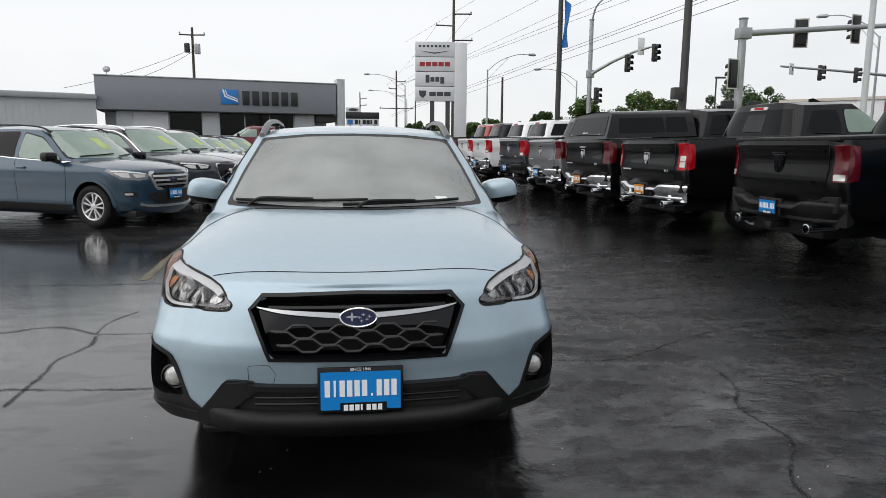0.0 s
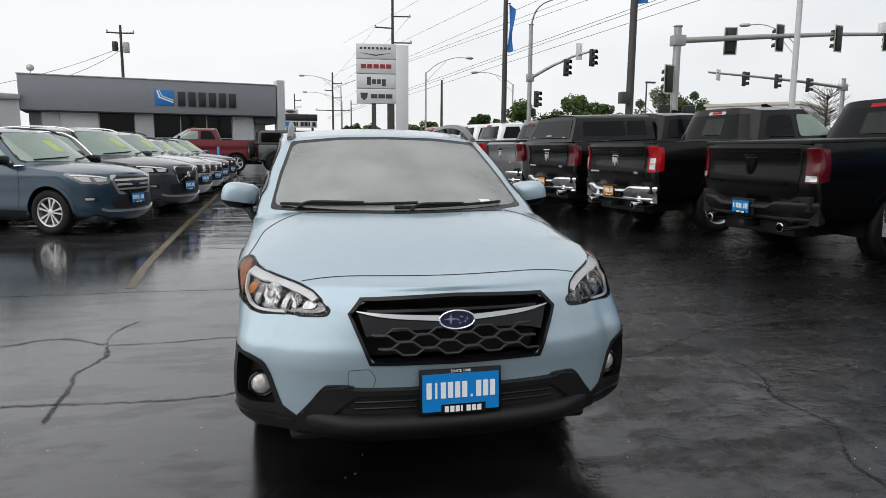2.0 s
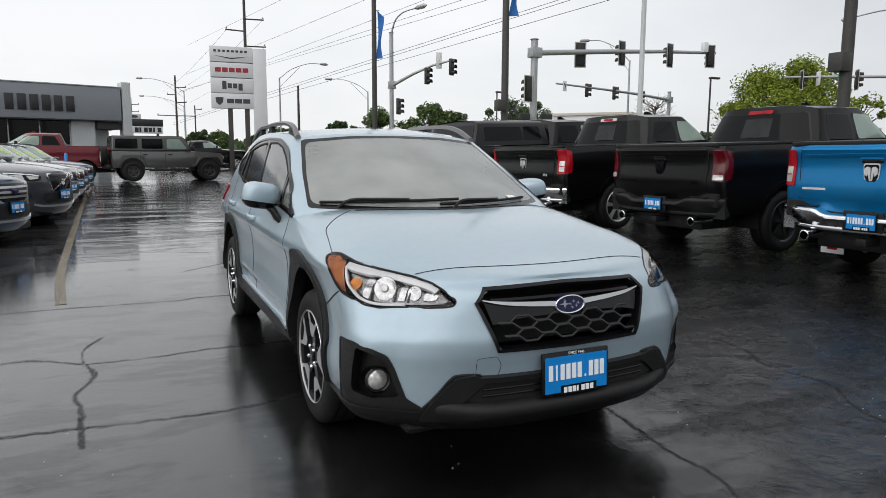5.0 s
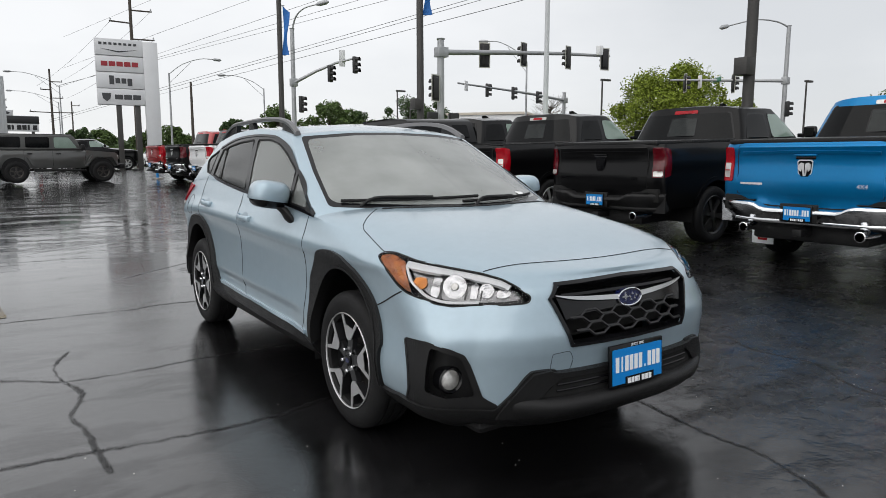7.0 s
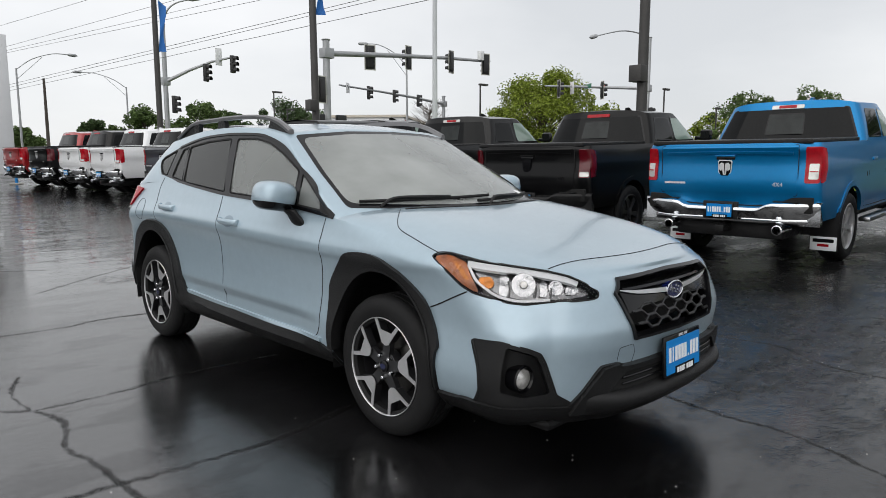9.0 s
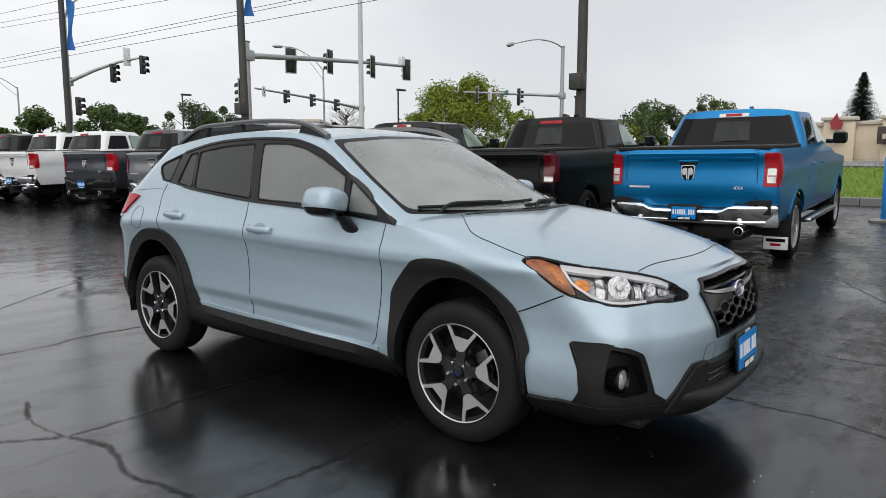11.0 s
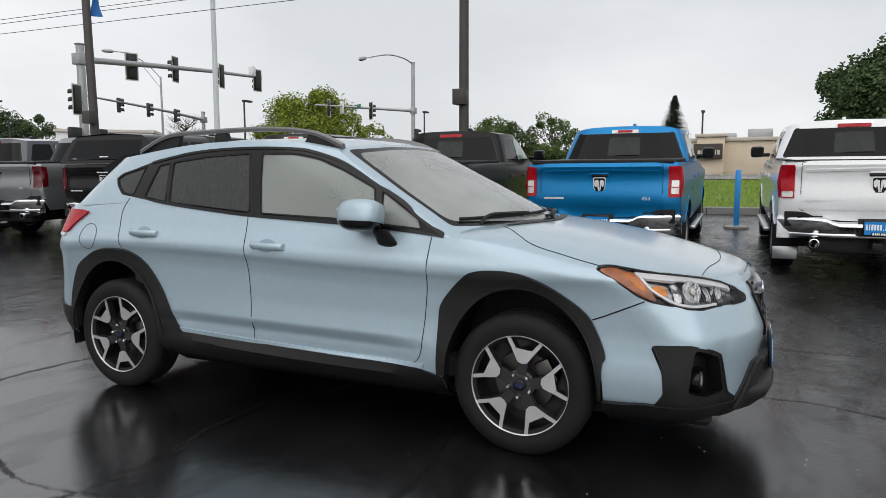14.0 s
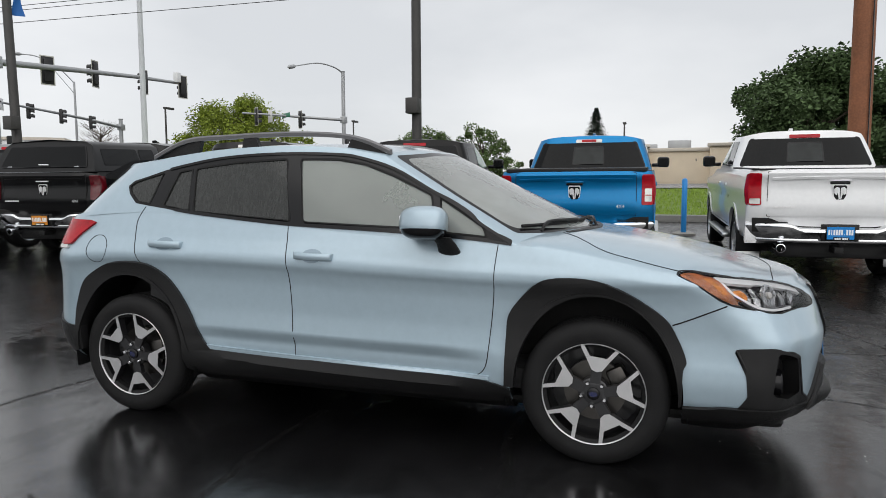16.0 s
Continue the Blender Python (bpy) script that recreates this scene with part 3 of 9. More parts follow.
        w = w0 + (w1 - w0) * (0.75 * v + 0.25 * v * v)
        if zone == "f":
            return fx * w, yf + lf * fx ** 2.2
        if zone == "s":
            return w + 0.02 * v * math.sin(math.pi * fy), yf + lf + (yr - self.glr - yf - lf) * fy
        return fx * w, yr - self.glr + fy * self.glr

    def upper(self, nf=64, ns=150, nr=30, nv=44):
        bm, grid = bmesh.new(), []
        sts = [("f", i / nf, 0) for i in range(nf)] + [("s", 1.0, i / ns) for i in range(ns)] + self.stations(1, 1, nr)[2:]
        for st in sts:
            yb, yt = self.g_place(st, 0)[1], self.g_place(st, 1)[1]
            zb, zt = self.g_low(yb), self.g_top(yt)
            if st[0] == "f":
                zb, zt = zb + 0.06 * (1 - st[1] ** 2), self.roof(yt) * (1 - st[1] ** 3) + zt * st[1] ** 3
            if st[0] == "r":
                zt = zt + (self.roof(yt) - zt) * st[2] ** 3
            col = []
            for j in range(nv + 1):
                v = j / nv
                x, y = self.g_place(st, v)
                col.append(Vector((x, y, zb + (zt - zb) * v)))
            grid.append(col)
        for sgn in (1, -1):
            vs = [[bm.verts.new((sgn * p.x, p.y, p.z)) for p in col] for col in grid]
            for c0, c1 in zip(vs, vs[1:]):
                for k in range(nv):
                    bm.faces.new((c0[k], c0[k + 1], c1[k + 1], c1[k]))
        nx, rows = 18, []
        for c in grid:
            p = c[-1]
            zc = max(self.roof(p.y), p.z)
            rows.append([bm.verts.new((u * p.x, p.y, p.z + (zc - p.z) * (1 - abs(u) ** 2.2))) for u in [2 * k / nx - 1 for k in range(nx + 1)]])
        for r0, r1 in zip(rows, rows[1:]):
            for k in range(nx):
                bm.faces.new((r0[k], r0[k + 1], r1[k + 1], r1[k]))
        bmesh.ops.remove_doubles(bm, verts=bm.verts, dist=2e-4)
        return bm

    def outline(self, z=0.7, n=200):
        """The unrolled way from nose to tail along the right side (negative x): length, place, outward normal."""
        sts = self.stations(n, n, n // 2)
        pts = [Vector((-self.place(s, z)[0], self.place(s, z)[1])) for s in sts]
        run, acc = [0.0], 0.0
        for a, c in zip(pts, pts[1:]):
            acc += (c - a).length
            run.append(acc)
        return run, pts

    def wrap(self):
        """Lay by (length along the flank from the nose, height)."""
        run, pts = self.outline()
        run = np.array(run)
        xs, ys = np.array([p.x for p in pts]), np.array([p.y for p in pts])

        def lay(s, z):
            sgn = 1 if s >= 0 else -1
            s = abs(s)
            x, y = np.interp(s, run, xs), np.interp(s, run, ys)
            x2, y2 = np.interp(s + 0.01, run, xs), np.interp(s + 0.01, run, ys)
            d = Vector((x2 - x, y2 - y, 0)).normalized()
            n = Vector((-d.y, d.x, 0))
            if n.x > 0 or (abs(n.x) < 1e-3 and n.y > 0 and y < 1):
                n = -n
            o = Vector((x, y, z)) + n * 0.4
            if sgn < 0:
                o.x, n.x = -o.x, -n.x
            return o, -n
        self.s_of_x = lambda x: float(np.interp(x, -xs[: len(xs) // 3], run[: len(xs) // 3]))
        k0 = int(np.argmin(xs))
        self.s_of_y = lambda y: float(np.interp(y, ys, run))
        return lay


def side_lay(y, z):
    return Vector((-3, y, z)), Vector((1, 0, 0))


def front_lay(x, z):
    return Vector((x, -6, z)), Vector((0, 1, 0))


def rear_lay(x, z):
    return Vector((x, 9, z)), Vector((0, -1, 0))


def top_lay(x, y):
    return Vector((x, y, 4)), Vector((0, 0, -1))


def field_of(poly, u, v):
    """Signed distance to an outline in two coordinates, positive inside."""
    best, crossed = np.full(len(u), 9.0), np.zeros(len(u), bool)
    for (ax, ay), (bx, by) in zip(poly, poly[1:] + poly[:1]):
        dx, dy = bx - ax, by - ay
        k = np.clip(((u - ax) * dx + (v - ay) * dy) / max(dx * dx + dy * dy, 1e-12), 0, 1)
        best = np.minimum(best, np.hypot(u - ax - k * dx, v - ay - k * dy))
        if ay != by:
            crossed ^= ((ay > v) != (by > v)) & (u < ax + (v - ay) * dx / dy)
    return np.where(crossed, best, -best)


def clip(bm, field):
    """Takes away where field(places) is above zero, splitting the faces along the border."""
    verts = list(bm.verts)
    val = field(np.array([v.co for v in verts]))
    val = np.where(np.abs(val) < 1e-5, -1e-5, val)
    f = dict(zip(verts, val.tolist()))
    border = set()
    for e in [e for e in bm.edges if f[e.verts[0]] * f[e.verts[1]] < 0]:
        a, b = e.verts
        _, v = bmesh.utils.edge_split(e, a, f[a] / (f[a] - f[b]))
        f[v] = 0.0
        border.add(v)
    for fc in {fc for v in border for fc in v.link_faces}:
        ends = [v for v in fc.verts if v in border]
        if len(ends) == 2:
            try:
                bmesh.utils.face_split(fc, ends[0], ends[1])
            except ValueError:
                pass
    bmesh.ops.delete(bm, geom=[fc for fc in bm.faces if sum(f[v] for v in fc.verts) > 0], context="FACES")
    bmesh.ops.delete(bm, geom=[v for v in bm.verts if not v.link_faces], context="VERTS")
    return bm


def patch(bm, field, lift=0.0, shift=(0, 0, 0)):
    """The part of a surface where field is above zero, lifted off it."""
    out = clip(bm.copy(), lambda p: -field(p))
    out.normal_update()
    at = [v.co + v.normal * lift + Vector(shift) for v in out.verts]
    for v, c in zip(out.verts, at):
        v.co = c
    return out


# a slanting look on the right front corner, for what wraps round it
CORNER_D = Vector((0.66, 0.68, -0.32)).normalized()
CORNER_U = Vector((0.68, -0.66, 0)).normalized()
CORNER_V = CORNER_U.cross(CORNER_D)
CORNER_V = CORNER_V if CORNER_V.z > 0 else -CORNER_V


def corner_lay(u, v):
    return CORNER_U * u + CORNER_V * v - CORNER_D * 5, CORNER_D


def both(name, bm, mat, parent, label=""):
    """A part on the right flank and its mirror on the left."""
    other = flipped(bm.copy())
    return part(name, bm, mat, parent, label), part(name, other, mat, parent, label)


def tyre_mesh(r, rim, w, n=64):
    bm = bmesh.new()
    h = w / 2
    prof = [(rim, -h * 0.80), (rim + 0.015, -h * 0.90), (rim + 0.5 * (r - rim), -h), (r - 0.030, -h * 0.93), (r - 0.010, -h * 0.80), (r, -h * 0.60)]
    for g in (-0.42, 0.0, 0.42):
        prof += [(r, h * (g - 0.06)), (r - 0.008, h * (g - 0.05)), (r - 0.008, h * (g + 0.05)), (r, h * (g + 0.06))]
    prof += [(r, h * 0.60), (r - 0.010, h * 0.80), (r - 0.030, h * 0.93), (rim + 0.5 * (r - rim), h), (rim + 0.015, h * 0.90), (rim, h * 0.80)]
    lathe(bm, prof, n, close=True)
    return bm


def ring_piece(bm, pts, x0, x1):
    """A flat wheel piece: outline in polar (radius, degrees), from depth x0 to x1."""
    prism(bm, [(r * math.sin(radians(a)), r * math.cos(radians(a))) for r, a in pts], x0, x1, "x")


def hero_wheel(parent, name, m, steer=0):
    """Wheel with five forked, machined spokes over dark pockets. Faces -x."""
    w = new(name)
    w.parent = parent
    w.matrix_basis = m
    part("tyre", tyre_mesh(0.349, 0.222, 0.222), RUBBER, w, "black road tyre")
    bm = bmesh.new()
    lathe(bm, [(0.242, -0.098), (0.2435, -0.106), (0.2415, -0.109), (0.238, -0.106), (0.237, -0.092), (0.240, -0.088)], 72, close=True)
    part("rim", bm, ALLOY, w, "machined alloy rim")
    bm = bmesh.new()
    lathe(bm, [(0.2355, -0.098), (0.229, -0.080), (0.216, -0.02), (0.216, 0.05), (0.10, 0.05), (0.10, 0.07), (0.224, 0.09), (0.238, -0.09)], 48, close=True)
    part("barrel", bm, DARK_ALLOY, w)
    bm = bmesh.new()
    lathe(bm, [(0.148, -0.015), (0.148, 0.010), (0.06, 0.010), (0.06, -0.015)], 48, close=True)
    part("brake_disc", bm, BRAKE_STEEL, w, "steel brake disc")
    part("brake_caliper", boxes((-0.045, 0.03, -0.06, 0.06, 0.085, 0.17), bevel=0.012, m=Matrix.Rotation(radians(55), 4, "X")), BRAKE_STEEL, w)
    for i in range(5):
        a = 72 * i
        spin = Matrix.Rotation(-radians(a), 4, "X")
        bm = bmesh.new()
        ring_piece(bm, [(0.055, -26), (0.118, -13), (0.150, -8), (0.150, 8), (0.118, 13), (0.055, 26)], -0.062, -0.090)
        for sg in (-1, 1):
            ring_piece(bm, [(0.120, sg * 5), (0.130, sg * 14), (0.170, sg * 17.5), (0.236, sg * 22.5), (0.236, sg * 17.5), (0.18, sg * 11.5), (0.150, sg * 1)], -0.055, -0.097)
        s = part("spoke", bm, DARK_ALLOY, w, "dark spoke base", smooth=20)
        s.matrix_basis = spin
        bm = bmesh.new()
        prism(bm, [(0, 0.108), (0.024, 0.116), (0.057, 0.170), (0.040, 0.179), (-0.040, 0.179), (-0.057, 0.170), (-0.024, 0.116)], -0.0972, -0.1012, "x")
        for sg in (-1, 1):
            prism(bm, [(sg * 0.0575, 0.1705), (sg * 0.092, 0.223), (sg * 0.076, 0.230), (sg * 0.0405, 0.1795)], -0.0972, -0.1010, "x")
        s = part("spoke_face", bm, ALLOY, w, "bright machined spoke face", smooth=20)
        s.matrix_basis = spin
        bm = lathe(bmesh.new(), [(0.0105, -0.088), (0.0105, -0.104), (0.007, -0.109)], 8)
        s = part("lug_nut", bm, CHROME, w)
        s.matrix_basis = spin @ Matrix.Translation((0, 0.057 * math.sin(radians(36)), 0.057 * math.cos(radians(36))))
    bm = lathe(bmesh.new(), [(0.072, -0.030), (0.072, -0.080), (0.045, -0.090), (0.030, -0.090)], 32)
    part("hub", bm, DARK_ALLOY, w)
    bm = lathe(bmesh.new(), [(0.030, -0.088), (0.029, -0.100), (0.024, -0.103)], 24)
    cap = part("centre_cap", bm, GLOSS_BLACK, w)
    bm = bmesh.new()
    prism(bm, [(0.020 * math.cos(t), 0.013 * math.sin(t)) for t in [2 * math.pi * k / 20 for k in range(20)]], -0.1032, -0.1042, "x")
    part("cap_badge", bm, BADGE_BLUE, w)
    return w


def plate_assembly(parent, m, colour, frame_mat=None, since=True, size=(0.345, 0.185)):
    """Dealer plate in a black holder; the wordmarks are plain white bars. Local: faces -y, centred."""
    pl = new("licence_plate")
    pl.parent = parent
    pl.matrix_basis = m
    pl["label"] = "blue dealer plate in a black holder" if colour is PLATE_BLUE else "orange dealer plate in a black holder"
    w, h = size
    part("plate_holder", boxes((-w / 2, w / 2, -0.004, 0.012, -h / 2, h / 2), bevel=0.004), GLOSS_BLACK, pl)
    part("plate_panel", boxes((-w / 2 + 0.012, w / 2 - 0.012, -0.0085, -0.0045, -h / 2 + 0.012, h / 2 - 0.018)), colour, pl)
    span = w * 0.86
    for i in range(10):
        x = -span / 2 + span * (i + 0.5) / 10
        k, top = (0.004, -h * 0.08) if i == 6 else ((0.0045 if i == 1 else span * 0.036), h * 0.22)
        part("wordmark_bar", boxes((x - k, x + k, -0.0105, -0.0088, -h * 0.14, top)), WHITE_INK, pl)
    part("holder_tab", boxes((-w * 0.24, w * 0.30, -0.0105, -0.0086, -h / 2 + 0.002, -h * 0.28)), GLOSS_BLACK, pl)
    for i in range(7):
        x = -w * 0.20 + i * w * 0.066
        part("dealer_bar", boxes((x, x + w * (0.05 if i != 3 else 0.02), -0.0125, -0.0108, -h * 0.45, -h * 0.32)), WHITE_INK, pl)
    if since:
        letters("SINCE 1946", 0.017, WHITE_INK, "lettering", pl, pose(0, -0.0052, h / 2 - 0.009, 90, 0, 0), 0.0006)
    return pl


# ---- the crossover in the middle of the lot ----
HERO = CarBody(
    width=Curve1((0.20, 0.70), (0.27, 0.80), (0.36, 0.868), (0.45, 0.878), (0.50, 0.875), (0.56, 0.867), (0.66, 0.860), (0.78, 0.863), (0.86, 0.876), (0.90, 0.890), (0.925, 0.889), (0.98, 0.872), (1.05, 0.846), (1.23, 0.785)),
    nose=Curve1((0.20, -0.93), (0.28, -1.02), (0.34, -1.045), (0.42, -1.046), (0.50, -1.054), (0.58, -1.070), (0.63, -1.074), (0.69, -1.062), (0.76, -1.046), (0.83, -1.02), (0.87, -0.985), (1.2, -0.985)),
    tail=Curve1((0.20, 3.15), (0.35, 3.34), (0.60, 3.40), (0.85, 3.39), (1.0, 3.36), (1.2, 3.30)),
    top=Curve1((-1.05, 0.862), (-0.92, 0.872), (-0.75, 0.898), (-0.45, 0.946), (0.0, 1.020), (0.38, 1.052), (0.9, 1.070), (1.62, 1.119), (2.22, 1.174), (2.6, 1.215), (2.95, 1.20), (3.4, 1.13)),
    bonnet=Curve1((-1.05, 0.862), (-0.93, 0.888), (-0.80, 0.912), (-0.60, 0.965), (-0.35, 1.025), (0.0, 1.085), (0.15, 1.100), (0.6, 1.105)),
    g_nose=(0.02, 0.99), g_tail=(3.29, 2.96), g_width=(0.832, 0.675),
    g_low=Curve1((-0.1, 1.01), (0.38, 1.010), (0.9, 1.036), (1.62, 1.085), (2.22, 1.140), (2.6, 1.182), (2.95, 1.165), (3.4, 1.10)),
    g_top=Curve1((0.9, 1.465), (1.12, 1.495), (1.40, 1.540), (1.75, 1.555), (2.12, 1.542), (2.42, 1.513), (2.65, 1.484), (3.0, 1.44)),
    roof=Curve1((0.9, 1.52), (1.0, 1.538), (1.2, 1.572), (1.5, 1.592), (2.0, 1.590), (2.5, 1.555), (3.0, 1.49)),
    cowl=0.02, lf=Curve1((0.2, 0.48), (0.60, 0.50), (0.72, 0.55), (0.80, 0.60), (0.90, 0.62), (1.2, 0.62)), lr=0.36, glr=0.36, tail_e=(3.8, 2.4),
    nose_e=Curve1((0.2, 4.0), (0.55, 4.7), (0.64, 4.5), (0.74, 3.9), (0.84, 3.5), (1.2, 3.4)), crease=0.035, flush=True, bow=0.09, flare=0.024, crown=5.2, glf=(0.30, 0.14))

FOG_LENS = material("fog_lens", (0.62, 0.61, 0.59), 0.10, 0.5, coat=0.8, vary=0.8, scale=30)
AMBER_BULB = material("amber_bulb", (0.55, 0.19, 0.035), 0.15, 0.5, vary=0.8, scale=40, bump=0.5, bump_scale=60)
GRILLE_GREY = material("grille_grey", (0.010, 0.010, 0.011), 0.42, vary=0.1)
ARCH_F, ARCH_R = (0.0, 0.349), (2.665, 0.349)


def hero_car():
    car = thing("car", "pale grey-blue wet crossover hatchback with black plastic cladding", "car")
    lower, upper = HERO.lower(nf=44, nv=70), HERO.upper()
    whole = bmesh.new()
    for src in (lower, upper):
        tmp = bpy.data.meshes.new("tmp")
        src.to_mesh(tmp)
        whole.from_mesh(tmp)
        bpy.data.meshes.remove(tmp)
    whole_side, whole_top = Skin(whole, side_lay), Skin(whole, top_lay)
    wrap = HERO.wrap()
    around, flank, face, lid = Skin(lower, wrap), Skin(lower, side_lay), Skin(lower, front_lay), Skin(lower, top_lay)
    g_side, g_front, g_top, g_rear = Skin(upper, side_lay), Skin(upper, front_lay), Skin(upper, top_lay), Skin(upper, rear_lay)
    back = Skin(lower, rear_lay)
    sx, sy = HERO.s_of_x, HERO.s_of_y

    # outlines of the panes, in (y, z) on the flank and (x, z) in front
    pane_front = rounded([(1.540, 1.138), (1.598, 1.478), (1.375, 1.474), (1.209, 1.443), (1.042, 1.381), (0.826, 1.283), (0.790, 1.112)], 0.02)
    pane_fly = rounded([(0.778, 1.270), (0.545, 1.128), (0.522, 1.079), (0.755, 1.098)], 0.012)
    pane_rear = rounded([(1.618, 1.143), (1.682, 1.480), (2.002, 1.466), (2.276, 1.435), (2.248, 1.190)], 0.02)
    pane_rear_fly = rounded([(2.278, 1.194), (2.300, 1.431), (2.390, 1.417), (2.433, 1.301), (2.462, 1.222)], 0.012)
    pane_quarter = rounded([(2.500, 1.414), (2.585, 1.392), (2.70, 1.360), (2.733, 1.335), (2.71, 1.295), (2.654, 1.245), (2.560, 1.232), (2.535, 1.300)], 0.012)
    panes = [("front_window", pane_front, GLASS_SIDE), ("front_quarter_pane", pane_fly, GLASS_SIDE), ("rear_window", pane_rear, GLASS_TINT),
             ("rear_fixed_pane", pane_rear_fly, GLASS_TINT), ("quarter_window", pane_quarter, GLASS_TINT)]
    rain = smooth_line([(0.400, 1.058), (0.545, 1.139), (0.655, 1.215), (0.85, 1.319), (1.055, 1.423), (1.261, 1.485), (1.387, 1.503), (1.651, 1.513), (1.938, 1.507), (2.164, 1.488), (2.394, 1.449), (2.50, 1.426)], 4)
    belt = smooth_line([(0.398, 1.044), (0.525, 1.058), (0.758, 1.078), (1.0, 1.093), (1.32, 1.108), (1.66, 1.124), (2.03, 1.156), (2.27, 1.180), (2.46, 1.207)], 4)
    frame_line = rain + [(2.60, 1.396), (2.71, 1.366), (2.744, 1.336), (2.72, 1.290), (2.662, 1.236), (2.56, 1.221)] + belt[::-1]
    screen = rounded([(-0.768, 1.095), (-0.715, 1.28), (-0.632, 1.492), (-0.32, 1.519), (0, 1.525), (0.32, 1.519), (0.632, 1.492), (0.715, 1.28), (0.768, 1.095), (0.4, 1.085), (0, 1.082), (-0.4, 1.085)], 0.02)
    clear = rounded([(-0.745, 1.116), (-0.696, 1.278), (-0.616, 1.474), (-0.315, 1.502), (0, 1.509), (0.315, 1.502), (0.616, 1.474), (0.696, 1.278), (0.745, 1.116), (0.4, 1.106), (0, 1.103), (-0.4, 1.106)], 0.04)
    hatch_pane = rounded([(-0.60, 1.16), (-0.50, 1.43), (0.50, 1.43), (0.60, 1.16)], 0.05)

    def on_flank(poly, y0=-9, y1=9):
        return lambda p: np.where((np.abs(p[:, 0]) > 0.5) & (p[:, 1] > y0) & (p[:, 1] < y1), field_of(poly, p[:, 1], p[:, 2]), -1.0)

    def on_face(poly, y0=-9, y1=9):
        return lambda p: np.where((p[:, 1] > y0) & (p[:, 1] < y1), field_of(poly, p[:, 0], p[:, 2]), -1.0)

    def on_corner(poly, z0, z1):
        uu, vv = np.array(CORNER_U), np.array(CORNER_V)

        def f(p):
            q = p * np.array((1, 1, 1))
            q[:, 0] = -np.abs(q[:, 0])
            ok = (q[:, 0] < -0.3) & (q[:, 1] < -0.25) & (q[:, 2] > z0) & (q[:, 2] < z1)
            return np.where(ok, field_of(poly, q @ uu, q @ vv), -1.0)
        return f

    def right_half(bm):
        bmesh.ops.delete(bm, geom=[f for f in bm.faces if f.calc_center_median().x > 0], context="FACES")
        return bm

    skin = upper.copy()
    clip(skin, on_flank(frame_line, 0.35, 2.8))
    clip(skin, on_face(screen, -1, 1.25))
    clip(skin, on_face(hatch_pane, 2.8))
    roof = part("upper_body", skin, PAINT_KHAKI, car, "painted roof and pillars", smooth=50)

    # flank body, with openings for wheels, grille, lamps and fog lamps
    lamp = rounded([(-0.383, 0.604), (-0.349, 0.622), (-0.30, 0.616), (-0.184, 0.569), (-0.062, 0.543), (0.10, 0.517), (0.191, 0.493), (0.249, 0.464), (0.310, 0.424), (0.304, 0.400), (0.275, 0.391), (0.205, 0.381),
                    (0.091, 0.376), (-0.005, 0.364), (-0.073, 0.372), (-0.16, 0.401), (-0.215, 0.423), (-0.262, 0.458), (-0.318, 0.52), (-0.362, 0.572)], 0.012, 2)
    pocket = rounded([(-0.213, 0.236), (-0.104, 0.214), (0.0, 0.186), (0.052, 0.168), (0.075, 0.128), (0.122, 0.006), (0.185, -0.025), (0.183, -0.072), (0.05, -0.062), (-0.222, -0.034), (-0.200, -0.004), (-0.187, 0.03), (-0.192, 0.121)], 0.008, 2)
    recess = rounded([(-0.088, 0.194), (0.036, 0.160), (0.056, 0.124), (0.098, 0.012), (-0.02, -0.005), (-0.112, 0.018), (-0.104, 0.11)], 0.010, 2)
    grille_hole = [(-0.428, 0.786), (-0.380, 0.833), (0.0, 0.842), (0.380, 0.833), (0.428, 0.786), (0.350, 0.598), (0.0, 0.592), (-0.350, 0.598)]
    shell = lower.copy()
    clip(shell, lambda p: np.where(np.abs(p[:, 0]) > 0.45, np.maximum.reduce([0.2 * (1 - ((p[:, 1] - c[0]) / (0.40 if c is ARCH_F else 0.395)) ** 2 - ((p[:, 2] - c[1]) / 0.50) ** 2) for c in (ARCH_F, ARCH_R)]), -1.0))
    clip(shell, on_face(grille_hole, -2, -0.8))
    clip(shell, on_corner(lamp, 0.70, 1.0))
    clip(shell, on_corner(pocket, 0.22, 0.68))
    clip(shell, lambda p: 0.272 - p[:, 2])
    body = part("body", shell, PAINT_KHAKI, car, smooth=50)
    valance = clip(patch(lower, lambda p: 0.272 - p[:, 2]), lambda p: np.where(np.abs(p[:, 0]) > 0.45, np.maximum.reduce([0.40 - np.abs(p[:, 1] - c[0]) for c in (ARCH_F, ARCH_R)]), -1.0))
    part("lower_valance", valance, PLASTIC, car, "black lower edge of the body")

    # wheel housings and a closed floor
    for c in (ARCH_F, ARCH_R):
        for sgn in (-1, 1):
            bm = bmesh.new()
            prof = [(math.cos(radians(a)) * 0.43, math.sin(radians(a)) * 0.50) for a in range(-12, 193, 12)]
            outer = [bm.verts.new((sgn * 0.86, c[0] + p[0], c[1] + p[1])) for p in prof]
            inner = [bm.verts.new((sgn * 0.48, c[0] + p[0], c[1] + p[1])) for p in prof]
            for i in range(len(prof) - 1):
                bm.faces.new((outer[i], outer[i + 1], inner[i + 1], inner[i]))
            bm.faces.new(inner)
            part("wheel_housing", bm, PLASTIC, car, "black wheel arch liner")
    part("underbody", boxes((-0.68, 0.68, -0.85, 3.15, 0.20, 0.26), bevel=0.03), PLASTIC, car)

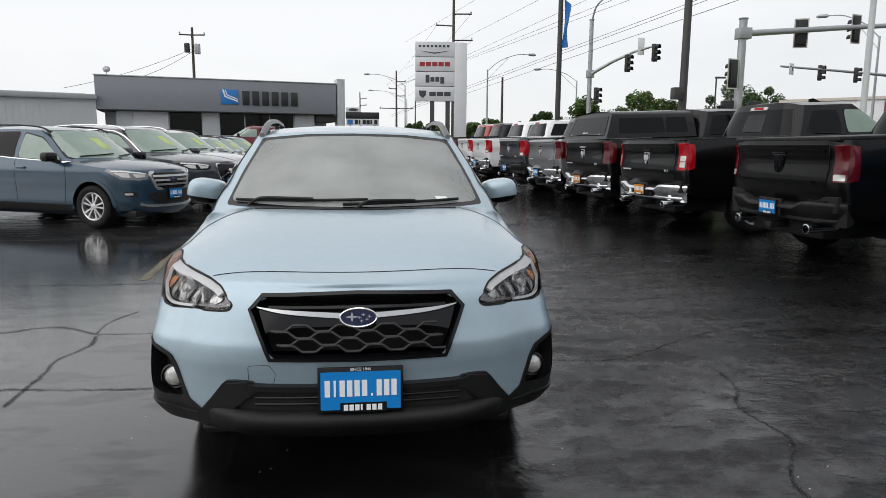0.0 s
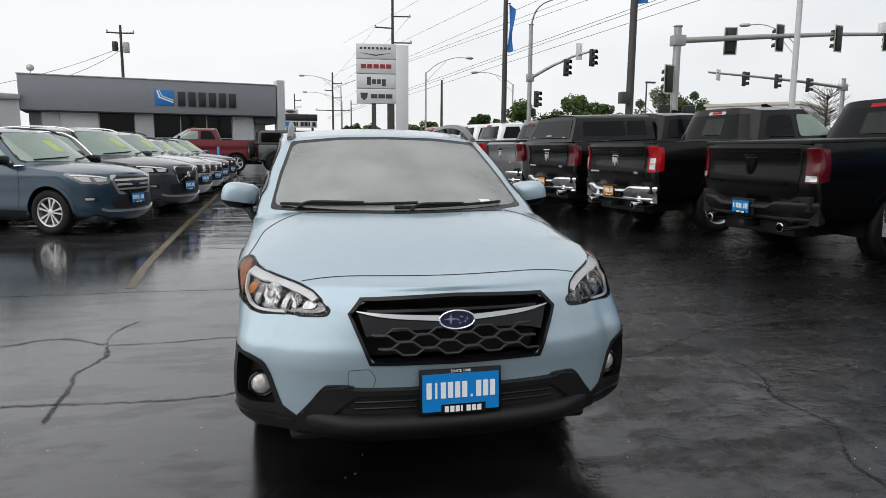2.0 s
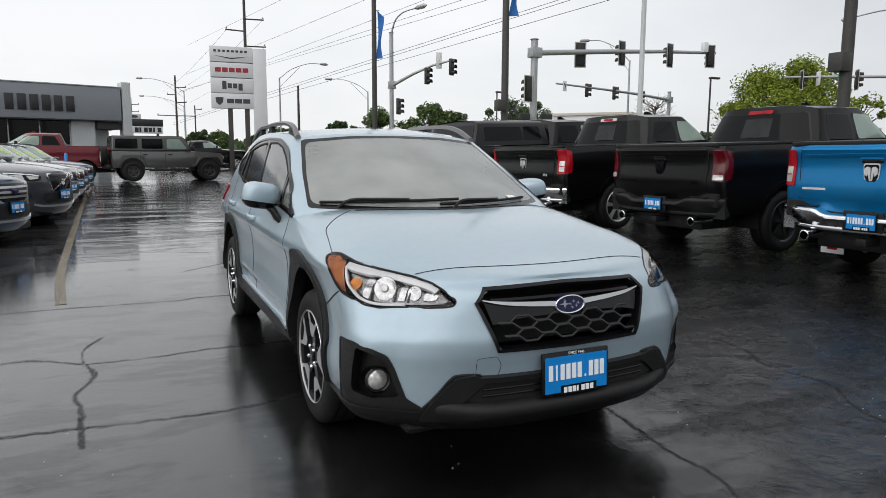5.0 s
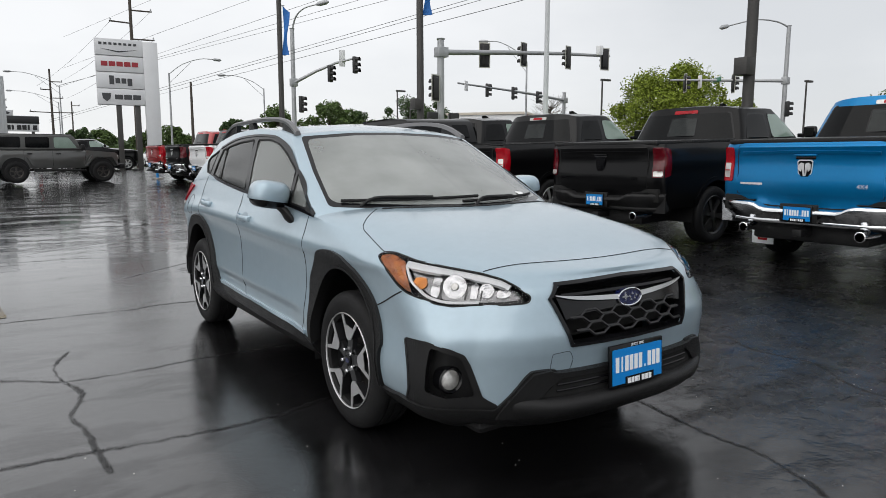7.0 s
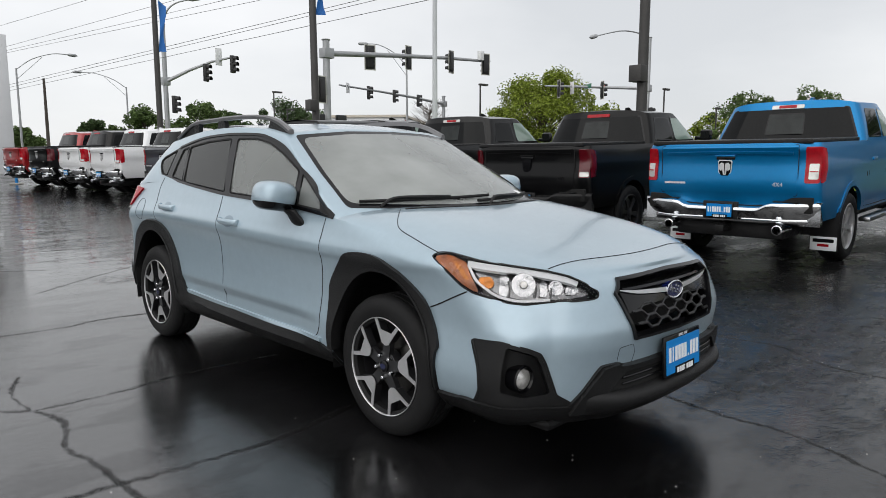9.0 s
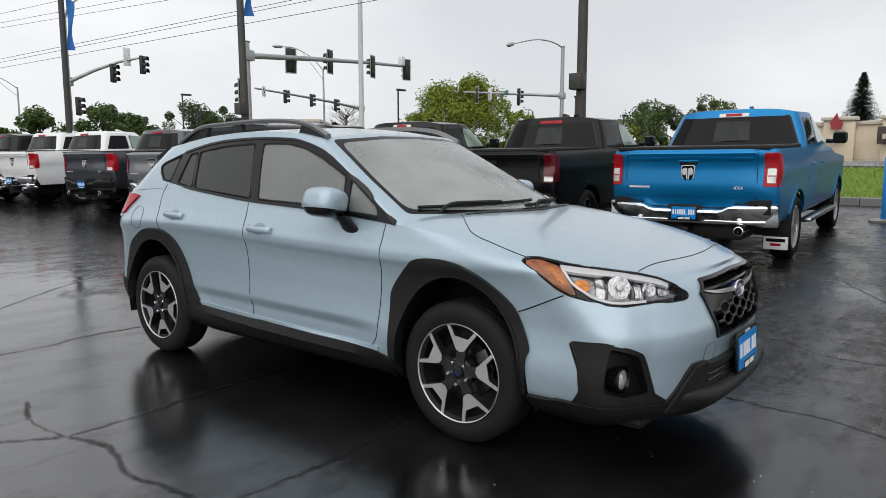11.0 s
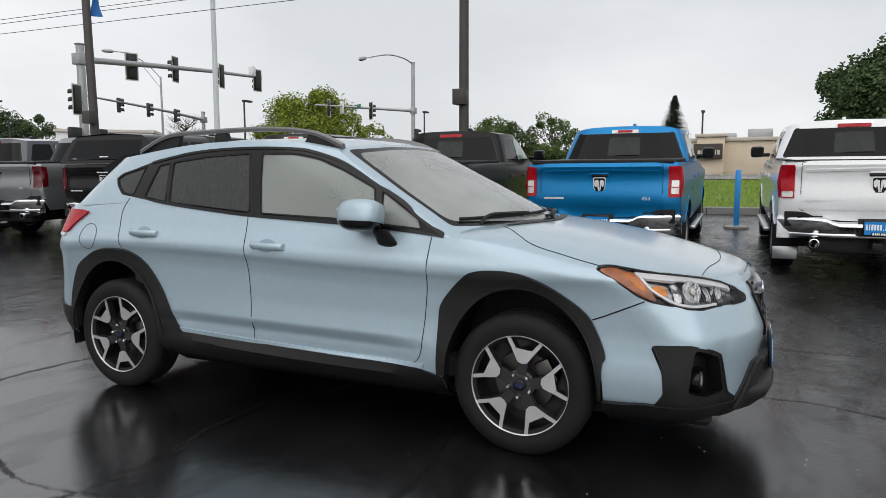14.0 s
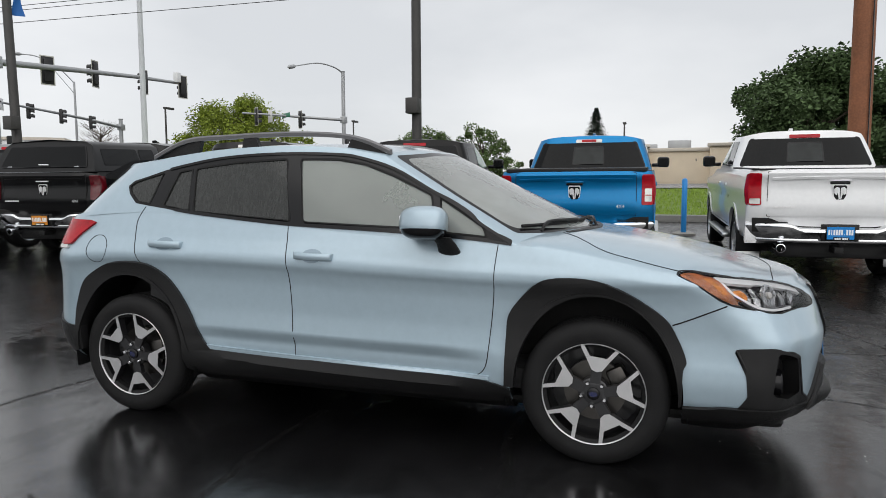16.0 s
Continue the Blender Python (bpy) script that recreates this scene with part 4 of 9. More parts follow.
    # glass in one black frame on each flank
    fr = right_half(patch(upper, on_flank(frame_line, 0.35, 2.8), 0.002))
    for _, poly, _ in panes:
        clip(fr, on_flank(poly))
    both("window_frame", fr, GLOSS_BLACK, car, "black window frames and pillars")
    for name, poly, mat in panes:
        both(name, g_side.panel(poly, -0.003, 0.004, 0.06), mat, car)
        both("window_seal", g_side.ribbon(poly, 0.010, 0.004, 0.010, closed=True), RUBBER, car, "black window seal")
    both("mirror_sail", g_side.panel([(0.41, 1.052), (0.535, 1.128), (0.515, 1.068)], 0.007, 0.012, 0.04), PLASTIC, car, "black corner trim")
    both("belt_strip", g_side.ribbon(belt[:-2], 0.016, 0.007, 0.012, side=0.6), GLOSS_BLACK, car, "black strip under the side windows")
    both("window_visor", g_side.ribbon(rain[:-2], 0.014, 0.008, 0.014, side=-0.6), GLOSS_BLACK, car, "dark strip over the side windows")
    band = clip(patch(upper, on_face(screen, -1, 1.25), 0.001), on_face(clear, -1, 1.25))
    part("windscreen_border", band, GLOSS_BLACK, car, "black border of the windscreen")
    part("windscreen", patch(upper, on_face(clear, -1, 1.25), 0.001), GLASS_CLEAR, car, "windscreen with rain film and painted pale haze")
    part("rear_screen", g_rear.panel(hatch_pane, -0.004, 0.004, 0.06), GLASS_TINT, car)
    part("rear_screen_seal", g_rear.ribbon(hatch_pane, 0.03, 0.0015, 0.010, closed=True, side=0.4), GLOSS_BLACK, car)

    # panel gaps
    gaps = [
        smooth_line([(0.462, 1.045), (0.472, 0.946), (0.478, 0.80), (0.497, 0.60), (0.513, 0.47), (0.535, 0.42), (0.565, 0.398)], 6),
        smooth_line([(1.623, 1.119), (1.612, 1.00), (1.598, 0.85), (1.588, 0.64), (1.583, 0.415)], 6),
        smooth_line([(2.585, 1.215), (2.625, 1.14), (2.618, 1.042), (2.583, 0.93), (2.53, 0.855), (2.43, 0.80)], 6),
        smooth_line([(0.565, 0.398), (1.0, 0.400), (1.583, 0.412), (2.0, 0.424), (2.22, 0.436)], 6)]
    for g in gaps:
        both("panel_gap", whole_side.ribbon(g, 0.004, 0.0015, 0.006), GAP, car, "dark shut line")
    hood_side = smooth_line([(-0.585, 0.185), (-0.630, 0.138), (-0.730, 0.040), (-0.788, -0.045), (-0.818, -0.19), (-0.852, -0.365)], 8)
    both("panel_gap", lid.ribbon(hood_side, 0.003, 0.0022, 0.006), GAP, car, "dark shut line of the bonnet")
    hood_front = smooth_line([(-0.615, -0.785), (-0.442, -0.800), (-0.211, -0.828), (0.0, -0.838), (0.211, -0.828), (0.442, -0.800), (0.615, -0.785)], 8)
    part("panel_gap", lid.ribbon(hood_front, 0.003, 0.0022, 0.006), GAP, car)
    both("panel_gap", around.ribbon(smooth_line([(sy(-0.57), 0.80), (sy(-0.50), 0.768), (sy(-0.40), 0.722), (sy(-0.345), 0.700)], 8), 0.006, 0.002, 0.005), GAP, car)
    fuel = [(2.880 + 0.074 * math.cos(t), 0.970 + 0.079 * math.sin(t)) for t in [2 * math.pi * k / 32 for k in range(32)]]
    part("fuel_flap_gap", flank.ribbon(fuel, 0.003, 0.0015, 0.005, closed=True), GAP, car, "round fuel flap outline")
    tow = rounded([(-0.445, 0.565), (-0.36, 0.57), (-0.335, 0.53), (-0.345, 0.485), (-0.42, 0.475), (-0.445, 0.50)], 0.012)
    part("tow_cover_gap", face.ribbon(tow, 0.002, 0.0008, 0.003, closed=True), GAP, car)

    # lower sill and arch cladding
    sill_top = smooth_line([(0.40, 0.345), (0.56, 0.378), (1.0, 0.382), (1.58, 0.398), (2.0, 0.412), (2.22, 0.425), (2.30, 0.47)], 6)
    sill_bot = smooth_line([(0.40, 0.265), (0.60, 0.262), (1.0, 0.266), (1.58, 0.270), (2.0, 0.272), (2.22, 0.272), (2.30, 0.30)], 6)
    both("sill_cladding", flank.between(sill_bot, sill_top, 0.014, 0.045, 3), PLASTIC, car, "black sill cladding")
    bright = smooth_line([(0.50, 0.386), (1.0, 0.392), (1.58, 0.406), (2.0, 0.420), (2.20, 0.432)], 6)
    both("sill_step", flank.ribbon([(y, z + 0.004) for y, z in bright], 0.022, 0.012, 0.02), PAINT_KHAKI, car)
    out_f = [(0.425, 0.36), (0.420, 0.50), (0.415, 0.62), (0.402, 0.715), (0.328, 0.815), (0.248, 0.880), (0.135, 0.900), (0.0, 0.893), (-0.10, 0.862), (-0.20, 0.810), (-0.315, 0.728), (-0.37, 0.641), (-0.408, 0.542), (-0.394, 0.49), (-0.392, 0.34)]
    out_r = [(2.115, 0.415), (2.167, 0.477), (2.21, 0.569), (2.284, 0.695), (2.372, 0.805), (2.475, 0.875), (2.591, 0.903), (2.776, 0.894), (2.914, 0.835), (3.001, 0.763), (3.055, 0.622), (3.062, 0.503), (3.055, 0.36)]
    for c, line in ((ARCH_F, out_f), (ARCH_R, out_r)):
        out = smooth_line(line, 6)
        inn = []
        for y, z in out:
            a = math.atan2((z - c[1]) / 0.475, (y - c[0]) / 0.378)
            inn.append((c[0] + 0.378 * math.cos(a), c[1] + 0.475 * math.sin(a)) if z > c[1] else (c[0] + math.copysign(0.378, y - c[0]), z))
        both("arch_cladding", flank.between(inn, out, 0.016, 0.05, 5), PLASTIC, car, "black wheel arch cladding")
        both("arch_edge", flank.between(inn, [(Vector(p) + (Vector(q) - Vector(p)) * 0.2).to_tuple() for p, q in zip(inn, out)], 0.021, 0.06, 2), PLASTIC, car)

    # front: grille
    bm = bmesh.new()
    prism(bm, [(-0.43, 0.79), (-0.385, 0.84), (0.385, 0.84), (0.43, 0.79), (0.355, 0.59), (-0.355, 0.59)], -0.93, -0.90, "y")
    part("grille_backing", bm, GAP, car)
    rim_o = [(-0.440, 0.788), (-0.388, 0.842), (0.0, 0.850), (0.388, 0.842), (0.440, 0.788), (0.360, 0.588), (0.0, 0.582), (-0.360, 0.588)]
    rim_i = [(-0.424, 0.785), (-0.380, 0.831), (0.0, 0.839), (0.380, 0.831), (0.424, 0.785), (0.350, 0.600), (0.0, 0.595), (-0.350, 0.600)]

    def dense(p):
        q = p + p[:1]
        return [tuple(Vector(a).lerp(Vector(b), k / 6)) for a, b in zip(q, q[1:]) for k in range(6)] + [q[0]]
    full_face = Skin(lower, front_lay)
    part("grille_surround", full_face.between(dense(rim_i), dense(rim_o), 0.010, 0.05, 2), GLOSS_BLACK, car, "gloss black grille surround")

    def nose_y(x, z, out=0.0):
        p, n = full_face.at(x, z)
        return p.y - out
    # mesh bars: staggered half-hexagon waves
    for row, z in enumerate((0.716, 0.689, 0.662, 0.635)):
        bm = bmesh.new()
        pitch, half = 0.088, 0.350 - 0.012 * row
        x, pts, k = -half, [], row % 2
        while x < half:
            h = 0.012 if k % 2 else -0.012
            pts += [(x, z + h), (x + pitch * 0.62, z + h)]
            x += pitch
            k += 1
        tube(bm, [(px, nose_y(px, pz) + 0.008, pz) for px, pz in pts], 0.0068, 6)
        part("grille_bar", bm, GRILLE_GREY, car)
    for z in (0.732, 0.790):
        bm = bmesh.new()
        xs = [-0.36 + 0.72 * k / 16 for k in range(17)]
        tube(bm, [(px, nose_y(px, z) + 0.028, z) for px in xs], 0.012, 6)
        part("grille_bar", bm, GLOSS_BLACK, car)
    for sgn in (-1, 1):
        up = smooth_line([(0.072, 0.776), (0.24, 0.785), (0.33, 0.791), (0.406, 0.799)], 6)
        dn = smooth_line([(0.072, 0.755), (0.24, 0.768), (0.33, 0.779), (0.402, 0.795)], 6)
        p = full_face.between([(sgn * a, c) for a, c in dn], [(sgn * a, c) for a, c in up], 0.006, 0.022, 2)
        part("grille_wing", p, SATIN_METAL, car, "satin chrome grille wing")
        up2 = smooth_line([(0.07, 0.751), (0.24, 0.764), (0.33, 0.775), (0.400, 0.790)], 6)
        dn2 = smooth_line([(0.07, 0.725), (0.20, 0.722), (0.30, 0.715), (0.372, 0.700)], 6)
        part("grille_panel", full_face.between([(sgn * a, c) for a, c in dn2], [(sgn * a, c) for a, c in up2], -0.004, 0.022, 2), GLOSS_BLACK, car)
    ey = nose_y(0, 0.757)
    em = new("emblem")
    em.parent = car
    em.matrix_basis = pose(0, ey + 0.008, 0.757, -4, 0, 0)
    em["label"] = "oval chrome-rimmed blue badge"
    oval = [(0.074 * math.cos(t), 0.038 * math.sin(t)) for t in [2 * math.pi * k / 36 for k in range(36)]]
    part("badge_rim", tube(bmesh.new(), [(a, -0.010, c) for a, c in oval + oval[:1]], 0.0045, 6, cap=False), CHROME, em)
    part("badge_field", prism(bmesh.new(), oval, -0.008, 0.02, "y"), BADGE_BLUE, em)
    star = lambda r: [(r * (1 if k % 2 == 0 else 0.28) * math.cos(math.pi * k / 4) * 1.3, r * (1 if k % 2 == 0 else 0.28) * math.sin(math.pi * k / 4)) for k in range(8)]
    for cx, cz, r in ((-0.026, 0.003, 0.022), (0.020, 0.012, 0.008), (0.044, 0.004, 0.008), (0.034, -0.008, 0.008), (0.012, -0.014, 0.008), (0.004, 0.000, 0.007)):
        part("badge_star", prism(bmesh.new(), [(cx + a, cz + c) for a, c in star(r)], -0.0105, -0.0075, "y"), CHROME, em)

    # headlamps, wrapped round the corners: a dark well, bright bowls, a white strip and a clear cover
    corner = Skin(lower, corner_lay)

    def well(poly, depth):
        """Walls that run inwards from an outline."""
        bm = bmesh.new()
        ring = [corner.at(u, v)[0] for u, v in poly]
        rows = [[bm.verts.new(p + CORNER_D * d) for p in ring] for d in (-0.0005, depth)]
        for k in range(len(ring)):
            m = (k + 1) % len(ring)
            bm.faces.new((rows[0][k], rows[0][m], rows[1][m], rows[1][k]))
        return bm

    def disc(u, v, depth, prof, n=28, axis=None):
        bm = lathe(bmesh.new(), prof, n, "z")
        p = corner.at(u, v)[0] + CORNER_D * depth
        bmesh.ops.transform(bm, matrix=Matrix.Translation(p) @ (axis or -CORNER_D).to_track_quat("Z", "Y").to_matrix().to_4x4(), verts=bm.verts)
        return bm
    bowl = rounded([(-0.205, 0.525), (-0.05, 0.502), (0.12, 0.480), (0.215, 0.462), (0.272, 0.428), (0.262, 0.410), (0.20, 0.398), (0.09, 0.390), (-0.005, 0.390), (-0.10, 0.408), (-0.165, 0.455)], 0.012, 2)
    amber = rounded([(-0.236, 0.562), (-0.300, 0.604), (-0.345, 0.612), (-0.372, 0.598), (-0.352, 0.567), (-0.310, 0.522), (-0.256, 0.463), (-0.210, 0.430), (-0.190, 0.424), (-0.208, 0.470), (-0.226, 0.510)], 0.004, 2)
    L = (0.70, 1.0)
    both("lamp_well", well(lamp, 0.05), GLOSS_BLACK, car)
    both("lamp_housing", right_half(patch(lower, on_corner(lamp, *L), 0, CORNER_D * 0.045)), GLOSS_BLACK, car, "black lamp housing")
    both("lamp_bowl", right_half(patch(lower, on_corner(bowl, *L), 0, CORNER_D * 0.036)), BOWL_DARK, car, "smoked lamp bowl")
    for facet in ([(-0.108, 0.412), (-0.072, 0.400), (-0.060, 0.498), (-0.098, 0.505)], [(0.058, 0.400), (0.088, 0.402), (0.096, 0.474), (0.066, 0.478)], [(0.165, 0.412), (0.215, 0.414), (0.232, 0.440), (0.175, 0.462)]):
        both("lamp_facet", right_half(patch(lower, on_corner(rounded(facet, 0.008, 2), *L), 0, CORNER_D * 0.029)), REFLECTOR, car, "bright mirror facet")
    both("indicator", right_half(patch(lower, on_corner(amber, *L), 0, CORNER_D * 0.008)), AMBER, car, "amber indicator lens")
    for u, v, r in ((-0.005, 0.452, 0.050), (0.128, 0.440, 0.030)):
        both("lamp_projector", disc(u, v, 0.030, [(r, 0.006), (r * 1.04, 0.002), (r * 0.94, 0.0), (r * 0.80, -0.014), (r * 0.5, -0.026), (0.004, -0.032)]), REFLECTOR, car, "round mirror lamp")
    both("lamp_projector", disc(-0.005, 0.452, 0.034, [(0.018, -0.01), (0.018, 0.012), (0.014, 0.019), (0.003, 0.021)], 20), CLEAR_LENS, car)
    for u in (-0.07, 0.042, 0.105):
        both("bowl_rib", corner.ribbon([(u, 0.40), (u + 0.006, 0.44), (u + 0.004, 0.482)], 0.007, -0.022, 0.012), DARK_ALLOY, car)
    bulb = rounded([(-0.196, 0.462), (-0.180, 0.494), (-0.134, 0.492), (-0.122, 0.462), (-0.140, 0.438), (-0.172, 0.442)], 0.006, 2)
    facet = rounded([(-0.300, 0.578), (-0.268, 0.560), (-0.232, 0.490), (-0.214, 0.452), (-0.250, 0.486)], 0.004, 2)
    both("indicator_facet", right_half(patch(lower, on_corner(facet, *L), 0, CORNER_D * 0.005)), AMBER_BULB, car, "bright amber facet")
    both("indicator_bulb", right_half(patch(lower, on_corner(bulb, *L), 0, CORNER_D * 0.030)), AMBER_BULB, car, "amber bulb in the lamp")
    strip_a = smooth_line([(0.225, 0.465), (0.190, 0.481), (0.105, 0.500), (-0.058, 0.525), (-0.15, 0.541), (-0.232, 0.560)], 6)
    both("lamp_strip", corner.ribbon(strip_a, 0.033, -0.008, 0.012), LAMP_WHITE, car, "white light strip")
    strip_b = smooth_line([(-0.226, 0.546), (-0.213, 0.500), (-0.178, 0.450), (-0.122, 0.408), (-0.05, 0.387), (0.02, 0.384), (0.10, 0.389)], 6)
    both("lamp_strip", corner.ribbon(strip_b, 0.011, -0.010, 0.012), LAMP_WHITE, car)
    both("lamp_cover", right_half(patch(lower, on_corner(lamp, *L), 0.0005)), LENS, car, "clear lamp cover")
    both("lamp_seal", corner.ribbon(lamp, 0.006, 0.001, 0.006, closed=True), GAP, car)

    # bumper: fog lamp pockets, dark chin and lower grille
    P = (0.22, 0.68)
    pk = clip(right_half(patch(lower, on_corner(pocket, *P), 0.004)), on_corner(recess, *P))
    both("fog_pocket", pk, PLASTIC, car, "black fog lamp surround")
    both("pocket_edge", corner.ribbon(pocket, 0.010, 0.006, 0.02, closed=True), PLASTIC, car)
    both("pocket_well", well(recess, 0.075), PLASTIC, car)
    both("pocket_back", right_half(patch(lower, on_corner(recess, *P), 0, CORNER_D * 0.074)), PLASTIC, car)
    ahead = Vector((-0.06, -0.99, 0.02))
    both("fog_bezel", disc(-0.022, 0.075, 0.072, [(0.058, -0.03), (0.058, 0.022), (0.052, 0.028), (0.045, 0.020), (0.044, 0.0)], 28, ahead), GLOSS_BLACK, car)
    both("fog_lamp", disc(-0.022, 0.075, 0.072, [(0.044, 0.012), (0.041, 0.020), (0.030, 0.027), (0.012, 0.031), (0.003, 0.0315)], 28, ahead), FOG_LENS, car, "round fog lamp")
    both("fog_bulb", disc(-0.022, 0.075, 0.068, [(0.043, 0.014), (0.036, -0.004), (0.022, -0.016), (0.010, -0.018), (0.009, 0.006), (0.003, 0.008)], 24, ahead), REFLECTOR, car)
    for flip in (False, True):
        strip_t = [(sx(0.655), 0.345), (sx(0.72), 0.345), (sx(0.80), 0.350), (sy(-0.60), 0.352), (sy(-0.5), 0.340), (sy(-0.395), 0.335)]
        strip_b = [(sx(0.655), 0.275), (sx(0.72), 0.285), (sx(0.80), 0.288), (sy(-0.60), 0.285), (sy(-0.5), 0.272), (sy(-0.395), 0.268)]
        bm = around.between(smooth_line(strip_b, 5), smooth_line(strip_t, 5), 0.016, 0.05, 3)
        part("corner_lip", flipped(bm) if flip else bm, PLASTIC, car, "black bumper corner lip")
    half_t = [(-0.668, 0.340), (-0.60, 0.42), (-0.548, 0.488), (-0.515, 0.502), (-0.43, 0.499), (-0.375, 0.481)]
    chin_t = smooth_line(half_t + [(0, 0.478)] + [(-a, c) for a, c in half_t[::-1]], 5)
    half_b = [(-0.660, 0.27), (-0.60, 0.262), (-0.548, 0.258), (-0.515, 0.256), (-0.43, 0.254), (-0.375, 0.252)]
    chin_b = smooth_line(half_b + [(0, 0.250)] + [(-a, c) for a, c in half_b[::-1]], 5)
    part("chin", face.between(chin_b, chin_t, 0.014, 0.05, 5), PLASTIC, car, "black lower bumper")
    mouth = rounded([(-0.40, 0.462), (0.40, 0.462), (0.50, 0.365), (-0.50, 0.365)], 0.02)
    part("lower_grille", face.panel(mouth, 0.016, 0.01, 0.04), GAP, car, "dark lower air intake")
    for z in (0.405, 0.432):
        xs = [-0.42 + 0.84 * k / 20 for k in range(21)]
        part("intake_bar", tube(bmesh.new(), [(x, nose_y(x, z, 0.020), z) for x in xs], 0.005, 6), GLOSS_BLACK, car)
    bm, rows = bmesh.new(), []
    for k in range(41):
        x = -0.63 + 1.26 * k / 40
        q = min(1, max(0, (0.66 - abs(x)) / 0.20)) ** 0.7
        up = 0.010 * min(1, max(0, (abs(x) - 0.35) / 0.2))
        low = 0.062 * max(0, (abs(x) - 0.46) / 0.17)
        prof = ((0.0, 0.378 + up), (0.030, 0.374 + up), (0.052, 0.360 + up), (0.060, 0.338 + up), (0.056, 0.315), (0.044, 0.296), (0.038, 0.266 + low * 0.5), (0.022, 0.236 + low), (-0.02, 0.230 + low))
        rows.append([bm.verts.new((x, nose_y(x, z, 0.012 + o * q), z)) for o, z in prof])
    for r0, r1 in zip(rows, rows[1:]):
        for k in range(8):
            bm.faces.new((r0[k], r0[k + 1], r1[k + 1], r1[k]))
    part("chin_lip", bm, PLASTIC, car, "smooth black bumper lip", smooth=60)
    both("chin_pillar", face.between([(-0.395, 0.470), (-0.440, 0.440), (-0.490, 0.395), (-0.540, 0.350), (-0.565, 0.315)], [(-0.455, 0.503), (-0.530, 0.494), (-0.585, 0.430), (-0.640, 0.352), (-0.652, 0.318)], 0.030, 0.05, 4), PLASTIC, car, "raised black end of the lower bumper")
    part("chin_ridge", face.ribbon(smooth_line([(-0.46, 0.487), (-0.375, 0.476), (0, 0.472), (0.375, 0.476), (0.46, 0.487)], 6), 0.024, 0.030, 0.03), PLASTIC, car)
    plate_assembly(car, pose(0.006, nose_y(0, 0.47, 0.045), 0.472, -3, 0, 0), PLATE_BLUE)

    # rear: bumper cladding, tail lamps, spoiler
    rear_t = smooth_line([(sy(3.02), 0.50), (sy(3.12), 0.505), (sy(3.2), 0.52), (sy(3.22) + 0.2, 0.56), (sy(3.22) + 0.6, 0.58)], 5)
    rear_b = smooth_line([(sy(3.02), 0.36), (sy(3.12), 0.34), (sy(3.2), 0.32), (sy(3.22) + 0.2, 0.30), (sy(3.22) + 0.6, 0.30)], 5)
    both("rear_bumper", around.between(rear_b, rear_t, 0.012, 0.05, 3), PLASTIC, car, "black rear bumper cladding")
    tail = rounded([(sy(2.92), 1.122), (sy(2.96), 1.132), (sy(3.12), 1.135), (sy(3.12) + 0.25, 1.140), (sy(3.12) + 0.25, 0.99), (sy(3.16), 0.985), (sy(3.08), 0.99), (sy(3.02), 1.05)], 0.015, 3)
    for ob in both("tail_lamp", around.panel(tail, 0.014, 0.03, 0.03), RED_LENS, car, "red tail lamp"):
        pass
    both("tail_lamp_clear", around.panel(rounded([(sy(3.10), 0.965), (sy(3.10), 0.985), (sy(3.12) + 0.20, 0.985), (sy(3.12) + 0.20, 0.95)], 0.006, 2), 0.014, 0.03, 0.03), CLEAR_LENS, car)
    bm = bmesh.new()
    pts = [(-0.595, 2.74, 1.478), (-0.3, 2.77, 1.512), (0, 2.78, 1.520), (0.3, 2.77, 1.512), (0.595, 2.74, 1.478)]
    prof = [(0.0, 0.0), (0.10, -0.012), (0.17, -0.030), (0.165, -0.045), (0.08, -0.040), (0.0, -0.03)]
    rows = [[bm.verts.new((x, y + dy, z + dz)) for dy, dz in prof] for x, y, z in smooth_line(pts, 5)]
    for r0, r1 in zip(rows, rows[1:]):
        for k in range(len(prof)):
            bm.faces.new((r0[k], r0[(k + 1) % len(prof)], r1[(k + 1) % len(prof)], r1[k]))
    bm.faces.new(rows[0])
    bm.faces.new(rows[-1])
    part("roof_spoiler", bm, PAINT_KHAKI, car, "roof spoiler")
    both("spoiler_fin", prism(bmesh.new(), [(2.76, 1.497), (2.86, 1.489), (3.06, 1.408), (3.04, 1.385), (2.92, 1.392)], -0.60, -0.50, "x"), GLOSS_BLACK, car, "black spoiler end")
    both("spoiler_side", g_side.panel([(2.82, 1.452), (2.93, 1.440), (3.12, 1.26), (3.07, 1.225), (2.93, 1.355), (2.84, 1.425)], 0.004, 0.012, 0.03), GLOSS_BLACK, car, "black edge beside the rear screen")

    # roof rails
    def rail(flip):
        pts = smooth_line([(-0.652, 2.62, 1.508), (-0.636, 2.40, 1.600), (-0.628, 2.10, 1.618), (-0.622, 1.75, 1.625), (-0.624, 1.45, 1.612), (-0.628, 1.26, 1.578), (-0.640, 1.10, 1.512)], 6)
        bm = bmesh.new()
        rows = []
        for k, p in enumerate(pts):
            p = Vector(p)
            h = 0.014
            rows.append([bm.verts.new(p + Vector(o)) for o in ((-0.020, 0, -h), (-0.022, 0, 0.004), (-0.012, 0, h), (0.010, 0, h), (0.018, 0, -h))])
        for r0, r1 in zip(rows, rows[1:]):
            for k in range(5):
                bm.faces.new((r0[k], r0[(k + 1) % 5], r1[(k + 1) % 5], r1[k]))
        bm.faces.new(rows[0])
        bm.faces.new(rows[-1])
        part("roof_rail", flipped(bm) if flip else bm, RAIL_GREY, car, "raised grey roof rail")
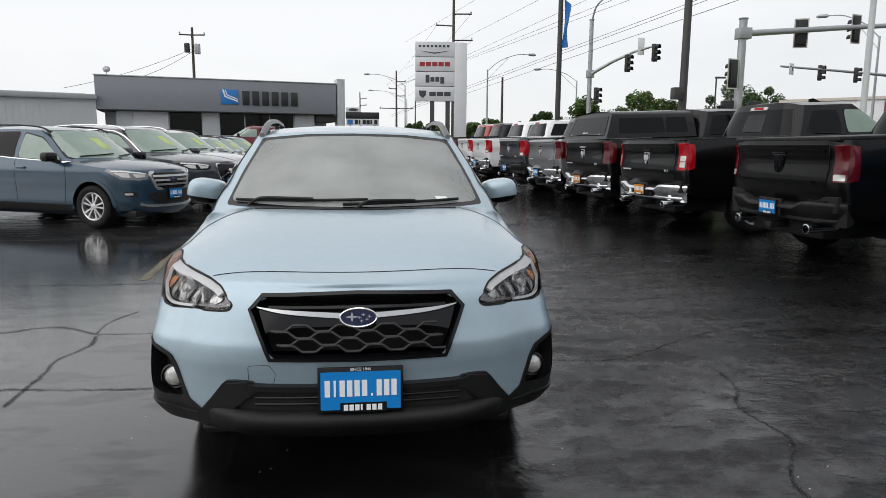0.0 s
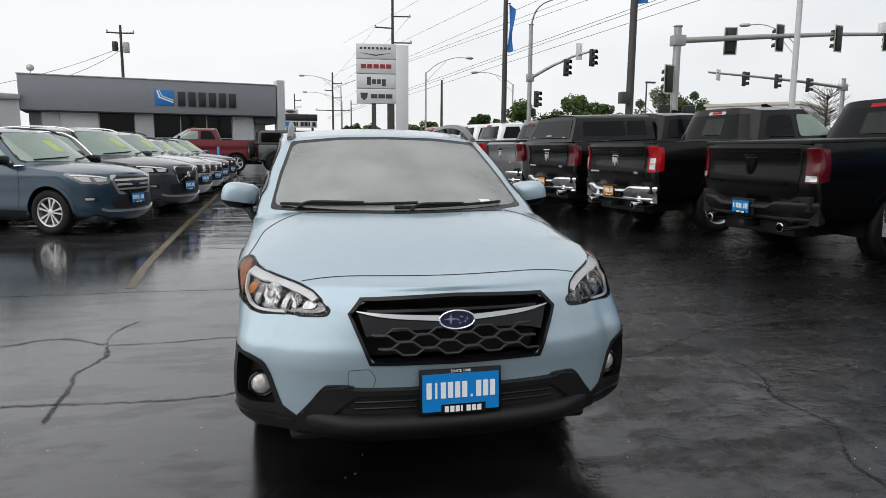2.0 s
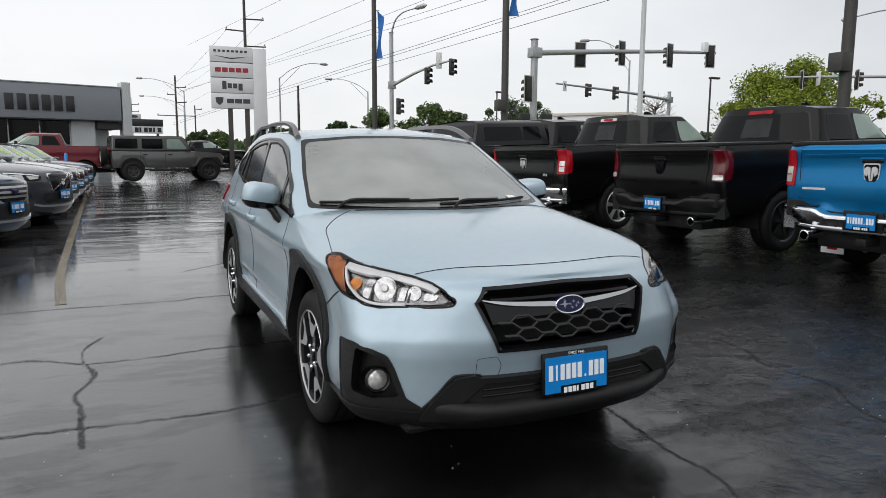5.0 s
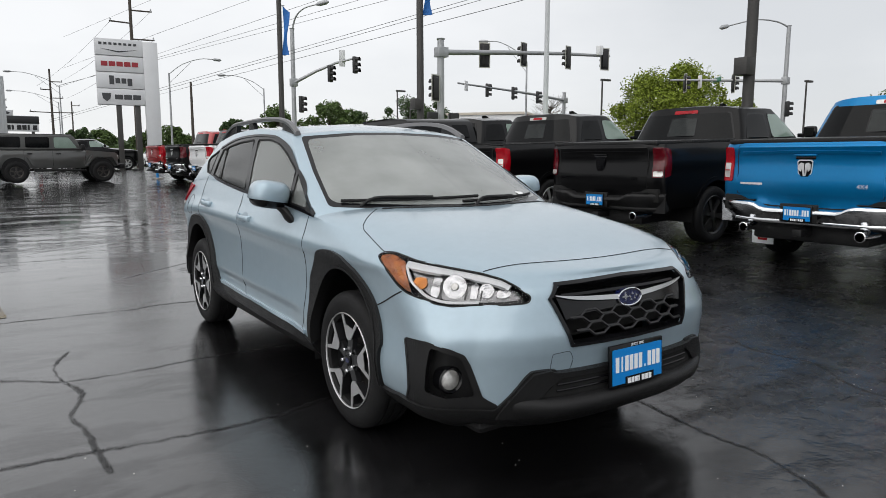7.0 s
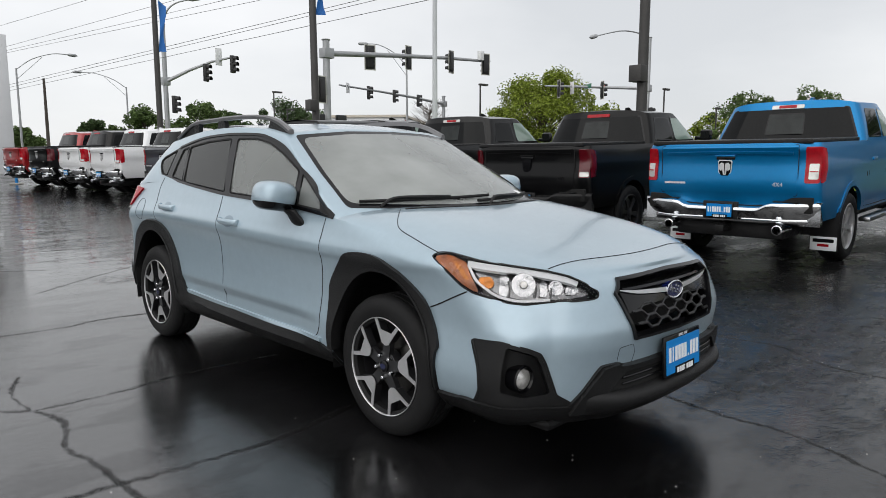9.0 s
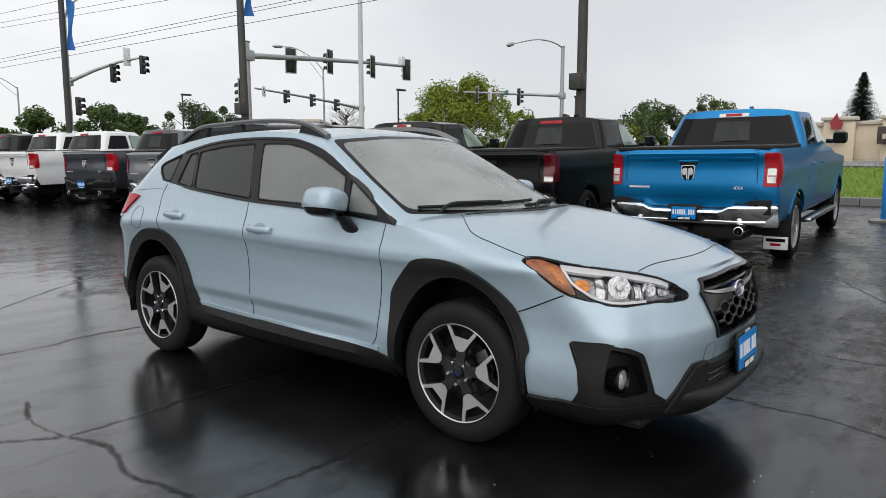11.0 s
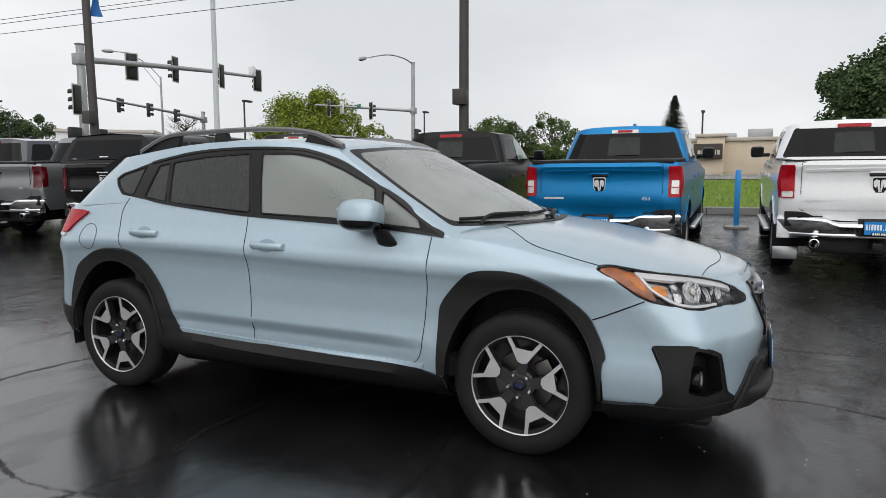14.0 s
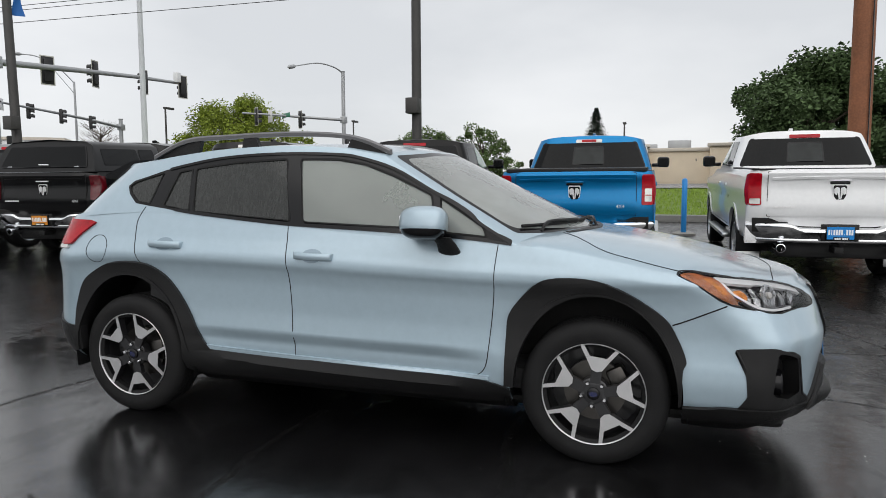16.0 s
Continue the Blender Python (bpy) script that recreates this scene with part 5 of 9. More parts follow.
        for web in ([(2.63, 1.488), (2.42, 1.585), (2.30, 1.600), (2.33, 1.500)], [(2.03, 1.52), (2.01, 1.606), (1.93, 1.607), (1.90, 1.53)], [(1.38, 1.50), (1.33, 1.585), (1.24, 1.560), (1.09, 1.485)]):
            bm = prism(bmesh.new(), web, -0.648, -0.616, "x")
            part("rail_foot", flipped(bm) if flip else bm, PLASTIC, car, smooth=20)
    RAIL_GREY = material("rail_grey", (0.16, 0.16, 0.165), 0.35, 0.6, vary=0.08)
    rail(False)
    rail(True)

    # door mirrors
    def door_mirror(flip):
        def shape(bm, cx, cy, cz, rx, ry, rz, e=2.6, lo=-1.0, hi=1.0):
            rows = []
            for i in range(15):
                v = lo + (hi - lo) * i / 14
                k = (1 - abs(v) ** e) ** (1 / e)
                row = []
                for j in range(24):
                    a = 2 * math.pi * j / 24
                    ca, sa = math.cos(a), math.sin(a)
                    q = 1 / (abs(ca) ** 3 + abs(sa) ** 3) ** (1 / 3)
                    y = ry * q * sa * k
                    x = rx * q * ca * k
                    row.append(bm.verts.new((cx + x + (0.018 * v), cy + y * (0.8 if sa < 0 else 1.0) + 0.02 * x / rx, cz + rz * v + 0.018 * x / -rx)))
                rows.append(row)
            for r0, r1 in zip(rows, rows[1:]):
                for k in range(24):
                    bm.faces.new((r0[k], r0[(k + 1) % 24], r1[(k + 1) % 24], r1[k]))
            bm.faces.new(rows[0])
            bm.faces.new(rows[-1])
            return bm
        mr = new("door_mirror")
        mr.parent = car
        mr["label"] = "painted door mirror on a black foot"
        up = shape(bmesh.new(), -0.955, 0.795, 1.150, 0.112, 0.135, 0.080, 3.0, lo=-0.45, hi=0.96)
        low = shape(bmesh.new(), -0.953, 0.797, 1.148, 0.108, 0.130, 0.080, 3.0, lo=-0.95, hi=-0.43)
        foot = bmesh.new()
        rows = []
        for k, (x, y, z, rx, ry) in enumerate(((-0.840, 0.70, 0.985, 0.034, 0.060), (-0.868, 0.705, 1.005, 0.028, 0.058), (-0.890, 0.715, 1.045, 0.024, 0.050), (-0.912, 0.735, 1.078, 0.032, 0.050))):
            rows.append([foot.verts.new((x + rx * math.cos(t), y + ry * math.sin(t), z)) for t in [2 * math.pi * j / 16 for j in range(16)]])
        for r0, r1 in zip(rows, rows[1:]):
            for k in range(16):
                foot.faces.new((r0[k], r0[(k + 1) % 16], r1[(k + 1) % 16], r1[k]))
        foot.faces.new(rows[0])
        foot.faces.new(rows[-1])
        pane = boxes((-1.012, -0.900, 0.905, 0.914, 1.112, 1.188), bevel=0.002)
        for nm, bm, mat in (("mirror_cap", up, PAINT_KHAKI), ("mirror_base", low, GLOSS_BLACK), ("mirror_foot", foot, PLASTIC), ("mirror_glass", pane, CHROME)):
            part(nm, flipped(bm) if flip else bm, mat, mr)
    door_mirror(False)
    door_mirror(True)

    # door handles; the finger cups are flat ovals with their shade painted on
    for flip in (False, True):
        for y, z in ((1.445, 0.965), (2.392, 1.008)):
            cup = [(y + 0.062 * math.cos(t) + 0.01, z + 0.036 * math.sin(t)) for t in [2 * math.pi * k / 28 for k in range(28)]]
            bm = flank.panel(cup, 0.0008, 0.003, 0.02)
            part("handle_cup_shade", flipped(bm) if flip else bm, HANDLE_SHADE, car, "painted shade of the finger cup behind the handle")
            p, n = flank.at(y, z)
            bm = bmesh.new()
            pts = [(p.x + 0.002, y - 0.112, z - 0.004), (p.x - 0.020, y - 0.095, z - 0.002), (p.x - 0.032, y, z), (p.x - 0.020, y + 0.095, z + 0.002), (p.x + 0.002, y + 0.112, z + 0.004)]
            rows = []
            for q in smooth_line(pts, 4):
                q = Vector(q)
                rows.append([bm.verts.new(q + Vector((0.011 * math.cos(t), 0, 0.019 * math.sin(t)))) for t in [2 * math.pi * k / 12 for k in range(12)]])
            for r0, r1 in zip(rows, rows[1:]):
                for k in range(12):
                    bm.faces.new((r0[k], r0[(k + 1) % 12], r1[(k + 1) % 12], r1[k]))
            bm.faces.new(rows[0])
            bm.faces.new(rows[-1])
            part("door_handle", flipped(bm) if flip else bm, PAINT_KHAKI, car, "painted door handle")

    # cowl and wipers
    cow = [(-0.56, 0.175), (-0.40, 0.125), (0, 0.085), (0.40, 0.125), (0.56, 0.175)]
    cow2 = [(-0.57, 0.155), (-0.40, 0.09), (0, 0.040), (0.40, 0.09), (0.57, 0.155)]
    part("cowl", lid.between(smooth_line(cow2, 6), smooth_line(cow, 6), 0.004, 0.02, 3), PLASTIC, car, "black cowl under the windscreen")
    for x0, x1, z0, z1 in ((0.60, -0.08, 1.122, 1.108), (0.06, -0.70, 1.132, 1.118)):
        wp = new("wiper")
        wp.parent = car
        line = [g_front.at(x0 + (x1 - x0) * k / 10, z0 + (z1 - z0) * k / 10) for k in range(11)]
        part("wiper_blade", tube(bmesh.new(), [p + n * 0.012 for p, n in line], 0.009, 6), RUBBER, wp)
        arm = [line[9][0] + line[9][1] * 0.010 + Vector((0, -0.03, -0.03)), line[8][0] + line[8][1] * 0.026, line[6][0] + line[6][1] * 0.028, line[4][0] + line[4][1] * 0.022]
        part("wiper_arm", tube(bmesh.new(), smooth_line(arm, 4), 0.009, 6), PLASTIC, wp)
    p, n = g_front.at(0.50, 1.135)
    stick = boxes((-0.04, 0.04, -0.02, 0.02, 0.003, 0.0045))
    bmesh.ops.transform(stick, matrix=Matrix.Translation(p) @ n.to_track_quat("Z", "Y").to_matrix().to_4x4() @ Matrix.Rotation(radians(-8), 4, "Z"), verts=stick.verts)
    part("stock_sticker", stick, PAPER, car, "small white sticker on the windscreen")

    # cabin
    part("dashboard", boxes((-0.70, 0.70, 0.22, 0.78, 0.80, 1.02), bevel=0.06), CABIN, car, "dark dashboard")
    part("instrument_hood", boxes((0.20, 0.56, 0.42, 0.72, 0.98, 1.075), bevel=0.04), CABIN, car)
    part("cabin_floor", boxes((-0.74, 0.74, 0.2, 3.1, 0.30, 0.42), bevel=0.03), CABIN, car)
    bm = bmesh.new()
    ring = [(0.185 * math.cos(t), 0.185 * math.sin(t)) for t in [2 * math.pi * k / 32 for k in range(33)]]
    mt = Matrix.Translation((0.37, 0.84, 1.03)) @ Matrix.Rotation(radians(65), 4, "X")
    tube(bm, [mt @ Vector((a, c, 0)) for a, c in ring], 0.015, 8, cap=False)
    for t in (0, math.pi, -math.pi / 2):
        tube(bm, [mt @ Vector((0, 0, -0.02)), mt @ Vector((0.18 * math.cos(t), 0.18 * math.sin(t), 0))], 0.016, 6)
    part("steering_wheel", bm, CABIN, car, "dark steering wheel")
    for sgn in (-1, 1):
        seat = new("front_seat")
        seat.parent = car
        part("seat_cushion", boxes((sgn * 0.37 - 0.25, sgn * 0.37 + 0.25, 1.02, 1.52, 0.52, 0.68), bevel=0.05), CABIN, seat)
        part("seat_back", boxes((-0.24, 0.24, -0.06, 0.06, 0, 0.60), bevel=0.05, m=Matrix.Translation((sgn * 0.37, 1.50, 0.62)) @ Matrix.Rotation(radians(-14), 4, "X")), CABIN, seat)
        part("head_restraint", boxes((-0.13, 0.13, -0.04, 0.04, 0, 0.19), bevel=0.035, m=Matrix.Translation((sgn * 0.37, 1.66, 1.23)) @ Matrix.Rotation(radians(-10), 4, "X")), CABIN, seat)
    part("rear_bench", boxes((-0.66, 0.66, 1.95, 2.4, 0.5, 0.66), bevel=0.05), CABIN, car)
    part("rear_backrest", boxes((-0.66, 0.66, -0.06, 0.06, 0, 0.60), bevel=0.05, m=Matrix.Translation((0, 2.42, 0.6)) @ Matrix.Rotation(radians(-18), 4, "X")), CABIN, car)
    for x in (-0.42, 0.42):
        part("head_restraint", boxes((x - 0.13, x + 0.13, 2.58, 2.66, 1.17, 1.33), bevel=0.03), CABIN, car)
    part("rear_view_mirror", boxes((-0.12, 0.12, 0.92, 0.95, 1.36, 1.43), bevel=0.012), GLOSS_BLACK, car)
    for sgn in (-1, 1):
        part("door_card", boxes((sgn * 0.76 - 0.02, sgn * 0.76 + 0.02, 0.45, 2.6, 0.45, 1.06), bevel=0.015), CABIN, car)

    # wheels and a small splash of number-free badges
    for c in (ARCH_F, ARCH_R):
        hero_wheel(car, "wheel", pose(-0.765, c[0], c[1], 7 if c is ARCH_F else 25, 0, 0))
        hero_wheel(car, "wheel", pose(0.765, c[0], c[1], 0, 0, 180))
    lower.free()
    upper.free()
    return car


# darker body colour, for the shade in the finger cups
HANDLE_SHADE = material("handle_cup_shade_paint", (0.20, 0.27, 0.32), 0.35, 0.2, coat=0.5)
hero_car()


# ---- parked pickups and cars round the lot ----
def plain_wheel(parent, m, r=0.40, w=0.27, spokes=6, face=None, rim_r=0.66):
    """Tyre on a spoked alloy wheel; faces -x."""
    wh = new("wheel")
    wh.parent = parent
    wh.matrix_basis = m
    ri = r * rim_r
    face = face or ALLOY
    part("tyre", tyre_mesh(r, ri, w, 40), RUBBER, wh)
    bm = lathe(bmesh.new(), [(ri + 0.01, -w * 0.42), (ri, -w * 0.45), (ri - 0.015, -w * 0.40), (ri - 0.02, w * 0.3), (ri + 0.01, w * 0.3)], 40, close=True)
    part("rim", bm, face, wh)
    part("barrel", lathe(bmesh.new(), [(ri - 0.02, -0.01), (ri - 0.02, 0.03)], 32), DARK_ALLOY, wh)
    bm = bmesh.new()
    for i in range(spokes):
        a, k = 360 / spokes * i, 6.0 / spokes
        if spokes == 10:
            a, k = 72 * (i // 2) + (13 if i % 2 else -13), 0.55
        ring_piece(bm, [(ri * 0.16, a - 34 * k), (ri * 0.5, a - 11 * k), (ri, a - 9 * k), (ri, a + 9 * k), (ri * 0.5, a + 11 * k), (ri * 0.16, a + 34 * k)], -w * 0.28, -w * 0.36)
    part("spokes", bm, face, wh, smooth=20)
    part("hub", lathe(bmesh.new(), [(ri * 0.22, -w * 0.2), (ri * 0.22, -w * 0.37), (ri * 0.15, -w * 0.39)], 20), face, wh)
    return wh


PICKUP = CarBody(
    width=Curve1((0.45, 0.90), (0.55, 0.965), (0.80, 0.995), (1.05, 0.990), (1.12, 1.005), (1.30, 0.990), (1.44, 0.955)),
    nose=Curve1((0.45, -0.85), (0.60, -0.95), (1.0, -0.95), (1.3, -0.88)),
    tail=Curve1((0.45, 4.70), (0.60, 4.78), (0.80, 4.812), (0.95, 4.838), (1.08, 4.822), (1.22, 4.803), (1.30, 4.815), (1.36, 4.835), (1.44, 4.80)),
    top=Curve1((-1.0, 1.15), (-0.5, 1.20), (0.7, 1.30), (1.0, 1.385), (2.0, 1.40), (2.9, 1.41), (5, 1.415)),
    bonnet=Curve1((-1.0, 1.16), (-0.5, 1.26), (0.7, 1.38), (1.2, 1.42)),
    g_nose=(0.78, 1.55), g_tail=(3.00, 2.80), g_width=(0.945, 0.79),
    g_low=Curve1((0.6, 1.39), (2.0, 1.40), (3.2, 1.41)), g_top=Curve1((1.4, 1.86), (2.0, 1.885), (2.9, 1.875)),
    roof=Curve1((1.4, 1.90), (2.0, 1.955), (2.6, 1.955), (2.9, 1.93)), lf=0.45, lr=0.14, glf=(0.42, 0.25), glr=0.22, cowl=0.65, tail_e=(4.5, 2.4))


def shield_badge(parent, y, z, mat):
    """A shield badge drawn as a plain shape."""
    b = new("badge")
    b.parent = parent
    shield = [(-0.062, 0.07), (-0.05, 0.085), (0.05, 0.085), (0.062, 0.07), (0.055, -0.03), (0.03, -0.075), (0, -0.085), (-0.03, -0.075), (-0.055, -0.03)]
    part("shield_rim", prism(bmesh.new(), [(a * 1.32, z + c * 1.22) for a, c in shield], y, y + 0.010, "y"), mat, b)
    part("shield", prism(bmesh.new(), [(a * 1.16, z + c * 1.08) for a, c in shield], y + 0.004, y + 0.013, "y"), GLOSS_BLACK, b)
    for sgn in (-1, 1):
        horn = [(0.006, 0.055), (0.03, 0.065), (0.05, 0.045), (0.048, 0.0), (0.03, -0.02), (0.022, 0.01), (0.010, -0.06), (0.002, -0.06)]
        part("horn", prism(bmesh.new(), [(sgn * a * 1.28, z + c * 1.12) for a, c in horn], y + 0.013, y + 0.022, "y"), mat, b)
    return b


def pickup(label, paintm, at, heading, lamp="split", bumper=None, plate=PLATE_BLUE, badge=None, cover=True, topper=False, flaps=None, side_bar=True,
           wheel_face=None, glass=None, brand_bar=True, group="pickups parked in a row", white_base=False):
    """Crew-cab pickup; at: the middle of its tailgate on the ground, heading: degrees of its nose from +x."""
    bumper, badge = bumper or CHROME, badge or BADGE_SILVER
    x, y = at
    rot = Matrix.Rotation(radians(90 + heading), 4, "Z")
    base = Vector((x, y, 0)) - rot @ Vector((0, 4.82, 0))
    mid = rot @ Vector((0, 1.8, 0)) + base
    car = thing("pickup_truck", label, "pickup truck", group)
    slope = (ground_z(*(base + rot @ Vector((0, 3.57, 0))).xy) - ground_z(*base.xy)) / 3.57
    car.matrix_basis = Matrix.Translation((base.x, base.y, ground_z(base.x, base.y))) @ rot @ Matrix.Rotation(math.atan(slope), 4, "X")
    lower, upper = PICKUP.lower(0.56, 14, 40, 16, 16), PICKUP.upper(14, 30, 12, 10)
    flank, back, lid = Skin(lower, side_lay), Skin(lower, rear_lay), Skin(lower, top_lay)
    g_side, g_rear, g_front = Skin(upper, side_lay), Skin(upper, rear_lay), Skin(upper, front_lay)
    arches = ((0.0, 0.42), (3.57, 0.42))
    shell = lower.copy()
    clip(shell, lambda p: np.where(np.abs(p[:, 0]) > 0.6, np.maximum.reduce([0.485 - np.hypot(p[:, 1] - c[0], p[:, 2] - c[1]) for c in arches]), -1.0))
    part("body", shell, paintm, car, smooth=45)
    part("cab", upper.copy(), paintm, car, smooth=45)
    part("chassis", boxes((-0.62, 0.62, -0.6, 4.7, 0.34, 0.52), (-0.8, 0.8, 0.6, 2.9, 0.42, 0.60), bevel=0.03), PLASTIC, car)
    for c in arches:
        rim_i = [(c[0] + 0.455 * math.cos(radians(a)), c[1] + 0.470 * math.sin(radians(a))) for a in range(2, 180, 8)]
        rim_o = [(c[0] + 0.520 * math.cos(radians(a)), c[1] + 0.530 * math.sin(radians(a))) for a in range(2, 180, 8)]
        both("arch_trim", flank.between(rim_i, rim_o, 0.012, 0.04, 2), paintm, car)
        for sgn in (-1, 1):
            bm = bmesh.new()
            prof = [(math.cos(radians(a)) * 0.49, math.sin(radians(a)) * 0.49) for a in range(-10, 191, 14)]
            o = [bm.verts.new((sgn * 0.95, c[0] + p, c[1] + q)) for p, q in prof]
            i = [bm.verts.new((sgn * 0.60, c[0] + p, c[1] + q)) for p, q in prof]
            for k in range(len(prof) - 1):
                bm.faces.new((o[k], o[k + 1], i[k + 1], i[k]))
            bm.faces.new(i)
            part("wheel_housing", bm, PLASTIC, car)
            plain_wheel(car, pose(sgn * 0.86, c[0], 0.405, 20 * sgn, 0, 0 if sgn < 0 else 180), 0.405, 0.27, 6, wheel_face)
    # windows
    gm = glass or GLASS_DARK
    rear_w = rounded([(2.10, 1.455), (2.13, 1.80), (2.56, 1.80), (2.72, 1.455)], 0.03)
    front_w = rounded([(1.18, 1.455), (1.56, 1.795), (2.02, 1.805), (2.00, 1.455)], 0.03)
    both("side_window", g_side.panel(rear_w, 0.004, 0.01, 0.08), GLASS_DARK, car)
    both("side_window", g_side.panel(front_w, 0.004, 0.01, 0.08), GLASS_GREEN, car)
    for w in (rear_w, front_w):
        both("window_seal", g_side.ribbon(w, 0.022, 0.005, 0.012, closed=True), GLOSS_BLACK, car)
    screen = rounded([(-0.85, 1.445), (-0.705, 1.832), (0.705, 1.832), (0.85, 1.445)], 0.03)
    part("rear_window", g_rear.panel(screen, 0.004, 0.01, 0.08), GLASS_DARK, car, "dark rear window")
    slider = rounded([(-0.24, 1.50), (-0.22, 1.77), (0.22, 1.77), (0.24, 1.50)], 0.02)
    part("slider_pane", g_rear.panel(slider, 0.0055, 0.006, 0.08), GLASS_SLIDER, car, "clearer sliding pane")
    part("slider_frame", g_rear.ribbon(slider, 0.014, 0.007, 0.012, closed=True), GLOSS_BLACK, car)
    part("window_seal", g_rear.ribbon(screen, 0.020, 0.006, 0.012, closed=True), GLOSS_BLACK, car)
    part("windscreen", g_front.panel(rounded([(-0.78, 1.46), (-0.66, 1.84), (0.66, 1.84), (0.78, 1.46)], 0.05), 0.004, 0.01, 0.1), GLASS_GREEN, car)
    hb = rounded([(-0.20, 1.835), (-0.20, 1.885), (0.20, 1.885), (0.20, 1.835)], 0.015)
    part("high_brake_light", g_rear.panel(hb, 0.012, 0.02, 0.05), CLEAR_LENS if lamp == "split" else RED_LENS, car, "roof brake lamp")
    part("brake_lens", g_rear.panel(rounded([(-0.11, 1.842), (-0.11, 1.880), (0.11, 1.880), (0.11, 1.842)], 0.01), 0.016, 0.02, 0.05), RED_LENS, car)
    # door seams, handles, mirrors
    for yy in (1.05, 2.06, 2.86):
        both("panel_gap", flank.ribbon([(yy, 0.60), (yy, 1.0), (yy, 1.39)], 0.010, 0.0015, 0.005), GAP, car)
    both("panel_gap", flank.ribbon([(1.05, 0.60), (2.0, 0.60), (2.86, 0.60)], 0.010, 0.0015, 0.005), GAP, car)
    both("panel_gap", flank.ribbon([(2.955, 0.60), (2.955, 1.0), (2.955, 1.405)], 0.025, 0.0015, 0.005), GAP, car)
    for yy in (1.90, 2.72):
        both("door_handle", boxes((-1.03, -0.99, yy - 0.11, yy + 0.08, 1.16, 1.20), bevel=0.012), paintm, car)
    for sgn in (-1, 1):
        mr = new("door_mirror")
        mr.parent = car
        part("mirror_shell", boxes((sgn * 1.13 - 0.10, sgn * 1.13 + 0.10, 1.16, 1.27, 1.43, 1.61), bevel=0.045), GLOSS_BLACK, mr)
        part("mirror_arm", boxes((sgn * 1.02 - 0.08, sgn * 1.02 + 0.08, 1.18, 1.25, 1.44, 1.50), bevel=0.015), GLOSS_BLACK, mr)
        part("mirror_glass", boxes((sgn * 1.13 - 0.075, sgn * 1.13 + 0.075, 1.271, 1.275, 1.455, 1.585)), GLASS_DARK, mr)
    if side_bar:
        for sgn in (-1, 1):
            part("side_step", boxes((sgn * 1.0 - 0.07, sgn * 1.0 + 0.07, 0.75, 2.95, 0.40, 0.46), bevel=0.02), PLASTIC if bumper is not CHROME else SATIN_METAL, car)
    # tailgate
    gate = rounded([(-0.775, 0.845), (-0.775, 1.395), (0.775, 1.395), (0.775, 0.845)], 0.025)
    tg = new("tailgate")
    tg.parent = car
    part("gate_panel", back.panel(rounded([(-0.765, 0.855), (-0.765, 1.385), (0.765, 1.385), (0.765, 0.855)], 0.02), 0.006, 0.012, 0.07), paintm, tg)
    part("gate_gap", back.ribbon(gate, 0.006, 0.0015, 0.006, closed=True), GAP, tg)
    crease = [(-0.72, 1.305), (-0.3, 1.315), (0, 1.318), (0.3, 1.315), (0.72, 1.305)]
    part("gate_lip", back.ribbon(smooth_line(crease, 4), 0.030, 0.018, 0.02), paintm, tg)
    yb = back.at(0, 1.27)[0].y
    part("gate_handle", boxes((-0.105, 0.105, yb, yb + 0.014, 1.235, 1.268), bevel=0.006), GLOSS_BLACK, tg, "black handle slot")
    part("handle_bezel", boxes((-0.115, 0.115, yb + 0.004, yb + 0.034, 1.270, 1.290), bevel=0.006), badge if badge is BADGE_SILVER and paintm is PAINT_BLACK and lamp != "split" else paintm, tg)
    yb = back.at(0, 1.13)[0].y
    shield_badge(tg, yb + 0.005, 1.13, badge)
    yb = back.at(0.55, 0.96)[0].y
    letters("4X4", 0.062, badge, "lettering", tg, pose(-0.58, yb + 0.008, 0.965, 90, 0, 180), 0.002)
    if brand_bar:
        part("name_bar", boxes((0.46, 0.72, yb + 0.006, yb + 0.010, 0.955, 0.978)), badge, tg)
    # lamps
    for sgn in (-1, 1):
        lp = new("tail_lamp")
        lp.parent = car
        zt, zb = (1.365, 0.985)
        o0, o1 = 0.838, 0.970
        outline = rounded([(sgn * o0, zb), (sgn * o0, zt), (sgn * o1, zt), (sgn * o1, zb)], 0.02)
        lens = DARK_RED_LENS if lamp == "smoked" or paintm is PAINT_SATIN else RED_LENS
        part("lens", back.panel(outline, 0.014, 0.03, 0.04), lens, lp, "red tail lamp lens")
        if lamp == "split":
            inner = rounded([(sgn * (o0 + 0.035), 1.025), (sgn * (o0 + 0.035), 1.19), (sgn * (o1 - 0.015), 1.19), (sgn * (o1 - 0.015), 1.025)], 0.012)
            part("clear_lens", back.panel(inner, 0.018, 0.02, 0.04), CLEAR_LENS, lp)
            part("lens_bar", back.panel([(sgn * (o0 + 0.04), 1.10), (sgn * (o0 + 0.04), 1.112), (sgn * (o1 - 0.02), 1.112), (sgn * (o1 - 0.02), 1.10)], 0.0205, 0.01, 0.04), RED_LENS, lp)
        if lamp == "tall":
            inner = rounded([(sgn * (o0 + 0.012), 0.998), (sgn * (o0 + 0.012), 1.065), (sgn * (o1 - 0.012), 1.065), (sgn * (o1 - 0.012), 0.998)], 0.012)
            part("clear_lens", back.panel(inner, 0.018, 0.02, 0.04), CLEAR_LENS, lp)
        side = rounded([(4.63, zb + 0.02), (4.63, zt - 0.02), (4.734, zt), (4.734, zb)], 0.006)
        bm = flank.panel(side, 0.010, 0.02, 0.05)
        part("side_lens", bm if sgn < 0 else flipped(bm), lens, lp)
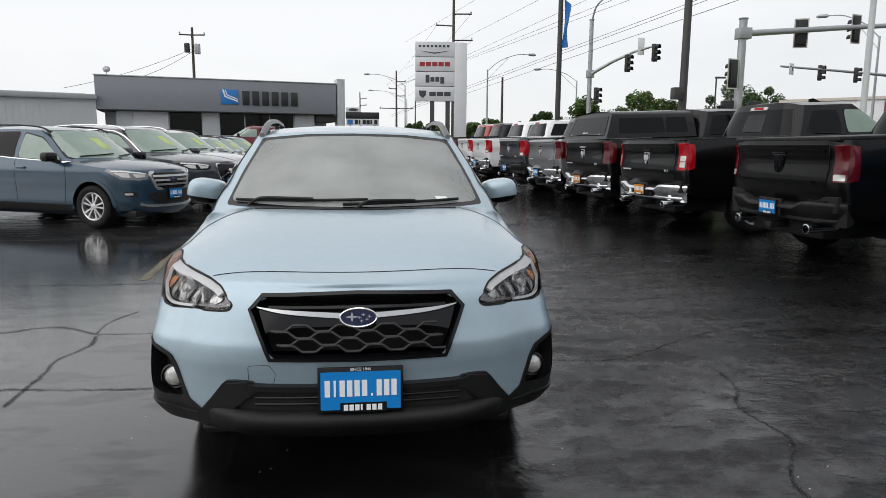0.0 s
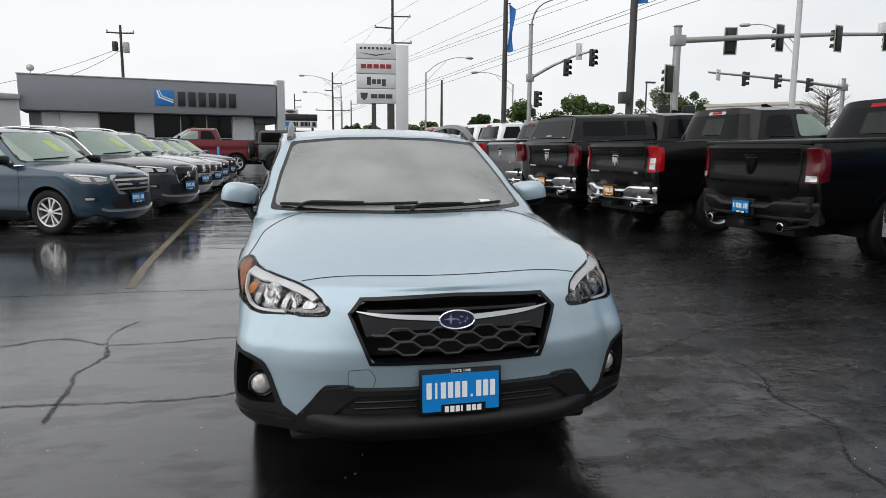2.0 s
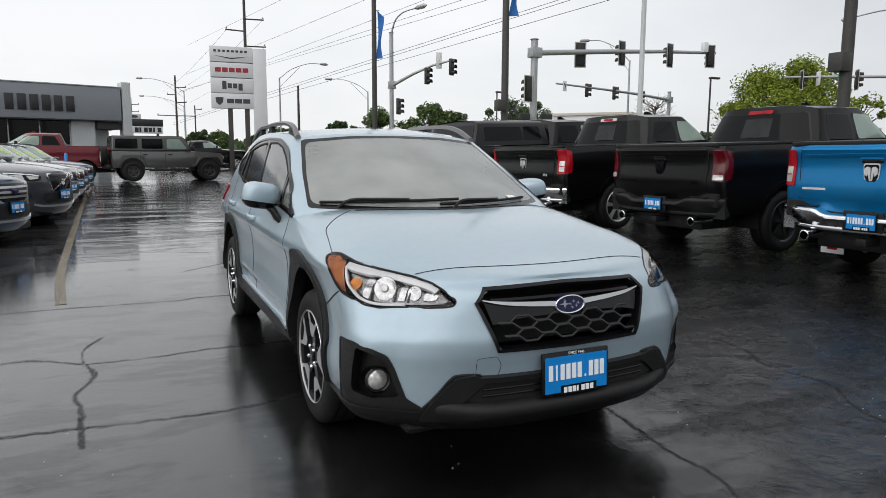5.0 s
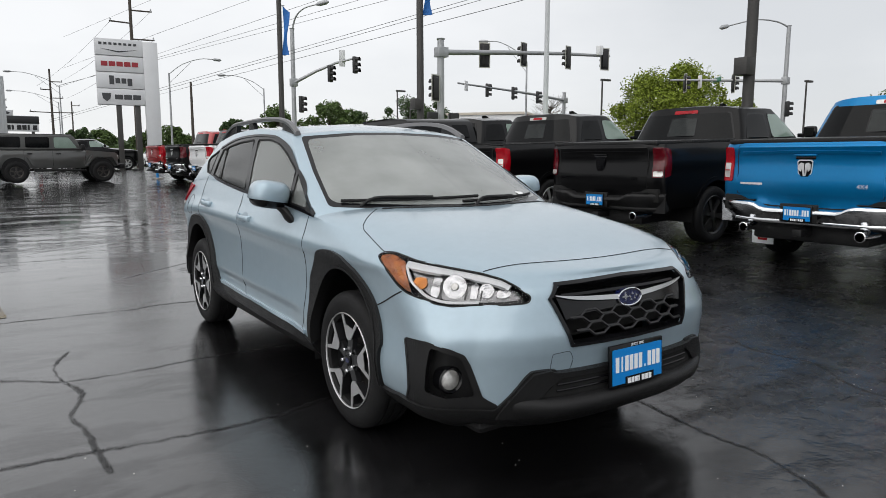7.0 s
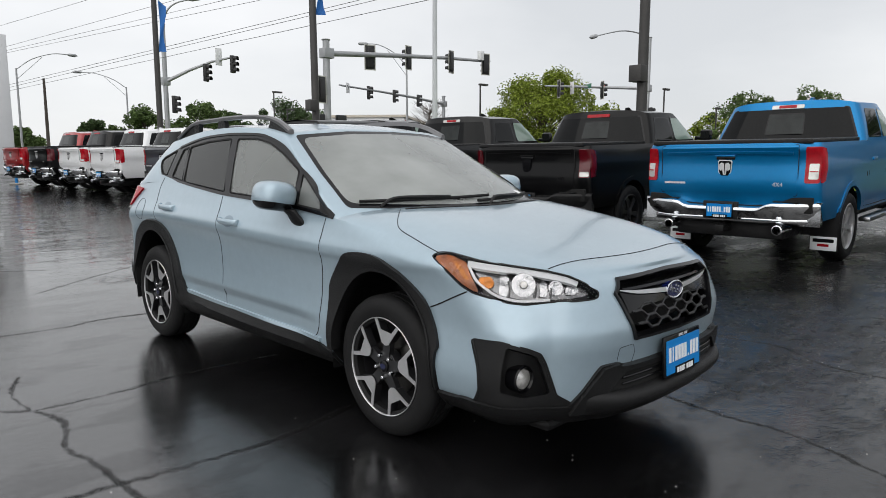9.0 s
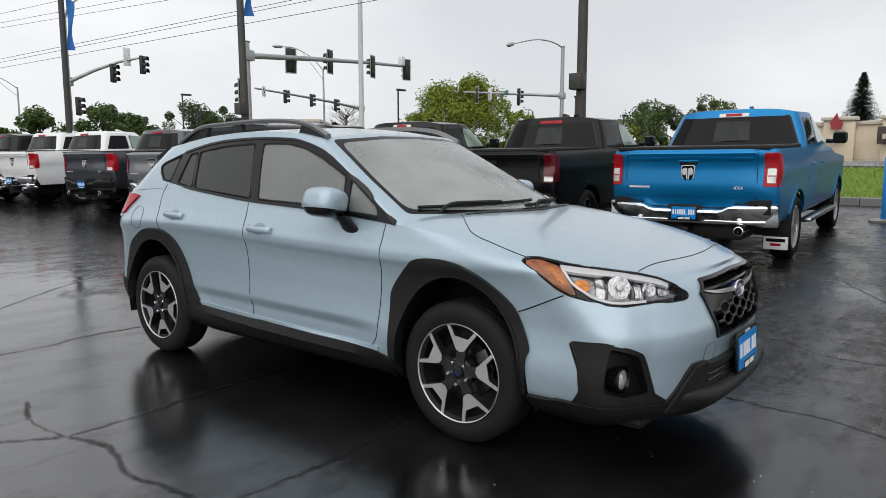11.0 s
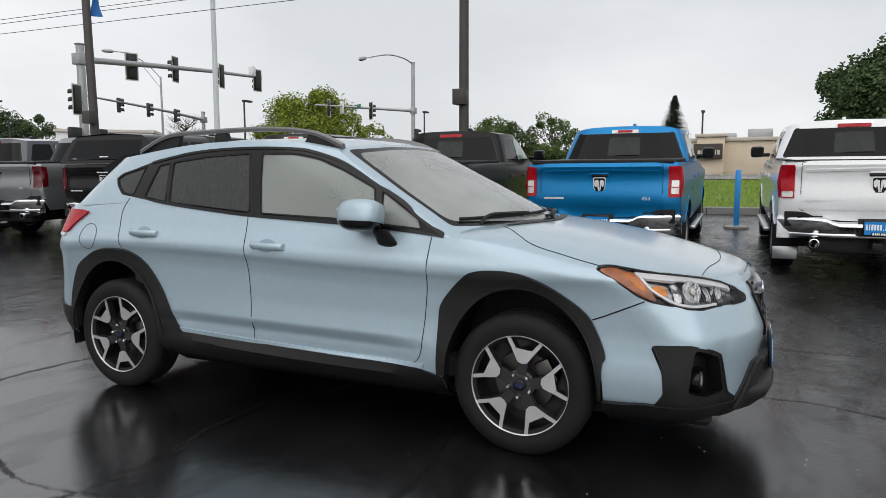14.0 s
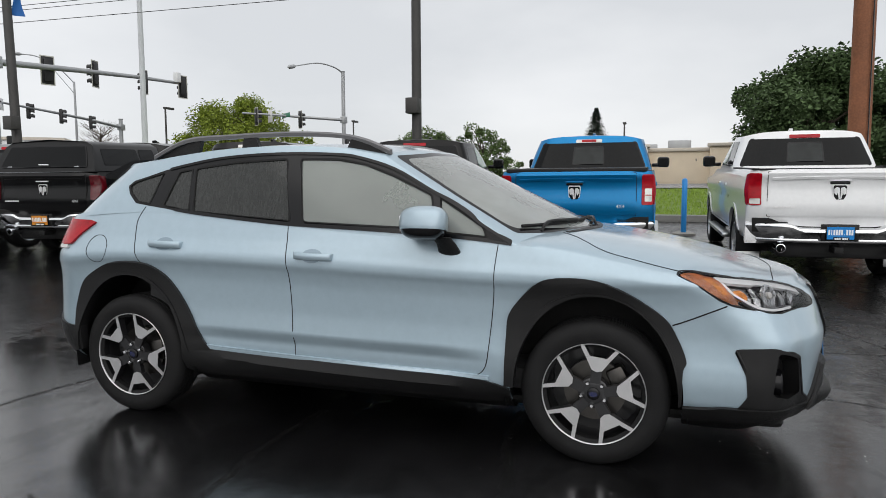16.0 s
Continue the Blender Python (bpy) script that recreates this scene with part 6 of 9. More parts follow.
    # bumper with a dipped middle step
    bm, rows = bmesh.new(), []
    for k in range(33):
        xx = -1.0 + 2.0 * k / 32
        ax = abs(xx)
        dip = 0.0 if ax > 0.52 else (1.0 if ax < 0.42 else (0.52 - ax) / 0.10)
        yo = 4.940 - 0.20 * max(0, ax - 0.55) ** 1.5 / 0.3
        zt = 0.775 - 0.055 * dip
        rows.append([bm.verts.new(p) for p in ((xx, 4.74, zt + 0.004), (xx, yo - 0.050, zt), (xx, yo - 0.014, zt - 0.010), (xx, yo - 0.002, zt - 0.026), (xx, yo, zt - 0.046), (xx, yo - 0.046, 0.632), (xx, yo - 0.082, 0.586), (xx, yo - 0.074, 0.566), (xx, yo - 0.084, 0.545), (xx, 4.74, 0.515))])
    for r0, r1 in zip(rows, rows[1:]):
        for k in range(10):
            bm.faces.new((r0[k], r0[(k + 1) % 10], r1[(k + 1) % 10], r1[k]))
    bm.faces.new(rows[0])
    bm.faces.new(rows[-1])
    bp = part("bumper", bm, bumper, car, "chrome rear bumper" if bumper is CHROME else "dark rear bumper", smooth=50)
    part("bumper_filler", boxes((-0.93, 0.93, 4.66, 4.802, 0.66, 0.832), bevel=0.01), GAP, car, "dark gap above the bumper")
    part("step_pad", boxes((-0.40, 0.40, 4.804, 4.895, 0.704, 0.712), (-0.80, -0.54, 4.804, 4.85, 0.779, 0.786), (0.54, 0.80, 4.804, 4.85, 0.779, 0.786), bevel=0.003), PLASTIC, bp)
    part("plate_recess", boxes((-0.20, 0.20, 4.89, 4.925, 0.57, 0.77), bevel=0.01), PLASTIC, bp)
    plate_assembly(car, pose(0, 4.945, 0.672, 0, 0, 180), plate, since=False, size=(0.31, 0.175))
    for sgn in (-1, 1):
        bm = lathe(bmesh.new(), [(0.048, 4.55), (0.048, 4.905), (0.055, 4.912), (0.046, 4.916), (0.040, 4.88), (0.040, 4.57)], 20, "y", (sgn * 0.62, 0, 0.475))
        part("exhaust_tip", bm, CHROME, car, "chrome exhaust tip")
    part("tow_hitch", boxes((-0.05, 0.05, 4.6, 4.93, 0.42, 0.50), (-0.4, 0.4, 4.55, 4.68, 0.42, 0.5), bevel=0.01), PLASTIC, car)
    if flaps:
        for sgn in (-1, 1):
            fl = new("mud_flap")
            fl.parent = car
            part("flap", boxes((sgn * 0.86 - 0.15, sgn * 0.86 + 0.15, 4.06, 4.075, 0.16, 0.62), bevel=0.004), RUBBER, fl)
            part("flap_panel", boxes((sgn * 0.86 - 0.14, sgn * 0.86 + 0.14, 4.076, 4.082, 0.17, 0.33), bevel=0.002), flaps, fl, "pale flap panel with dark bars")
            if flaps is not WHITE_INK:
                continue
            part("flap_bar", boxes((sgn * 0.86 - 0.11, sgn * 0.86 + 0.11, 4.083, 4.086, 0.265, 0.305)), GLOSS_BLACK, fl)
            part("flap_bar", boxes((sgn * 0.86 - 0.06, sgn * 0.86 + 0.06, 4.083, 4.086, 0.215, 0.245)), RED_LENS, fl)
    # bed top
    if topper:
        cap = bmesh.new()
        sec = [(0.955, 1.43), (0.90, 1.60), (0.80, 1.84), (0.68, 1.905), (0, 1.945)]
        rows = []
        for yy, sh in ((2.98, 0.0), (4.62, 0.0), (4.80, -0.42)):
            row = []
            for sgn in (-1, 1):
                for px, pz in (sec if sgn < 0 else sec[-2::-1]):
                    yk = yy if sh == 0 else 4.81 - 0.22 * (pz - 1.43) / 0.5
                    row.append(cap.verts.new((sgn * px, yk, pz)))
            rows.append(row)
        for r0, r1 in zip(rows, rows[1:]):
            for k in range(len(r0) - 1):
                cap.faces.new((r0[k], r0[k + 1], r1[k + 1], r1[k]))
        cap.faces.new(rows[0])
        cap.faces.new(rows[-1])
        tp = part("bed_cap", cap, paintm, car, "black fibreglass cap over the bed", smooth=50)
        skin = bmesh.new()
        skin.from_mesh(tp.data)
        cs, cr = Skin(skin, side_lay), Skin(skin, rear_lay)
        for a, c in ((3.15, 3.55), (3.62, 4.50)):
            w = rounded([(a, 1.52), (a, 1.79), (c, 1.79), (c + 0.04, 1.52)], 0.03)
            both("cap_window", cs.panel(w, 0.004, 0.01, 0.2), GLASS_DARK, car)
        w = rounded([(-0.80, 1.50), (-0.69, 1.83), (0.69, 1.83), (0.80, 1.50)], 0.04)
        part("cap_hatch", cr.panel(w, 0.006, 0.01, 0.1), GLASS_DARK, car, "dark glass hatch")
        part("hatch_seal", cr.ribbon(w, 0.02, 0.008, 0.012, closed=True), GLOSS_BLACK, car)
        part("maker_bar", boxes((-0.09, 0.09, 4.70, 4.715, 1.535, 1.555), m=Matrix.Translation((0, 0.07, 0))), WHITE_INK, car)
        for sgn in (-1, 1):
            part("hatch_latch", boxes((sgn * 0.62 - 0.04, sgn * 0.62 + 0.04, 4.77, 4.80, 1.50, 1.52), bevel=0.006), CHROME, car)
        skin.free()
    elif cover:
        part("bed_cover", boxes((-0.90, 0.90, 2.98, 4.80, 1.405, 1.455), bevel=0.012), PLASTIC, car, "black soft bed cover")
    else:
        part("bed_rail_cap", boxes((-0.955, -0.87, 2.98, 4.78, 1.41, 1.43), (0.87, 0.955, 2.98, 4.78, 1.41, 1.43), (-0.87, 0.87, 4.72, 4.80, 1.405, 1.425), bevel=0.006), PLASTIC, car)
        part("bed_floor", boxes((-0.87, 0.87, 2.98, 4.72, 0.95, 1.0)), PLASTIC, car)
    bm = bmesh.new()
    prism(bm, [(1.62, 1.93), (1.90, 1.95), (1.90, 2.01), (1.84, 2.02)], -0.02, 0.02, "x")
    part("aerial_fin", bm, paintm, car)
    # nose
    f = Skin(lower, front_lay)
    part("front_grille", f.panel(rounded([(-0.55, 0.78), (-0.60, 1.12), (0.60, 1.12), (0.55, 0.78)], 0.05), 0.01, 0.03, 0.1), GLOSS_BLACK, car)
    part("front_bumper", f.panel(rounded([(-0.85, 0.5), (-0.85, 0.7), (0.85, 0.7), (0.85, 0.5)], 0.05), 0.03, 0.05, 0.1), bumper, car)
    for sgn in (-1, 1):
        part("head_lamp", f.panel(rounded([(sgn * 0.63, 0.95), (sgn * 0.63, 1.10), (sgn * 0.86, 1.10), (sgn * 0.86, 0.97)], 0.02), 0.01, 0.03, 0.06), CLEAR_LENS, car)
    lower.free()
    upper.free()
    return car


HEAD = 4.0
pickup("white pickup with chrome bumper and red tail lamps", PAINT_WHITE, (5.01, -2.28), 1.5, "tall", CHROME, PLATE_BLUE, cover=False, flaps=SATIN_METAL)
pickup("bright blue pickup with chrome bumper and black bed cover", PAINT_BLUE, (4.93, 0.79), 0.5, "split", CHROME, PLATE_BLUE, flaps=WHITE_INK)
pickup("dull black pickup with blacked-out bumper and badges", PAINT_SATIN, (4.88, 3.61), 2.5, "tall", PLASTIC, PLATE_BLUE, badge=GLOSS_BLACK, wheel_face=DARK_ALLOY)
pickup("glossy black pickup with chrome bumper and orange plate", PAINT_BLACK, (4.55, 6.50), HEAD + 2, "split", CHROME, PLATE_ORANGE, cover=False)
pickup("black pickup with fibreglass bed cap and orange plate", PAINT_BLACK, (4.40, 9.12), HEAD + 2, "smoked", CHROME, PLATE_ORANGE, topper=True)
pickup("silver grey pickup with chrome bumper", PAINT_GREY, (4.26, 11.72), HEAD + 2, "smoked", CHROME, PLATE_BLUE)
pickup("dark grey pickup with dark bumper", PAINT_SLATE, (4.10, 14.35), HEAD + 2, "tall", PLASTIC, PLATE_BLUE, cover=False)
pickup("white pickup with chrome bumper, deep in the row", PAINT_WHITE, (3.90, 17.9), HEAD, "tall", CHROME, PLATE_BLUE, cover=False)
pickup("white pickup with red lamps, far along the row", PAINT_WHITE, (3.75, 20.3), HEAD, "tall", CHROME, PLATE_BLUE, cover=False)
pickup("black pickup far along the row", PAINT_BLACK, (3.57, 22.95), HEAD, "smoked", CHROME, PLATE_BLUE)
pickup("red pickup at the end of the row", PAINT_RED, (3.42, 25.6), HEAD, "tall", CHROME, PLATE_BLUE, cover=False)


# ---- sport utility cars nose-out on the other side ----
def suv(label, paintm, at, heading, style, scale=(1.0, 1.0, 1.0), group="used cars parked nose-out"):
    """at: the middle of its nose on the ground; heading: degrees of its nose from +x."""
    body = CarBody(
        width=Curve1((0.20, 0.72), (0.30, 0.84), (0.42, 0.885), (0.60, 0.890), (0.80, 0.905), (0.92, 0.905), (1.05, 0.875), (1.2, 0.82)),
        nose=Curve1((0.20, -0.80), (0.30, -0.88), (0.50, -0.90), (0.75, -0.89), (0.90, -0.86), (0.98, -0.80), (1.2, -0.80)),
        tail=Curve1((0.20, 3.35), (0.40, 3.58), (0.80, 3.62), (1.2, 3.52)),
        top=Curve1((-0.9, 0.93), (-0.6, 0.96), (0.0, 1.02), (0.45, 1.06), (1.6, 1.12), (2.6, 1.19), (3.6, 1.18)),
        bonnet=Curve1((-0.9, 0.94), (-0.7, 1.0), (-0.3, 1.075), (0.1, 1.115), (0.3, 1.125), (0.8, 1.13)),
        g_nose=(0.18, 0.98), g_tail=(3.54, 3.20), g_width=(0.855, 0.66),
        g_low=Curve1((0.0, 1.05), (0.5, 1.055), (1.6, 1.115), (2.6, 1.185), (3.6, 1.17)),
        g_top=Curve1((0.9, 1.53), (1.4, 1.605), (2.0, 1.615), (2.8, 1.57), (3.3, 1.52)),
        roof=Curve1((0.9, 1.585), (1.3, 1.655), (2.0, 1.685), (2.8, 1.65), (3.3, 1.60)), lf=0.62, lr=0.5, glr=0.4, cowl=0.16)
    x, y = at
    rot = Matrix.Rotation(radians(90 + heading), 4, "Z")
    base = Vector((x, y, 0)) - rot @ Vector((0, -0.90 * scale[1], 0))
    car = thing("parked_car", label, "car", group)
    car.matrix_basis = Matrix.Translation((base.x, base.y, ground_z(base.x, base.y))) @ rot @ Matrix.Diagonal((*scale, 1))
    lower, upper = body.lower(0.20, 18, 46, 12, 18), body.upper(18, 40, 12, 12)
    wrap = body.wrap()
    around, flank, face, lid = Skin(lower, wrap), Skin(lower, side_lay), Skin(lower, front_lay), Skin(lower, top_lay)
    g_side, g_front = Skin(upper, side_lay), Skin(upper, front_lay)
    sx, sy = body.s_of_x, body.s_of_y
    arches = ((0.0, 0.36), (2.72, 0.36))
    shell = lower.copy()
    clip(shell, lambda p: np.where(np.abs(p[:, 0]) > 0.5, np.maximum.reduce([0.42 - np.hypot(p[:, 1] - c[0], p[:, 2] - c[1]) for c in arches]), -1.0))
    part("body", shell, paintm, car, smooth=45)
    part("upper_body", upper.copy(), paintm, car, smooth=45)
    part("underbody", boxes((-0.70, 0.70, -0.7, 3.3, 0.18, 0.30), bevel=0.03), PLASTIC, car)
    for c in arches:
        i = [(c[0] + 0.395 * math.cos(radians(a)), c[1] + 0.405 * math.sin(radians(a))) for a in range(-14, 195, 8)]
        o = [(c[0] + 0.455 * math.cos(radians(a)), c[1] + 0.465 * math.sin(radians(a))) for a in range(-14, 195, 8)]
        both("arch_trim", flank.between(i, o, 0.010, 0.04, 2), paintm if style == "bars" else PLASTIC, car)
        for sgn in (-1, 1):
            bm = bmesh.new()
            prof = [(math.cos(radians(a)) * 0.425, math.sin(radians(a)) * 0.425) for a in range(-16, 197, 14)]
            p0 = [bm.verts.new((sgn * 0.86, c[0] + p, c[1] + q)) for p, q in prof]
            p1 = [bm.verts.new((sgn * 0.52, c[0] + p, c[1] + q)) for p, q in prof]
            for k in range(len(prof) - 1):
                bm.faces.new((p0[k], p0[k + 1], p1[k + 1], p1[k]))
            bm.faces.new(p1)
            part("wheel_housing", bm, PLASTIC, car)
            plain_wheel(car, pose(sgn * 0.785, c[0], 0.352, 11, 0, 0 if sgn < 0 else 180), 0.352, 0.23, 10 if style == "bars" else 7, ALLOY, 0.64)
    panes = [rounded([(0.62, 1.085), (1.12, 1.475), (1.50, 1.555), (1.56, 1.125)], 0.03), rounded([(1.66, 1.13), (1.62, 1.565), (2.30, 1.555), (2.50, 1.195)], 0.03),
             rounded([(2.62, 1.21), (2.45, 1.545), (2.85, 1.50), (3.12, 1.27)], 0.04)]
    for k, p in enumerate(panes):
        both("side_window", g_side.panel(p, 0.004, 0.01, 0.08), GLASS_GREEN if k == 0 else GLASS_DARK, car)
        both("window_seal", g_side.ribbon(p, 0.022, 0.005, 0.012, closed=True), GLOSS_BLACK, car)
    both("belt_strip", g_side.ribbon(smooth_line([(0.50, 1.065), (1.6, 1.122), (2.6, 1.195), (3.1, 1.24)], 8), 0.016, 0.008, 0.014), CHROME, car, "chrome strip under the windows")
    if style == "slats":
        both("roof_trim", g_side.ribbon(smooth_line([(0.55, 1.10), (1.1, 1.495), (1.5, 1.575), (2.2, 1.580), (2.85, 1.52), (3.12, 1.30)], 8), 0.014, 0.008, 0.014), CHROME, car)
    screen = rounded([(-0.76, 1.135), (-0.60, 1.575), (0, 1.60), (0.60, 1.575), (0.76, 1.135), (0, 1.12)], 0.05)
    part("windscreen", g_front.panel(screen, 0.004, 0.01, 0.07), GLASS_GREEN, car, "pale green reflecting windscreen")
    part("windscreen_seal", g_front.ribbon(screen, 0.03, 0.005, 0.012, closed=True), GLOSS_BLACK, car)
    card = rounded([(-0.10, 1.28), (-0.10, 1.47), (0.08, 1.47), (0.08, 1.28)], 0.01)
    part("price_card", g_front.panel(card, 0.006, 0.004, 0.08), CARD, car, "yellow-green price card behind the glass")
    for span in ((-0.62, -0.35, -0.06), (0.0, 0.26, 0.54)):
        wp = tube(bmesh.new(), [g_front.at(q, 1.15 + 0.02 * k)[0] + Vector((0, -0.02, 0.015)) for k, q in enumerate(span)], 0.011, 6)
        part("wiper", wp, PLASTIC, car)
    # nose
    gr = {"bars": [(-0.46, 0.86), (-0.44, 0.90), (0.44, 0.90), (0.46, 0.86), (0.36, 0.64), (-0.36, 0.64)],
          "slats": [(-0.36, 0.88), (-0.34, 0.91), (0.34, 0.91), (0.36, 0.88), (0.30, 0.62), (-0.30, 0.62)]}.get(style, [(-0.42, 0.84), (-0.40, 0.88), (0.40, 0.88), (0.42, 0.84), (0.34, 0.68), (-0.34, 0.68)])
    part("grille", face.panel(rounded(gr, 0.03), 0.008, 0.02, 0.05), GLOSS_BLACK, car, "black front grille")
    part("grille_rim", face.ribbon(rounded(gr, 0.03), 0.024, 0.014, 0.02, closed=True), CHROME, car, "chrome grille rim")
    if style == "bars":
        part("grille_rim", face.ribbon(rounded(gr, 0.03), 0.046, 0.020, 0.03, closed=True), SATIN_METAL, car, "broad satin grille frame")
        for z in (0.705, 0.775, 0.845):
            k = 0.34 + (z - 0.64) * 0.36
            part("grille_bar", face.ribbon([(-k, z), (-k * 0.5, z), (0, z), (k * 0.5, z), (k, z)], 0.032, 0.022, 0.02), SATIN_METAL, car)
        part("badge", face.panel([(0.085 * math.cos(t), 0.785 + 0.036 * math.sin(t)) for t in [2 * math.pi * k / 20 for k in range(20)]], 0.028, 0.02, 0.03), BADGE_BLUE, car)
    elif style == "slats":
        for k in range(11):
            q = -0.27 + 0.054 * k
            part("grille_slat", face.ribbon([(q, 0.65), (q, 0.76), (q, 0.88)], 0.010, 0.014, 0.012), GLOSS_BLACK, car)
        part("grille_sash", face.ribbon([(-0.27, 0.64), (0, 0.765), (0.27, 0.89)], 0.022, 0.018, 0.014), CHROME, car)
        part("badge", face.panel([(0.055 * math.cos(t), 0.765 + 0.055 * math.sin(t)) for t in [2 * math.pi * k / 20 for k in range(20)]], 0.024, 0.02, 0.03), CHROME, car)
    else:
        for z in (0.72, 0.765, 0.81, 0.85):
            part("grille_bar", face.ribbon([(-0.36, z), (0, z + 0.005), (0.36, z)], 0.018, 0.014, 0.016), CHROME if style == "chrome" else PLASTIC, car)
        part("badge", face.panel([(0.06 * math.cos(t), 0.79 + 0.05 * math.sin(t)) for t in [2 * math.pi * k / 20 for k in range(20)]], 0.024, 0.02, 0.03), CHROME, car)
    lamp = rounded([(sx(0.50), 0.815), (sx(0.62), 0.80), (sy(-0.55), 0.815), (sy(-0.30), 0.925), (sy(-0.33), 0.945), (sy(-0.60), 0.925), (sx(0.60), 0.90), (sx(0.48), 0.88)], 0.02, 3)
    if style == "bars":
        lamp = [(p, 0.87 + (q - 0.87) * 1.3) for p, q in lamp]
    both("head_lamp", around.panel(lamp, 0.008, 0.03, 0.04), BOWL_DARK if style == "bars" else GLOSS_BLACK, car, "dark headlamp with bright bowls")
    both("lamp_bowl", around.panel(rounded([(sx(0.535), 0.835), (sx(0.66), 0.825), (sx(0.70), 0.895), (sx(0.54), 0.875)], 0.01, 2), 0.012, 0.02, 0.04), CLEAR_LENS, car)
    both("lamp_bowl", around.panel(rounded([(sx(0.72), 0.828), (sy(-0.56), 0.835), (sy(-0.45), 0.895), (sy(-0.55), 0.912), (sx(0.74), 0.905)], 0.01, 2), 0.012, 0.02, 0.04), CLEAR_LENS, car)
    both("lamp_strip", around.ribbon([(sx(0.52), 0.882), (sx(0.62), 0.903), (sx(0.74), 0.918), (sy(-0.55), 0.926), (sy(-0.40), 0.932)], 0.014, 0.014, 0.012), WHITE_INK, car)
    mouth = rounded([(-0.50, 0.50), (-0.46, 0.585), (0.46, 0.585), (0.50, 0.50), (0.42, 0.40), (-0.42, 0.40)], 0.03)
    part("lower_intake", face.panel(mouth, 0.008, 0.02, 0.05), PLASTIC, car)
    part("skid_trim", face.ribbon(smooth_line([(-0.62, 0.40), (-0.45, 0.365), (0, 0.355), (0.45, 0.365), (0.62, 0.40)], 5), 0.035, 0.020, 0.03), SATIN_METAL, car, "silver lower trim")
    both("fog_lamp", around.panel(rounded([(sx(0.64), 0.515), (sx(0.66), 0.60), (sx(0.80), 0.60), (sx(0.78), 0.52)], 0.02), 0.008, 0.02, 0.04), PLASTIC, car)
    both("fog_lens", around.panel(rounded([(sx(0.70), 0.545), (sx(0.70), 0.580), (sx(0.79), 0.580), (sx(0.78), 0.545)], 0.01), 0.012, 0.02, 0.04), CLEAR_LENS, car)
    sill_t = smooth_line([(0.40, 0.37), (1.4, 0.38), (2.3, 0.39)], 5)
    sill_b = smooth_line([(0.40, 0.25), (1.4, 0.25), (2.3, 0.25)], 5)
    both("sill_trim", flank.between(sill_b, sill_t, 0.010, 0.03, 2), PLASTIC, car)
    for g in ([(0.52, 1.05), (0.50, 0.8), (0.56, 0.40)], [(1.60, 1.11), (1.59, 0.8), (1.59, 0.40)], [(2.56, 1.18), (2.58, 1.0), (2.42, 0.72)]):
        both("panel_gap", flank.ribbon(smooth_line(g, 5), 0.008, 0.0015, 0.004), GAP, car)
    for yy in (1.45, 2.40):
        both("door_handle", boxes((-0.94, -0.90, yy - 0.10, yy + 0.10, 0.955, 0.99), bevel=0.012), paintm, car)
    for sgn in (-1, 1):
        mr = new("door_mirror")
        mr.parent = car
        part("mirror_shell", boxes((sgn * 1.02 - 0.12, sgn * 1.02 + 0.12, 0.62, 0.78, 1.08, 1.23), bevel=0.045), GLOSS_BLACK if style == "bars" else paintm, mr)
        part("mirror_foot", boxes((sgn * 0.90 - 0.05, sgn * 0.90 + 0.05, 0.64, 0.74, 1.06, 1.11), bevel=0.015), PLASTIC, mr)
        part("roof_rail", tube(bmesh.new(), smooth_line([(sgn * 0.63, 1.05, 1.575), (sgn * 0.64, 1.3, 1.655), (sgn * 0.64, 2.0, 1.685), (sgn * 0.63, 2.8, 1.645), (sgn * 0.61, 3.15, 1.575)], 5), 0.016, 6),
             CHROME if style == "slats" else GLOSS_BLACK, car, "roof rail")
    plate_assembly(car, pose(0, face.at(0, 0.55)[0].y - 0.03, 0.555, 0, 0, 0), PLATE_BLUE, since=False, size=(0.33, 0.18))
    # tail
    back = Skin(lower, rear_lay)
    for sgn in (-1, 1):
        part("tail_lamp", back.panel(rounded([(sgn * 0.55, 0.92), (sgn * 0.55, 1.10), (sgn * 0.80, 1.12), (sgn * 0.80, 0.94)], 0.03), 0.01, 0.02, 0.05), RED_LENS, car)
    lower.free()
    upper.free()
    return car


CARD = material("price_card", (0.36, 0.46, 0.15), 0.6, vary=0.3, scale=6)
suv("steel blue sport utility car with chrome barred grille", PAINT_NAVY, (-3.12, 8.42), -25, "bars")
suv("dark grey sport utility car with slatted grille and chrome rails", PAINT_SLATE, (-2.66, 11.15), -24, "slats", (1.06, 1.05, 1.03))
suv("silver crossover with chrome barred grille", PAINT_SILVER, (-2.66, 13.9), -24, "chrome")
suv("silver hatchback with chrome grille", PAINT_SILVER, (-2.62, 16.5), -24, "chrome", (0.98, 0.97, 0.90))
suv("grey sedan-height car with dark grille", PAINT_GREY, (-2.60, 18.6), -24, "plain", (0.98, 0.97, 0.88))
suv("dark blue small car with dark grille", PAINT_NAVY, (-2.52, 20.6), -24, "plain", (0.96, 0.95, 0.90))


